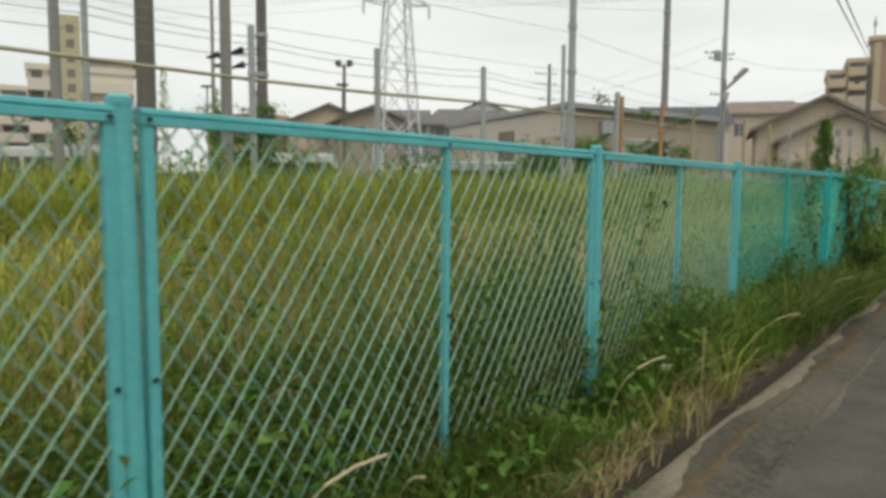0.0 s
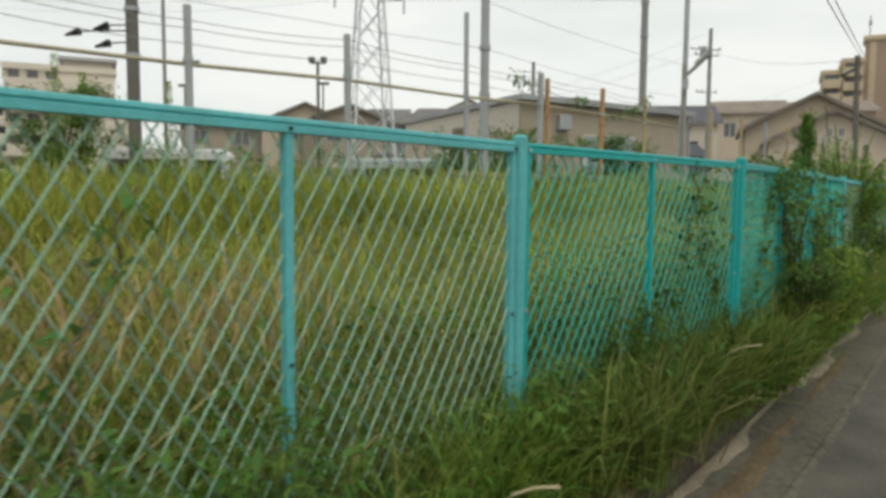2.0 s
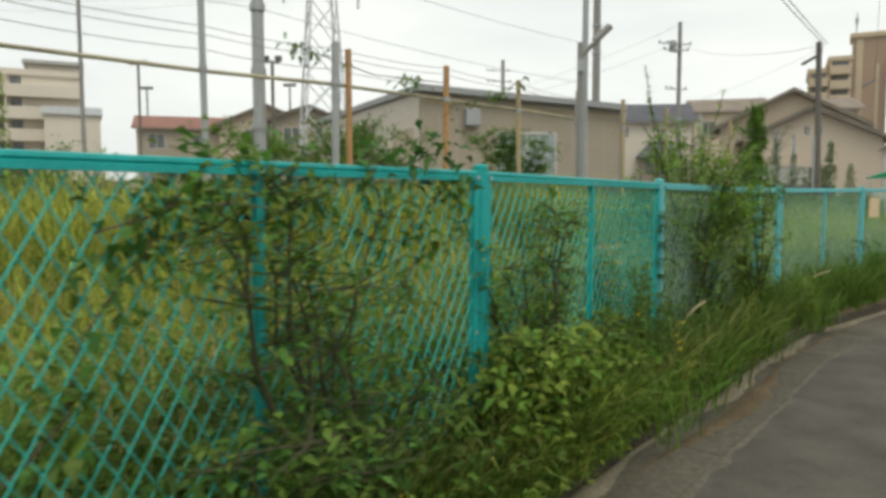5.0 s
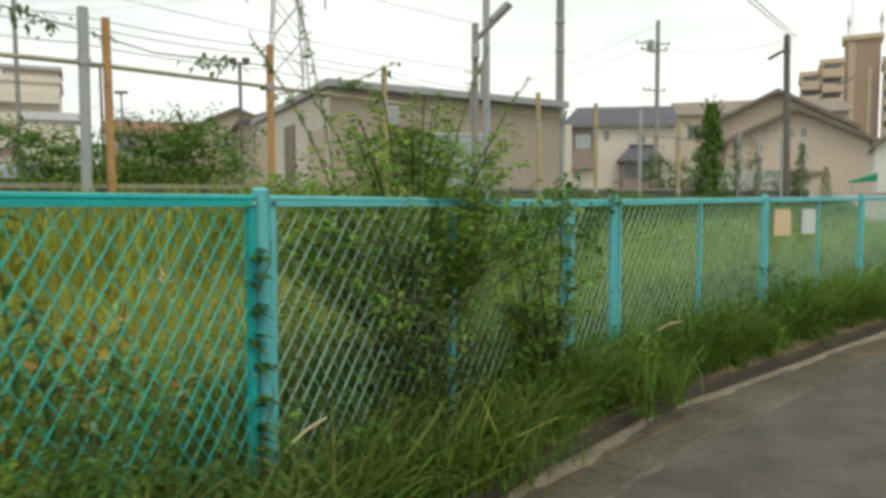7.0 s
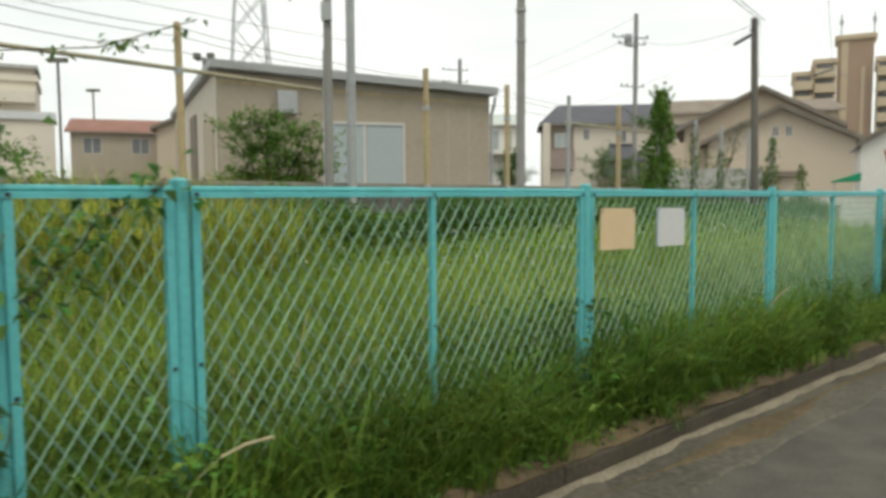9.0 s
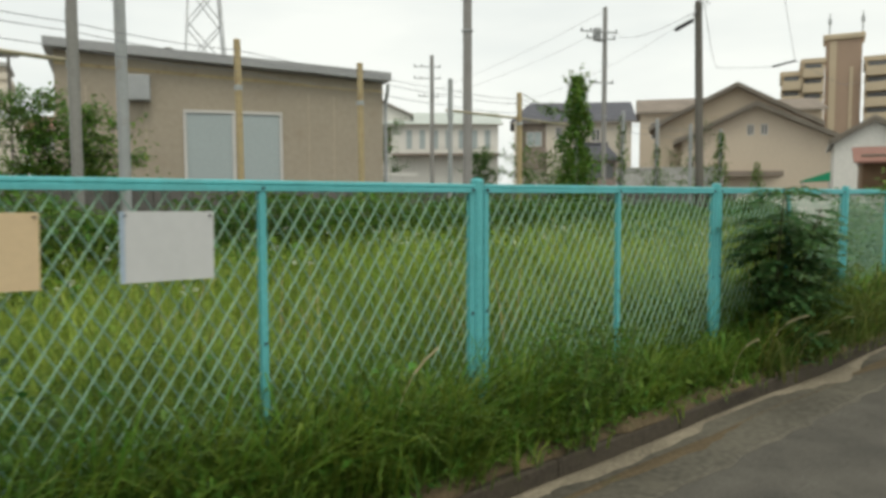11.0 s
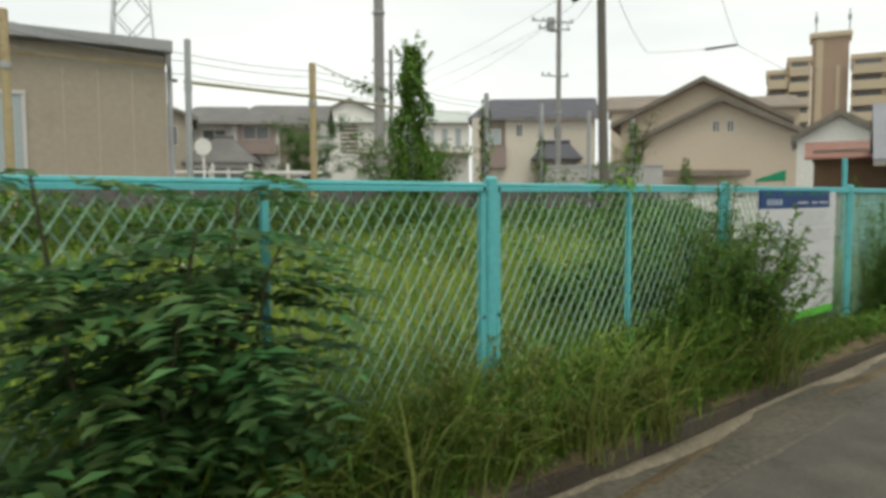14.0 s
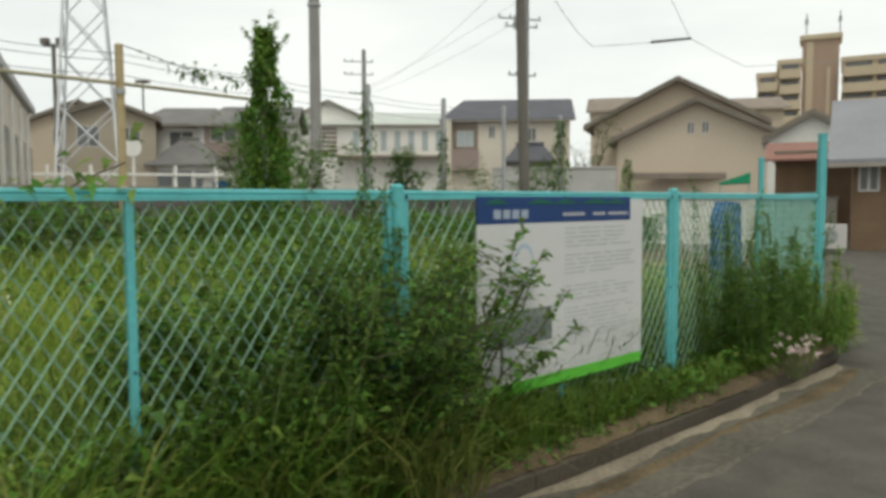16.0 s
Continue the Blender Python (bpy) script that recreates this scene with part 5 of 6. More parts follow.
for dz in (0, 0.5, 1.2):
    cable((-60, 75 + dz, 21 + 2 * dz), (-4.5, 57, 15 + 1.5 * dz), 2.0, 0.012)
    cable((-4.5, 57, 15 + 1.5 * dz), (11.7, 39.1, 11.5 - dz), 0.6, 0.012)
cable((20.6, 55.6, 11.0), (17.29, 29.84, 5.9), 0.5)
cable((20.6, 55.6, 12.3), (9.99, 74.3, 10.3), 0.3, 0.014)
cable((20.2, 55.6, 11.0), (9.99, 74.3, 9.6), 0.3, 0.014)
for dx in (0, 0.14):
    run("cable", [(17.29 + dx, 29.84, 5.95), (5.1 + dx, 9.3, 3.85), (-6 + dx, -10, 6.5)], 0.011, M_WIREBLACK, "thin overhead service cable sagging over the lane", "cable", 5, 0.05)
cable((17.29, 29.84, 5.85), (13.0, 39.0, 4.6), 0.4, 0.006)
run("cable_sleeve", [(21.0, 34.1, 5.16), (22.77, 36.34, 5.75)], 0.035, M_BLACK, "black protective sleeve on an overhead cable", "cable sleeve", 8)
cable((19.85, 35.74, 5.41), (21.0, 34.1, 5.16), 0.02, 0.010)
cable((17.29, 29.84, 5.95), (19.85, 35.74, 5.41), 0.2, 0.010)
cable((22.77, 36.34, 5.75), (24.16, 35.9, 4.88), 0.02, 0.010)
cable((24.16, 35.9, 4.88), (40, 47, 8.5), 0.3, 0.010)
cable((22.77, 36.34, 5.75), (16.0, 24.5, 9.5), 0.4, 0.010)
for z in (3.1, 3.8):
    cable((-9, 2.0, z), (2.9, 13.75, z + 0.1), 0.12, 0.005)
    cable((2.9, 13.75, z + 0.1), (7.45, 18.75, z), 0.08, 0.005)


# ---- plants ----
def shrub(name, x, y, base, height, spread, limbs, leaf, count, mat, label, seed, lean=(0, 0), low=0.15, flat=1.0, yaw=0.0, twigs=5, bark=None):
    """A shrub: tapered limbs with side twigs, and leaves set along the twigs."""
    rnd = random.Random(seed)
    rng = np.random.default_rng(seed)
    t = empty(name, pose(x, y, base, 0, 0, yaw), label, "shrub")
    wood = bmesh.new()
    spots = []
    for k in range(limbs):
        a = rnd.uniform(0, 2 * math.pi)
        reach = spread * rnd.uniform(0.35, 1.0)
        top = Vector((math.cos(a) * reach + lean[0], math.sin(a) * reach * flat + lean[1], height * rnd.uniform(0.38, 1.04)))
        last = Vector((rnd.uniform(-0.08, 0.08), rnd.uniform(-0.08, 0.08) * flat, 0))
        start = last.copy()
        n = 6
        for j in range(1, n + 1):
            u = j / n
            p = start.lerp(top, u) + Vector((rnd.uniform(-1, 1), rnd.uniform(-1, 1) * flat, 0)) * 0.04 * height
            p.z = start.z + (top.z - start.z) * (1 - (1 - u) ** 1.5)
            r = 0.009 * height * (1 - 0.8 * u)
            rod(wood, last, p, r + 0.0015, r, n=5, caps=False)
            if u > low:
                for _ in range(twigs):
                    b = rnd.uniform(0, 2 * math.pi)
                    ln = spread * rnd.uniform(0.15, 0.45)
                    q = p + Vector((math.cos(b) * ln, math.sin(b) * ln * flat, rnd.uniform(-0.2, 0.6) * ln))
                    rod(wood, p, q, 0.0035, 0.0012, n=3, caps=False)
                    for v in np.linspace(0.2, 1.05, 7):
                        spots.append(p.lerp(q, float(v)))
            last = p
    part("wood", wood, bark or M_TWIG, t)
    pick = rng.integers(0, len(spots), count)
    pts = np.array([tuple(spots[i]) for i in pick]) + rng.normal(0, leaf * 0.45, (count, 3))
    v, tr = leaves(pts, rng.uniform(0.6, 1.2, count) * leaf, rng.uniform(0.35, 0.55, count) * leaf, rng, 0.2, 0.55)
    raw_mesh("foliage", v, tr, mat, t)
    return t


def fern_shrub(name, x, y, base, height, spread, count, leaf, mat, label, seed, flat=0.7, yaw=45.0, lean=(0.0, 0.0)):
    """A shrub with long compound leaves in tiers."""
    rnd = random.Random(seed)
    rng = np.random.default_rng(seed)
    t = empty(name, pose(x, y, base, 0, 0, yaw), label, "shrub")
    wood = bmesh.new()
    pts, head = [], []
    stems = []
    for k in range(7):
        a = rnd.uniform(0, 2 * math.pi)
        top = Vector((math.cos(a) * spread * 0.62 + lean[0], math.sin(a) * spread * 0.35 + lean[1], height * rnd.uniform(0.72, 1.0)))
        foot = Vector((rnd.uniform(-0.1, 0.1), rnd.uniform(-0.06, 0.06), 0))
        mid = foot.lerp(top, 0.5) + Vector((rnd.uniform(-0.08, 0.08), rnd.uniform(-0.05, 0.05), 0.05))
        rod(wood, foot, mid, 0.014, 0.009, n=6, caps=False)
        rod(wood, mid, top, 0.009, 0.004, n=6, caps=False)
        stems.append((foot, mid, top))
    part("stem", wood, M_TWIG, t)
    for k in range(count):
        f, m, tp = stems[rnd.randrange(len(stems))]
        u = rnd.uniform(0.12, 1.0)
        p = f.lerp(m, u * 2) if u < 0.5 else m.lerp(tp, u * 2 - 1)
        pts.append(tuple(p))
        head.append(rnd.uniform(0, 2 * math.pi))
    pts, head = np.array(pts), np.array(head)
    ln = rng.uniform(0.55, 1.0, count) * spread * 0.8
    v, tr = fronds(pts, head, ln, 8, leaf, rng, 0.12, 0.26, 0.40, 0.10)
    v[:, 1] *= flat
    raw_mesh("foliage", v, tr, mat, t)
    return t


def plume_shrub(name, x, y, base, height, spread, stems, leaf, mat, label, seed, flat=0.7, yaw=50.0, lowest=0.1):
    """Long arching shoots that fan out, each set closely with fine paired leaflets."""
    g = np.random.default_rng(seed)
    t = empty(name, pose(x, y, base, 0, 0, yaw), label, "shrub")
    wood = bmesh.new()
    pts, head = [], []
    for k in range(stems):
        a = g.uniform(0, 2 * math.pi)
        tilt = g.uniform(0.05, 1.0)
        ln = height * g.uniform(0.55, 1.0) / max(math.cos(tilt * 0.75), 0.5)
        reach = min(ln * math.sin(tilt), spread * g.uniform(0.7, 1.1))
        rise = height * g.uniform(0.55, 1.0) * (1.05 - 0.42 * tilt)
        line = []
        for j in range(9):
            u = j / 8
            line.append((math.cos(a) * reach * u**1.35, math.sin(a) * reach * u**1.35 * flat, rise * (1.25 * u - 0.25 * u**3)))
        tube(wood, line, 0.004, 4)
        arr = np.array(line)
        for u in np.linspace(lowest, 1.0, 13):
            f = u * 8
            i = min(int(f), 7)
            p = arr[i] + (arr[i + 1] - arr[i]) * (f - i)
            for sgn in (-1, 1):
                pts.append(p)
                head.append(a + sgn * g.uniform(0.6, 1.35))
    part("stem", wood, M_TWIG, t)
    pts, head = np.array(pts), np.array(head)
    v, tr = fronds(pts, head, g.uniform(0.5, 1.1, len(pts)) * 0.15, 4, leaf, g, 0.5, 0.3, 0.5, 0.4)
    raw_mesh("foliage", v, tr, mat, t)
    return t


def leafy_shoot(x, y, base, pts, leaf, per, mat, label, seed, low=0.25, group="shoots over the fence"):
    """One thin arching shoot with small leaves along it."""
    g = np.random.default_rng(seed)
    t = empty("leafy_shoot", pose(x, y, base), label, "shoot", group)
    part("stem", tube(bmesh.new(), pts, 0.0028, 5), M_TWIG, t)
    arr = np.array(pts)
    u = g.uniform(low, 1.0, per) * (len(arr) - 1)
    i = np.minimum(u.astype(int), len(arr) - 2)
    at = arr[i] + (arr[i + 1] - arr[i]) * (u - i)[:, None]
    v, tr = leaves(at, g.uniform(0.7, 1.2, per) * leaf, g.uniform(0.4, 0.6, per) * leaf, g, 0.1, 0.7, None, 0.5)
    raw_mesh("foliage", v, tr, mat, t)
    return t


def upright_weed(name, x, y, height, spread, stems, per, mat, label, seed, flat=1.0, yaw=0.0, leaf=0.045):
    """A stand of upright stalks set with narrow leaves."""
    g = np.random.default_rng(seed)
    t = empty(name, pose(x, y, 0.08, 0, 0, yaw), label, "weed")
    wood = bmesh.new()
    pts = []
    for k in range(stems):
        a, r = g.uniform(0, 6.28), spread * g.uniform(0, 1) ** 0.6
        foot = Vector((r * math.cos(a), r * math.sin(a) * flat, 0))
        hh = height * g.uniform(0.45, 1.05)
        top = foot + Vector((g.normal(0, 0.12) * hh, g.normal(0, 0.12) * hh, hh))
        mid = foot.lerp(top, 0.5) + Vector((g.normal(0, 0.02), g.normal(0, 0.02), 0))
        tube(wood, [foot, mid, top], 0.0025, 4)
        u = g.uniform(0.12, 1.02, per)
        p = np.array(foot)[None] * (1 - u[:, None]) + np.array(top)[None] * u[:, None]
        pts.append(p + g.normal(0, 0.022, (per, 3)) * (1.3 - u[:, None]))
    tagged(part("stalk_stand", wood, M_STEM, t), kind="stuff")
    pts = np.concatenate(pts)
    n = len(pts)
    v, tr = leaves(pts, g.uniform(0.6, 1.5, n) * leaf, g.uniform(0.15, 0.3, n) * leaf, g, 0.15, 0.85, None, 0.5)
    raw_mesh("foliage", v, tr, mat, t)
    return t


def inside_dist(p):
    """How far a point lies on the lot's side of the fence line."""
    best = None
    for a, b in zip(POSTS, POSTS[1:]):
        ax, ay, dx, dy = a.x, a.y, b.x - a.x, b.y - a.y
        L2 = dx * dx + dy * dy
        u = np.clip(((p[:, 0] - ax) * dx + (p[:, 1] - ay) * dy) / L2, 0, 1)
        qx, qy = p[:, 0] - ax - u * dx, p[:, 1] - ay - u * dy
        dist = np.hypot(qx, qy)
        sgn = np.sign(dx * qy - dy * qx)
        if best is None:
            best, side = dist, sgn
        else:
            m = dist < best
            best, side = np.where(m, dist, best), np.where(m, sgn, side)
    return best * side


def near_line(n, line, lo, hi, rng, power=1.0):
    """Random places beside a line, from lo to hi metres to its left."""
    seg = [(Vector(a[:2]), Vector(b[:2])) for a, b in zip(line, line[1:])]
    ln = np.array([(b - a).length for a, b in seg])
    which = rng.choice(len(seg), n, p=ln / ln.sum())
    a = np.array([tuple(s[0]) for s in seg])[which]
    b = np.array([tuple(s[1]) for s in seg])[which]
    d = (b - a) / np.linalg.norm(b - a, axis=1)[:, None]
    u = rng.uniform(0, 1, n)[:, None]
    off = lo + (hi - lo) * rng.uniform(0, 1, n) ** power
    return a + (b - a) * u + np.stack([-d[:, 1], d[:, 0]], 1) * off[:, None]


def patchy(xy, size, seed):
    return np.array([noise.noise(Vector((x / size + seed, y / size, seed * 1.7))) for x, y in xy])


def with_z(xy, z):
    return np.concatenate([xy, np.full((len(xy), 1), z)], 1)


LINE = [(p.x, p.y) for p in POSTS]


def verge_height(xy):
    """How tall the verge stands along the fence: low before the first bay and before the twelfth."""
    f = np.ones(len(xy))
    f *= 1 - 0.45 * np.clip((1.9 - xy[:, 0]) / 0.3, 0, 1)
    f *= 1 - 0.5 * np.clip(1 - np.abs(xy[:, 0] - 12.0) / 0.65, 0, 1) ** 0.5
    return f * np.where(xy[:, 0] > 15.8, 0.6, 1.0)


rng = np.random.default_rng(11)

# tall field grass behind the fence, yellower near the clumps of the first bays, greener further on
near = near_line(80000, LINE, 0.03, 2.4, rng, 1.15)
far = near_line(62000, LINE, 2.0, 5.5, rng, 1.0)
xy = np.concatenate([near, far])
deep = inside_dist(xy)
early = np.clip((8.0 - xy[:, 0]) / 3.0, 0, 1)
h = (0.46 + (0.07 + 0.085 * early) * np.clip(deep, 0, 6) + 0.16 * patchy(xy, 1.1, 3.0)) * rng.uniform(0.55, 1.25, len(xy))
w = np.concatenate([rng.uniform(0.004, 0.009, len(near)), rng.uniform(0.008, 0.015, len(far))])
bend = rng.uniform(0.2, 1.15, len(xy))
first = xy[:, 0] + 2.2 * patchy(xy, 2.5, 6.0) < 5.6
brown = patchy(xy, 0.9, 12.0) + 0.35 * rng.normal(0, 1, len(xy)) > 0.1 + 0.5 * np.clip(xy[:, 0] - 1.0, 0, 4)
low = (deep < 0.75 * rng.uniform(0.3, 1.3, len(xy)))
h[low] *= 1.15
bright = (np.abs(xy[:, 0] - 2.1) < 1.5) & (patchy(xy, 0.5, 21.0) > -0.15)
for nm, sel, mt, lb in (("olive_side_grass", low & bright, M_OLIVE, "olive grass with dry tips close behind the fence"), ("fence_side_grass", low & ~bright & (xy[:, 0] > -0.5), M_LUSH, "dark lush grass close behind the fence"), ("fence_foot_grass", low & (xy[:, 0] <= -0.5), M_FIELDGREEN, "fresh green grass close behind the fence"), ("field_grass", first & ~low & ~brown, M_FIELD, "tall yellow-green grass filling the first half of the lot"), ("ripening_grass", first & ~low & brown, M_FIELDBROWN, "tall brown ripening grass in patches of the lot"), ("green_field_grass", ~first & ~low, M_FIELDGREEN, "tall fresh green grass filling the lot")):
    v, t = blades(with_z(xy[sel], 0.08), h[sel], w[sel], bend[sel], rng)
    tagged(raw_mesh(nm, v, t, mt), lb, "grass", kind="stuff")

# a tall stand of yellowing grass along the back
xy = near_line(26000, BACK[:10], -1.9, -0.1, rng)
v, t = blades(with_z(xy, 0.08), rng.uniform(0.9, 1.5, len(xy)), rng.uniform(0.008, 0.016, len(xy)), rng.uniform(0.15, 0.7, len(xy)), rng)
tagged(raw_mesh("back_grass", v, t, M_FIELD), "tall yellow-green grass standing along the back wall", "grass", kind="stuff")

# dry stalks among it
xy = np.concatenate([near_line(4500, LINE[:8], 0.2, 3.5, rng), near_line(1500, LINE[7:], 0.2, 4, rng), near_line(2500, LINE[:10], 3, 5.4, rng)])
keep = patchy(xy, 1.6, 8.0) > -0.15
xy = xy[keep]
v, t = blades(with_z(xy, 0.08), rng.uniform(0.45, 0.95, len(xy)), rng.uniform(0.003, 0.007, len(xy)), rng.uniform(0.15, 0.9, len(xy)), rng)
tagged(raw_mesh("dry_grass", v, t, M_STRAW), "dry straw-coloured grass stalks among the green", "grass", kind="stuff")

# ripe seed heads over the first bays
xy = near_line(3600, LINE[:4], 0.4, 4.2, rng)
xy = xy[patchy(xy, 1.3, 18.0) > -0.1]
v, t = blades(with_z(xy, 0.0) + np.array([0, 0, 1.0]) * rng.uniform(0.42, 0.72, len(xy))[:, None], rng.uniform(0.12, 0.3, len(xy)), rng.uniform(0.006, 0.014, len(xy)), rng.uniform(0.3, 1.2, len(xy)), rng)
tagged(raw_mesh("seed_heads", v, t, M_SEED), "brown drooping seed heads over the tall grass", "grass", kind="stuff")

# lush verge between kerb and fence
xy = near_line(42000, LINE, -0.30, 0.10, rng)
h = (0.34 + 0.24 * patchy(xy, 0.7, 5.0)) * rng.uniform(0.5, 1.35, len(xy))
h = np.clip(h, 0.06, 0.72) * verge_height(xy)
v, t = blades(with_z(xy, 0.085), h, rng.uniform(0.004, 0.009, len(xy)), rng.uniform(0.3, 1.3, len(xy)), rng)
tagged(raw_mesh("verge_grass", v, t, M_LUSH), "lush green grass growing along the fence foot", "grass", kind="stuff")

# arching tufts hanging over the kerb
def tufts(name, n, line, lo, hi, per, h0, h1, mat, label, seed):
    g = np.random.default_rng(seed)
    at = near_line(n, line, lo, hi, g)
    pts = np.repeat(at, per, axis=0) + g.normal(0, 0.045, (n * per, 2))
    tall = g.uniform(h0, h1, len(pts)) * np.where(inside_dist(pts) < 0.1, verge_height(pts), 1.0)
    v, t = blades(with_z(pts, 0.075), tall, g.uniform(0.005, 0.011, len(pts)), g.uniform(0.35, 1.2, len(pts)), g)
    tagged(raw_mesh(name, v, t, mat), label, "grass", kind="stuff")


tufts("kerb_tufts", 50, KERB[:9], 0.1, 0.3, 26, 0.25, 0.5, M_LUSH, "dark green grass tufts leaning to the kerb", 106)
tufts("grass_tufts", 40, KERB[:9], 0.05, 0.24, 26, 0.22, 0.48, M_VERGEGREEN, "arching green grass tufts leaning over the kerb", 101)
tufts("lush_tufts", 100, KERB[8:13], 0.17, 0.34, 26, 0.25, 0.5, M_LUSH, "dark green grass tufts along the kerb", 102)
tufts("gutter_tufts", 55, KERB[3:8], -0.02, 0.14, 24, 0.35, 0.65, M_OLIVE, "long grass arching out over the gutter", 103)
tufts("edge_tufts", 190, KERB[7:13], 0.06, 0.22, 26, 0.1, 0.28, M_VERGEGREEN, "short grass growing over the kerb", 107)
tufts("edge_grass", 120, KERB[1:8], 0.06, 0.24, 26, 0.12, 0.32, M_OLIVE, "short grass growing over the kerb", 108)
tufts("pale_tufts", 12, KERB[2:8], -0.02, 0.14, 16, 0.3, 0.55, M_FIELD, "pale yellowing grass arching over the gutter", 109)
tufts("straw_verge", 22, KERB[1:8], 0.0, 0.22, 9, 0.25, 0.55, M_STRAW, "dry straw-coloured grass arching over the kerb", 120)
tufts("olive_verge", 70, LINE[11:14], -0.42, -0.05, 22, 0.25, 0.6, M_OLIVE, "olive dry-tipped grass before the fence", 121)
tufts("olive_stand", 60, LINE[:8], -0.25, 0.15, 18, 0.3, 0.6, M_OLIVE, "olive grass standing at the fence foot", 122)
tufts("dead_grass", 46, [(0.7, 2.2), (1.95, 3.75)], -0.16, 0.1, 22, 0.12, 0.32, M_STRAW, "flattened dry grass on the verge", 123)
tufts("bright_verge", 50, LINE[5:9], -0.45, -0.02, 22, 0.22, 0.5, M_VERGEGREEN, "fresh bright grass arching before the fence", 124)
tufts("short_tufts", 40, KERB[12:15], 0.17, 0.34, 26, 0.14, 0.3, M_LUSH, "short green grass tufts along the kerb", 105)
tufts("fence_tufts", 170, LINE[8:14], -0.25, 0.1, 30, 0.35, 0.7, M_VERGEGREEN, "upright green grass tufts at the fence foot", 104)

tufts("straw_tufts", 130, LINE[:6], 0.25, 3.2, 12, 0.45, 0.85, M_STRAW, "pale dry grass bending over in the field", 111)
tufts("straw_wisps", 45, LINE[7:], 0.3, 3.5, 9, 0.45, 0.75, M_STRAW, "pale dry grass bending over in the field", 112)
tufts("field_tufts", 170, LINE[:7], 0.3, 4.0, 30, 0.5, 0.95, M_VERGEGREEN, "darker green grass clumps in the field", 113)
tufts("field_clumps", 110, LINE[7:], 0.4, 4.5, 30, 0.4, 0.8, M_LUSH, "darker green grass clumps in the field", 114)

# leafy weeds low along the fence on both sides
def weed_clumps(name, n, line, lo, hi, per, size, top, mat, label, seed):
    g = np.random.default_rng(seed)
    at = np.repeat(near_line(n, line, lo, hi, g), per, axis=0)
    up = np.repeat(g.uniform(0.5, 1.0, n), per) * top * g.uniform(0.1, 1, n * per)
    pts = np.concatenate([at + g.normal(0, 0.11, (n * per, 2)), (0.085 + up)[:, None]], 1)
    v, t = leaves(pts, g.uniform(0.6, 1.4, len(pts)) * size, g.uniform(0.3, 0.6, len(pts)) * size, g, 0.3, 0.6)
    tagged(raw_mesh(name, v, t, mat), label, "weeds", kind="stuff")


def weeds(name, n, line, lo, hi, zlo, zhi, size, mat, label, seed, clump=0.55):
    g = np.random.default_rng(seed)
    xy = near_line(n, line, lo, hi, g)
    dens = patchy(xy, clump, seed)
    top = zlo + (zhi - zlo) * np.clip(0.55 + 1.1 * dens, 0.05, 1.2)
    top = np.where(inside_dist(xy) < 0.05, top * verge_height(xy), top)
    z = 0.085 + g.uniform(0, 1, n) ** 0.7 * top
    v, t = leaves(np.concatenate([xy, z[:, None]], 1), g.uniform(0.6, 1.4, n) * size, g.uniform(0.4, 0.8, n) * size, g, 0.3, 0.6)
    tagged(raw_mesh(name, v, t, mat), label, "weeds", kind="stuff")


weeds("fence_weeds", 26000, LINE, -0.32, 0.5, 0.05, 0.42, 0.045, M_LEAFMID, "leafy green weeds crowding the fence foot", 21)
weeds("dark_weeds", 16000, LINE, -0.2, 0.9, 0.05, 0.5, 0.05, M_LEAFDARK, "dark leafy undergrowth along the fence", 22, 0.8)
weeds("field_weeds", 26000, LINE, 2.6, 5.2, 0.2, 0.75, 0.07, M_LEAF, "broad-leaved weeds standing in the field", 23, 1.6)
weeds("high_wall_weeds", 38000, BACK[7:16], -1.2, 0.1, 0.85, 1.2, 0.075, M_LEAF, "tall green weeds hiding the back wall", 30, 1.2)
weeds("wall_weeds", 30000, BACK[15:], -1.4, 0.2, 0.6, 1.0, 0.075, M_LEAF, "weeds growing up along the back wall", 24, 1.2)
weeds("tall_back_weeds", 20000, BACK[:10], -1.4, 0.1, 0.6, 1.35, 0.07, M_LEAFLIGHT, "tall leafy weeds hiding the back wall", 27, 1.0)
weeds("yellow_weeds", 7000, [(5.0, 7.9), (6.1, 9.6)], -0.32, 0.25, 0.12, 0.52, 0.048, M_YOUNG, "yellow-green leafy weeds by the fence", 25)
weeds("green_thicket", 12000, LINE[4:9], 0.05, 1.6, 0.1, 0.6, 0.06, M_LEAFLIGHT, "fresh leafy weeds behind the fence", 29, 0.9)
weeds("fence_thicket", 13000, [(14.6, 17.77), (15.3, 18.39), (15.75, 18.8)], 0.02, 0.8, 0.5, 1.05, 0.05, M_LEAF, "thick green weeds climbing the fence from behind", 28, 0.8)
weeds("clover", 16000, KERB[:14], 0.03, 0.3, 0.02, 0.13, 0.034, M_LEAF, "small clover leaves along the kerb", 26)

weed_clumps("weed_clumps", 60, LINE[:8], 0.2, 4.2, 110, 0.065, 0.85, M_LEAFMID, "scattered leafy weed clumps in the tall grass", 115)
weed_clumps("low_weed_clumps", 50, LINE[:6], -0.25, 0.9, 120, 0.055, 0.55, M_LEAF, "leafy weed clumps at the fence foot", 116)

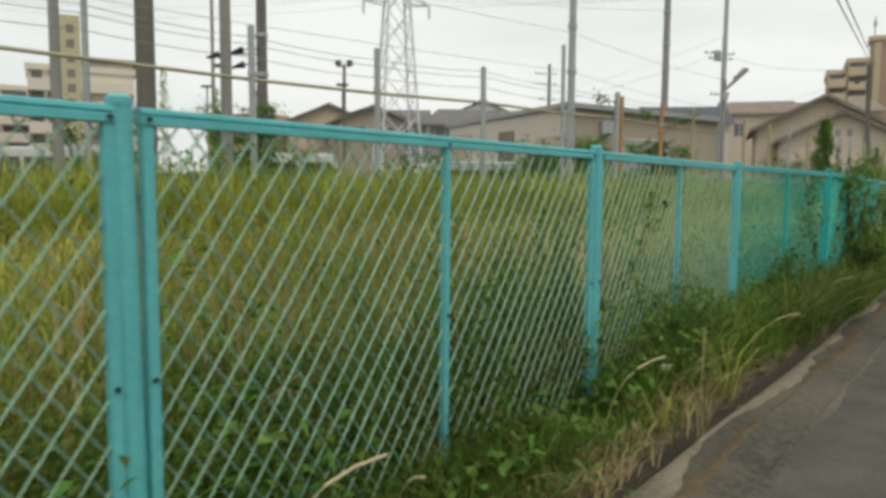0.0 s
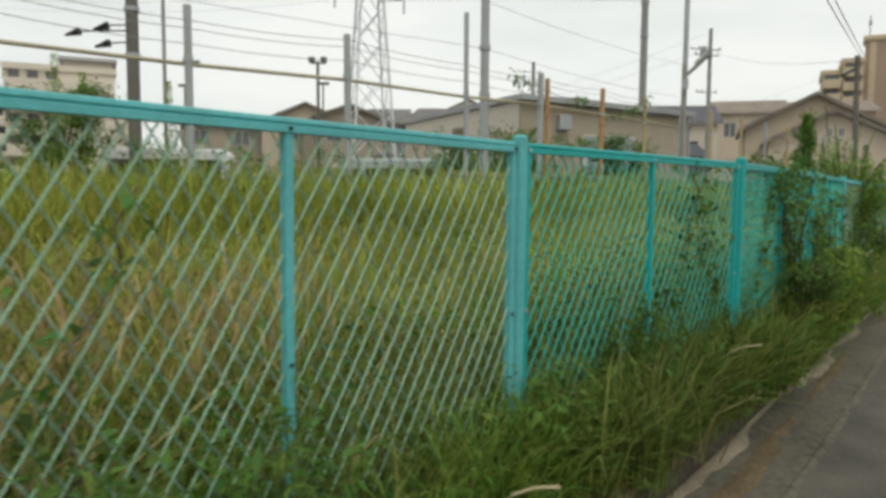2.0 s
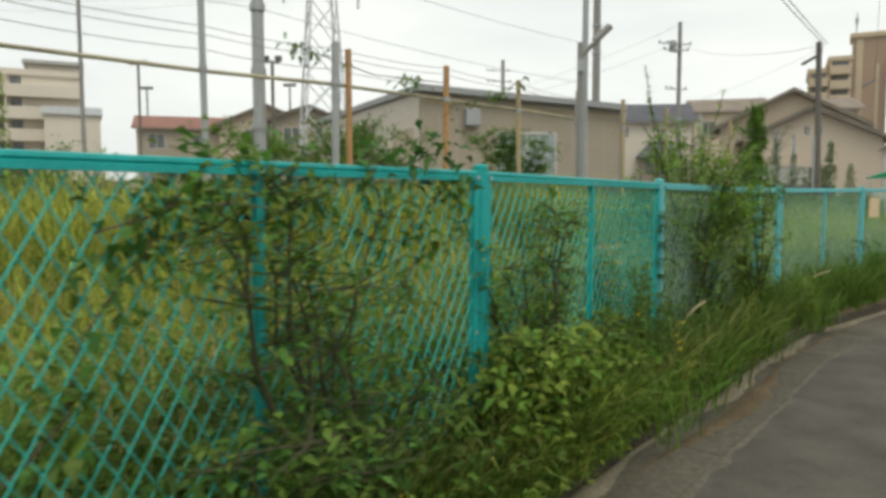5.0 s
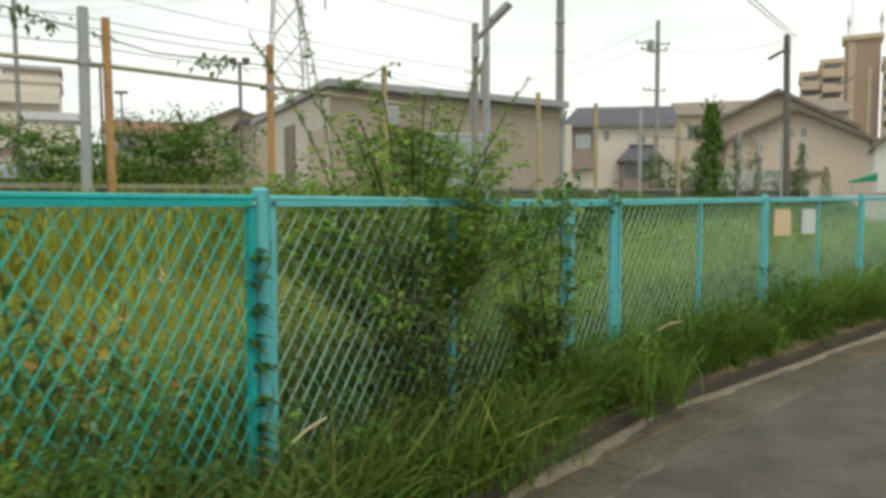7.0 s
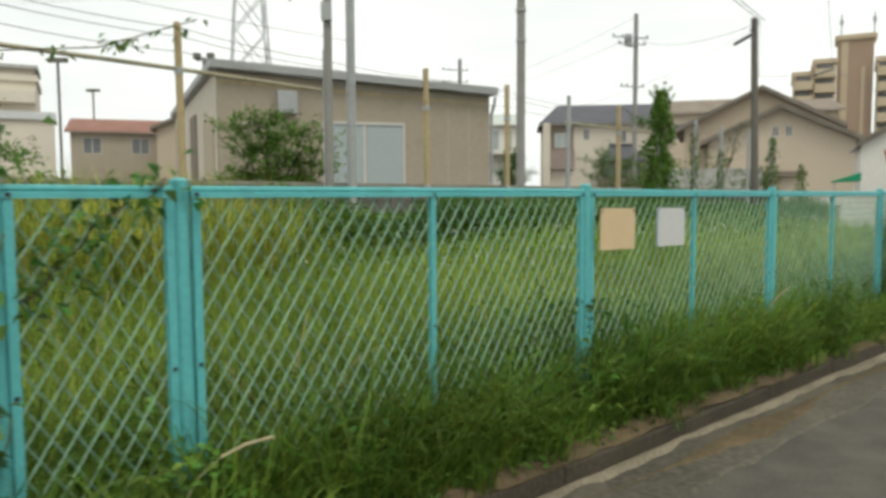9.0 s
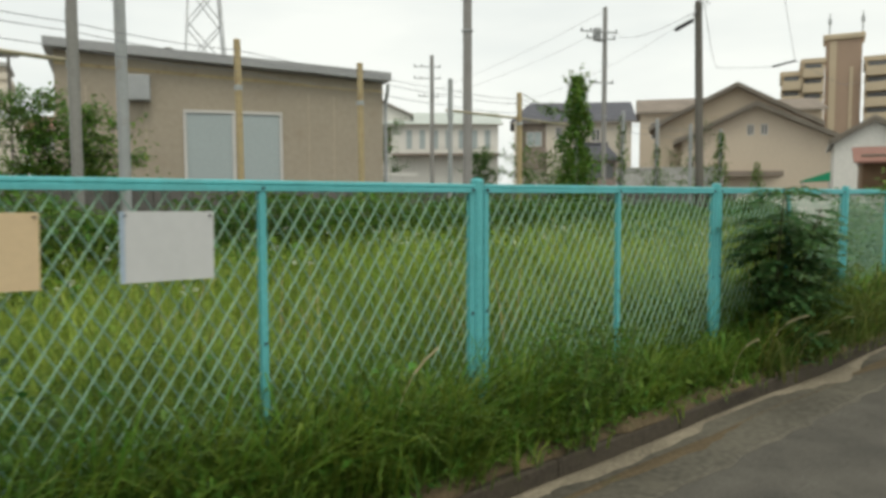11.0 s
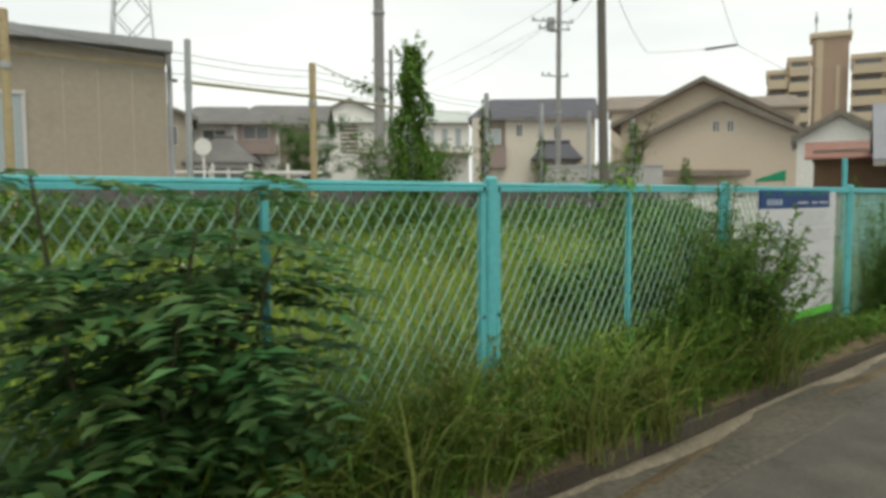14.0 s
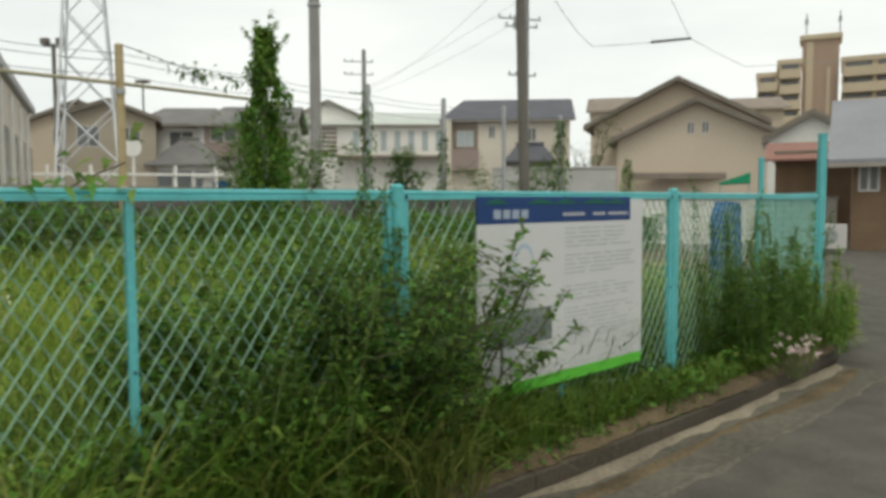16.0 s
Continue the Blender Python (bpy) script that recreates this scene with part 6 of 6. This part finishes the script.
# white flower heads in the field
xy = near_line(420, LINE[5:], 1.5, 5.0, rng)
pts = np.repeat(with_z(xy, 0.0), 7, axis=0) + rng.normal(0, 0.012, (420 * 7, 3))
pts[:, 2] += np.repeat(rng.uniform(0.62, 0.85, 420), 7)
v, t = leaves(pts, rng.uniform(0.012, 0.022, len(pts)), rng.uniform(0.01, 0.018, len(pts)), rng, 0.1, 0.7)
tagged(raw_mesh("white_flowers", v, t, M_WHITEFL), "small white flower heads scattered in the field", "flowers", kind="stuff")


def bloom(name, x, y, z, n, mat, label, spread, size, seed):
    g = np.random.default_rng(seed)
    t = empty(name, pose(x, y, 0.085), label, "flowers")
    stems = bmesh.new()
    pts = []
    for k in range(n):
        a, r = g.uniform(0, 6.28), spread * g.uniform(0.1, 1) ** 0.6
        p = Vector((r * math.cos(a), r * math.sin(a), z * g.uniform(0.6, 1.1)))
        rod(stems, (p.x * 0.3, p.y * 0.3, 0), p, 0.0025, 0.0015, n=4, caps=False)
        pts += [tuple(p)] * 9
    part("stem", stems, M_STEM, t)
    pts = np.array(pts) + g.normal(0, size * 0.25, (len(pts), 3))
    v, tr = leaves(pts, g.uniform(0.7, 1.2, len(pts)) * size, g.uniform(0.6, 1.0, len(pts)) * size, g, 0.1, 0.6)
    tagged(raw_mesh("bloom", v, tr, mat, t), kind="stuff")


bloom("pink_flowers", 17.62, 19.85, 0.22, 22, M_PINK, "pale pink flowers beside the kerb", 0.16, 0.022, 31)
bloom("white_flower", 1.78, 3.52, 0.30, 1, M_PINK, "single pale flower beside the fence", 0.02, 0.025, 32)
bloom("yellow_flowers", 4.75, 7.35, 0.42, 7, M_YELLOW, "small yellow flowers by the fence", 0.35, 0.013, 33)
bloom("yellow_flowers", 5.9, 9.0, 0.5, 7, M_YELLOW, "small yellow flowers by the fence", 0.25, 0.012, 34)
bloom("white_flower", 16.4, 19.15, 0.14, 2, M_WHITEFL, "small white flowers at the kerb", 0.12, 0.02, 35)

# larger shrubs at the fence
shrub("shrub", 6.66, 10.44, 0.08, 1.1, 0.6, 12, 0.04, 1500, M_PLUME, "dense green shrub growing through the fence", 41, flat=0.5, low=0.05, yaw=50)
plume_shrub("bushy_shrub", 6.70, 10.62, 0.32, 1.38, 0.8, 60, 0.036, M_PLUME, "fresh green small-leaved shrub fanning out above the fence", 42, flat=0.5, lowest=0.42)
shrub("creeper_shrub", 4.72, 7.36, 0.08, 1.1, 0.55, 16, 0.045, 3000, M_LEAF, "leafy climbing weed clinging to the fence", 43, flat=0.5, yaw=50)
shrub("creeper_shrub", 5.35, 8.3, 0.08, 1.0, 0.5, 16, 0.04, 3000, M_LEAFLIGHT, "leafy climbing weed clinging to the fence", 44, flat=0.5, yaw=55)
shrub("creeper_shrub", 7.35, 11.0, 0.08, 1.15, 0.35, 9, 0.045, 1700, M_PLUME, "leafy climbing weed clinging to the fence", 45, flat=0.5, yaw=50)
fern_shrub("fern_leaved_shrub", 12.87, 16.04, 0.08, 1.12, 0.62, 260, 0.105, M_FERN, "dark green fern-leaved shrub standing before the fence", 46)
shrub("shrub", 15.33, 18.2, 0.08, 0.82, 0.52, 26, 0.034, 10000, M_LEAF, "dense dark shrub before the notice board", 47, flat=0.6, yaw=42)
shrub("shrub", 15.55, 18.42, 0.08, 1.0, 0.42, 4, 0.055, 300, M_LEAF, "arching leafy branch reaching over the notice", 48, flat=0.4, yaw=42, lean=(0.25, 0), twigs=3)
upright_weed("tall_weed", 17.3, 19.92, 1.15, 0.20, 22, 190, M_LEAF, "tall feathery weed at the lot's corner", 49)
upright_weed("tall_weed", 17.65, 20.22, 0.95, 0.26, 30, 170, M_LEAF, "tall feathery weed at the lot's corner", 50)
upright_weed("tall_weed", 18.05, 20.65, 0.75, 0.32, 36, 140, M_LEAFLIGHT, "light feathery weed at the lot's corner", 51)
upright_weed("tall_weed", 18.45, 21.05, 0.55, 0.28, 26, 120, M_FIELDGREEN, "yellowing feathery weed at the lot's corner", 53)
upright_weed("verge_weed", 14.35, 17.28, 0.42, 0.3, 20, 80, M_FIELDGREEN, "light green upright weed before the fence", 52, flat=0.5, yaw=42)
upright_weed("verge_weed", 14.95, 17.85, 0.85, 0.34, 26, 130, M_LEAF, "upright green weed before the fence", 54, flat=0.5, yaw=42)
upright_weed("verge_weed", 15.05, 18.35, 1.1, 0.4, 34, 130, M_LEAF, "tall green weed behind the fence", 55, flat=0.5, yaw=42)
upright_weed("verge_weed", 11.2, 14.45, 0.5, 0.4, 26, 90, M_LEAF, "low green weed before the fence", 56, flat=0.4, yaw=42)
upright_weed("verge_weed", 2.0, 4.05, 0.55, 0.35, 26, 90, M_LEAF, "leafy green weed before the fence", 57, flat=0.4, yaw=50)
upright_weed("verge_weed", 3.3, 5.6, 0.6, 0.4, 30, 90, M_LEAF, "leafy green weed before the fence", 58, flat=0.4, yaw=50)
upright_weed("verge_weed", 6.0, 9.2, 0.75, 0.4, 30, 110, M_LEAF, "leafy green weed before the fence", 59, flat=0.4, yaw=55)
upright_weed("verge_weed", 0.75, 2.95, 0.75, 0.42, 30, 120, M_LEAFMID, "leafy green weed behind the fence", 260, flat=0.5, yaw=50)
upright_weed("verge_weed", 1.25, 3.7, 0.85, 0.3, 24, 120, M_LEAFMID, "leafy green weed behind the fence", 261, flat=0.5, yaw=50)
upright_weed("verge_weed", 13.75, 16.75, 0.55, 0.4, 30, 90, M_OLIVE, "olive-brown upright weed before the fence", 262, flat=0.5, yaw=42)
upright_weed("verge_weed", 1.1, 3.6, 0.9, 0.45, 26, 110, M_LEAF, "leafy weed behind the fence", 60, flat=0.5, yaw=50)
shrub("back_shrub", 13.1, 25.0, 0.08, 1.45, 0.6, 14, 0.06, 3400, M_LEAFLIGHT, "light green shrub at the foot of an ivy pole", 76)

# thin shoots standing up out of the shrub in the fence
for k, (dx, dy, bx, by, top) in enumerate(((-0.28, -0.22, -0.16, -0.12, 1.28), (-0.2, -0.3, -0.32, -0.4, 1.05), (0.05, 0.05, 0.28, 0.3, 1.22), (0.12, 0.1, 0.42, 0.36, 1.1), (0.0, 0.0, 0.1, 0.06, 0.95), (-0.1, -0.1, -0.3, -0.1, 0.9))):
    line = [(dx + bx * u**1.6, dy + by * u**1.6, top * (1.12 * u - 0.12 * u**3)) for u in (0, 0.2, 0.4, 0.6, 0.8, 1.0)]
    leafy_shoot(6.72, 10.62, 0.7, line, 0.034, 60, M_PLUME, "thin leafy shoot rising over the fence", 400 + k)

# weeds behind the fence whose upper leaves have turned orange, and two dark stalks beside them
for k, (dx, dy, top) in enumerate(((0.10, 0.14, 0.84), (0.04, 0.08, 0.80), (-0.01, 0.03, 0.76), (-0.06, -0.05, 0.69), (0.07, 0.02, 0.73), (-0.10, -0.10, 0.60), (0.22, 0.30, 0.58))):
    line = [(dx * (0.5 + 0.5 * u) + 0.05 * u**2, dy * (0.5 + 0.5 * u) + 0.07 * u**2, top * u) for u in (0, 0.25, 0.5, 0.75, 1.0)]
    leafy_shoot(5.78, 9.33, 0.08, line, 0.062, 15, M_REDDENING, "weed stalk with yellow and orange leaves behind the fence", 460 + k, 0.68, "reddening weeds")
for k, (dx, dy, top) in enumerate(((0.0, 0.0, 1.12), (0.05, 0.06, 0.86))):
    line = [(dx, dy, 0.0), (dx + 0.01, dy, top * 0.5), (dx - 0.02, dy - 0.02, top)]
    leafy_shoot(5.76, 9.27, 0.08, line, 0.06, 34, M_LEAFDARK, "dark upright weed stalk behind the fence", 470 + k, 0.35, "dark weed stalks")

# leafy sprays reaching over the edge of the notice board
for k, (ux, uz, bow) in enumerate(((0.48, 0.72, 0.10), (0.62, 0.55, 0.14), (0.38, 0.86, 0.08), (0.7, 0.38, 0.12), (0.52, 0.30, 0.1), (0.3, 0.6, 0.06))):
    line = [(0.745 * ux * u + 0.667 * bow * math.sin(2.2 * u), 0.667 * ux * u - 0.745 * bow * math.sin(2.2 * u), uz * (1.35 * u - 0.35 * u**2.5)) for u in (0, 0.2, 0.4, 0.6, 0.8, 1.0)]
    leafy_shoot(15.50, 18.36, 0.22, line, 0.05, 42, M_LEAFMID, "arching leafy spray reaching over the notice board", 420 + k)

# shrubs along the back wall and by the clubhouse
shrub("back_shrub", 6.18, 19.9, 0.08, 2.25, 0.85, 30, 0.075, 15000, M_LEAFMID, "round dark shrub beside the clubhouse", 61)
shrub("back_shrub", 3.3, 16.2, 0.08, 1.95, 1.35, 34, 0.08, 19000, M_LEAFMID, "broad dark shrub behind the pole line", 62)
shrub("back_shrub", 2.85, 15.4, 0.08, 1.8, 1.0, 32, 0.08, 14000, M_LEAFLIGHT, "broad green shrub behind the pole line", 63)
shrub("back_shrub", 13.0, 27.0, 0.0, 2.2, 1.3, 16, 0.08, 6000, M_LEAF, "green shrub behind the back wall", 65)
shrub("back_shrub", 17.0, 31.2, 0.0, 2.0, 1.2, 16, 0.08, 5000, M_LEAF, "green shrub behind the back wall", 66)
shrub("far_tree", 5.8, 59.0, -0.06, 6.0, 2.3, 18, 0.2, 9000, M_LEAFDARK, "dark green garden tree among the houses", 67)
shrub("far_tree", 13.4, 63.0, -0.06, 4.6, 1.5, 14, 0.2, 5000, M_LEAFDARK, "dark green garden tree among the houses", 68)
shrub("far_tree", 21.5, 44.0, -0.06, 4.4, 1.4, 9, 0.12, 700, M_LEAFDARK, "thin-leaved garden tree beyond the wall", 69)
for x, y, h, s in ((-4.2, 10.5, 2.1, 71), (-2.6, 11.9, 2.2, 72), (-1.6, 12.8, 1.6, 73), (0.3, 14.2, 1.55, 75), (-6.0, 9.0, 2.0, 74)):
    shrub("back_shrub", x, y, 0.08, h, 0.75, 18, 0.07, 8000, M_LEAFLIGHT, "loose green shrub rising at the back of the lot", s)


def ivy_column(x, y, h, r, n, seed, label, mat=None):
    """Creeper grown thickly round a pole, ragged at the top."""
    g = np.random.default_rng(seed)
    t = empty("ivy", pose(x, y, 0.08), label, "ivy")
    vine = bmesh.new()
    for k in range(4):
        last = None
        for j in range(14):
            q = k * 1.6 + j * 0.7
            p = Vector((0.055 * math.cos(q), 0.055 * math.sin(q), h * 0.92 * j / 13))
            if last:
                rod(vine, last, p, 0.007, 0.006, n=4, caps=False)
            last = p
    part("vine", vine, M_BARK, t)
    z = g.uniform(0, 1, n) ** 1.2
    a = g.uniform(0, 2 * np.pi, n)
    bulge = np.array([0.8 + 0.85 * noise.noise(Vector((math.cos(q) * 1.3, math.sin(q) * 1.3, u * h * 2.2 + seed))) for q, u in zip(a, z)])
    rad = r * bulge * (1.15 - 0.15 * z - 0.85 * np.clip((z - 0.6) / 0.4, 0, 1) ** 1.3) * g.uniform(0.45, 1.15, n) + 0.035
    pts = np.stack([np.cos(a) * rad, np.sin(a) * rad, z * h], 1)
    v, tr = leaves(pts, g.uniform(0.6, 1.2, n) * 0.075, g.uniform(0.5, 0.8, n) * 0.075, g, 0.6, 0.3)
    raw_mesh("foliage", v, tr, mat or M_LEAF, t)


ivy_column(13.25, 25.24, 3.35, 0.31, 6500, 81, "dark creeper grown thickly round an old pole", M_LEAFMID)
for k, (dx, dy, hh) in enumerate(((0.05, 0.02, 0.62), (-0.08, 0.03, 0.5), (0.12, -0.05, 0.42), (-0.16, 0.0, 0.36), (0.2, 0.04, 0.3))):
    line = [(dx * 0.4 + dx * 1.2 * u, dy * (0.4 + u), hh * u) for u in (0, 0.25, 0.5, 0.75, 1.0)]
    leafy_shoot(13.25, 25.24, 3.05, line, 0.075, 34, M_YOUNG, "pale young creeper shoot topping an old pole", 440 + k)
ivy_column(14.45, 26.64, 2.75, 0.10, 420, 82, "thin creeper grown round an old pole")
ivy_column(15.63, 28.1, 2.3, 0.09, 380, 83, "thin creeper grown round an old pole")
ivy_column(18.1, 30.7, 2.75, 0.2, 900, 84, "creeper grown round an old pole")
ivy_column(20.18, 33.2, 2.1, 0.18, 600, 85, "creeper grown round an old stump")
for x, y, h, sd in ((-7.17, 20.19, 4.2, 86), (-4.35, 15.96, 3.1, 87), (-5.16, 22.03, 3.8, 88)):
    ivy_column(x, y, h, 0.13, 700, sd, "slender yellow-green creeper grown up a stake", M_FIELDGREEN)
for k, (a, b, n) in enumerate((((3.3, 13.35, 2.75), (4.96, 15.26, 2.6), 90), ((4.96, 15.26, 2.3), (6.2, 16.8, 2.9), 70), ((12.0, 23.73, 2.9), (13.25, 25.24, 2.75), 90))):
    g = np.random.default_rng(90 + k)
    u = g.uniform(0, 1, n)[:, None]
    u = np.clip(g.uniform(0, 1, 7)[g.integers(0, 7, n)][:, None] + g.normal(0, 0.035, (n, 1)), 0, 1)
    p = np.array(a) * (1 - u) + np.array(b) * u + g.normal(0, 0.05, (n, 3))
    p[:, 2] -= 0.5 * (u * (1 - u))[:, 0]
    t = empty("vine", pose(0, 0, 0), "thin leafy vine trailing along the net wires", "vine")
    part("stem", rod(bmesh.new(), a, tuple((np.array(a) + np.array(b)) / 2 - np.array([0, 0, 0.12])), 0.006, n=4), M_BARK, t)
    part("stem", rod(bmesh.new(), tuple((np.array(a) + np.array(b)) / 2 - np.array([0, 0, 0.12])), b, 0.006, n=4), M_BARK, t)
    v, tr = leaves(p, g.uniform(0.06, 0.11, n), g.uniform(0.035, 0.06, n), g, 0.4, 0.4)
    raw_mesh("foliage", v, tr, M_LEAF, t)


def post_creeper(p, heading, n, seed, label):
    """Short leafy shoots poking out round a post at even heights."""
    g = np.random.default_rng(seed)
    t = empty("post_creeper", pose(p.x, p.y, 0), label, "creeper")
    part("stem", tube(bmesh.new(), [(0.035 * math.cos(k), 0.035 * math.sin(k), 0.1 + k * 0.075) for k in range(14)], 0.0025, 5), M_STEM, t)
    pieces = []
    for k in range(n):
        z = 0.22 + 0.9 * k / n + g.uniform(-0.02, 0.02)
        base = np.tile([[-0.02, -0.04, z]], (7, 1)) + g.normal(0, 0.008, (7, 3))
        pieces.append(leaves(base, g.uniform(0.05, 0.085, 7), g.uniform(0.018, 0.03, 7), g, 0.25, 0.55, heading + g.normal(0, 0.5, 7), 0.2))
    v, tr = join_arrays(pieces)
    raw_mesh("foliage", v, tr, M_LEAFDARK, t)


post_creeper(POSTS[6], radians(-25), 10, 201, "dark creeper shoots clinging to a fence post")
post_creeper(POSTS[7], radians(-25), 9, 202, "dark creeper shoots clinging to a fence post")

# bent dry seed stalks standing out of the verge
def seed_stalk(x, y, h, bend, heading, label="bent straw-coloured grass seed stalk"):
    t = empty("seed_stalk", pose(x, y, 0.08, 0, 0, heading), label, "grass stalk", "seed stalks")
    pts = [(bend * h * u**2.2, 0, h * (u - 0.55 * bend * u**3)) for u in (0, 0.2, 0.4, 0.6, 0.75, 0.88, 1.0)]
    part("stem", tube(bmesh.new(), pts[:5], 0.0017, 5), M_STALK, t)
    bm = tube(bmesh.new(), pts[4:], 0.0044, 6)
    part("seed_head", bm, M_STALK, t)


for k, (s_at, off, h, bd, hd) in enumerate(((1.2, 0.2, 0.5, 0.35, -40), (2.6, 0.12, 0.55, 0.5, 30), (3.9, 0.2, 0.6, 0.5, 20), (4.4, 0.25, 0.42, 0.45, -60), (5.6, 0.2, 0.5, 0.5, 10), (7.2, 0.1, 0.5, 0.5, -30), (9.0, 0.12, 0.55, 0.5, -50), (12.2, 0.22, 0.45, 0.5, -60), (13.6, 0.2, 0.6, 0.4, 20), (16.1, 0.15, 0.6, 0.5, 0), (19.6, 0.2, 0.65, 0.3, -20), (21.8, 0.05, 0.4, 0.4, -60), (22.3, 0.1, 0.5, 0.45, -40), (22.6, 0.03, 0.35, 0.5, -50), (23.0, 0.06, 0.42, 0.5, -60))):
    q, _ = along(KERB[1:], s_at)
    a = along(KERB[1:], s_at)[1]
    seed_stalk(q.x - math.sin(a) * off, q.y + math.cos(a) * off, h, bd, hd)


def fence_creeper(i, u0, u1, z0, z1, n, seed, mat):
    """A leafy runner twined through one bay of the fence."""
    g = np.random.default_rng(seed)
    a, b = POSTS[i], POSTS[i + 1]
    t = empty("fence_creeper", pose(0, 0, 0), "leafy creeper runner twined through the fence mesh", "creeper")
    d = (b - a)
    out = Vector((d.y, -d.x, 0)).normalized()
    pts = []
    for k in range(12):
        u = u0 + (u1 - u0) * k / 11 + g.normal(0, 0.012)
        p = a + d * u
        pts.append((p.x + out.x * 0.02 * math.sin(k * 2.0), p.y + out.y * 0.02 * math.sin(k * 2.0), z0 + (z1 - z0) * k / 11 + g.normal(0, 0.012)))
    part("stem", tube(bmesh.new(), pts, 0.003, 5), M_BARK, t)
    pick = g.integers(0, 12, n)
    base = np.array(pts)[pick] + g.normal(0, 0.045, (n, 3))
    v, tr = leaves(base, g.uniform(0.03, 0.07, n), g.uniform(0.02, 0.04, n), g, 0.4, 0.4)
    raw_mesh("foliage", v, tr, mat, t)


for k, (i, u0, u1, z0, z1, n, mat) in enumerate(((3, 0.45, 0.80, 0.25, 1.24, 130, M_LEAFDARK), (3, 0.95, 0.70, 0.3, 1.2, 160, M_LEAF), (4, 0.1, 0.45, 0.4, 1.28, 200, M_LEAF), (4, 0.3, 0.9, 1.1, 1.3, 170, M_LEAFDARK), (4, 0.6, 0.9, 0.3, 1.25, 200, M_LEAF),
                                                    (5, 0.05, 0.3, 0.3, 1.1, 110, M_LEAF), (7, 0.1, 0.9, 0.9, 1.22, 160, M_LEAFDARK), (6, 0.7, 1.0, 1.0, 1.25, 160, M_LEAFDARK), (6, 0.75, 0.95, 0.3, 1.2, 200, M_LEAF), (2, 0.2, 0.3, 0.3, 1.1, 60, M_LEAFDARK), (12, 0.3, 0.5, 1.1, 1.26, 50, M_LEAFLIGHT))):
    fence_creeper(i, u0, u1, z0, z1, n, 300 + k, mat)
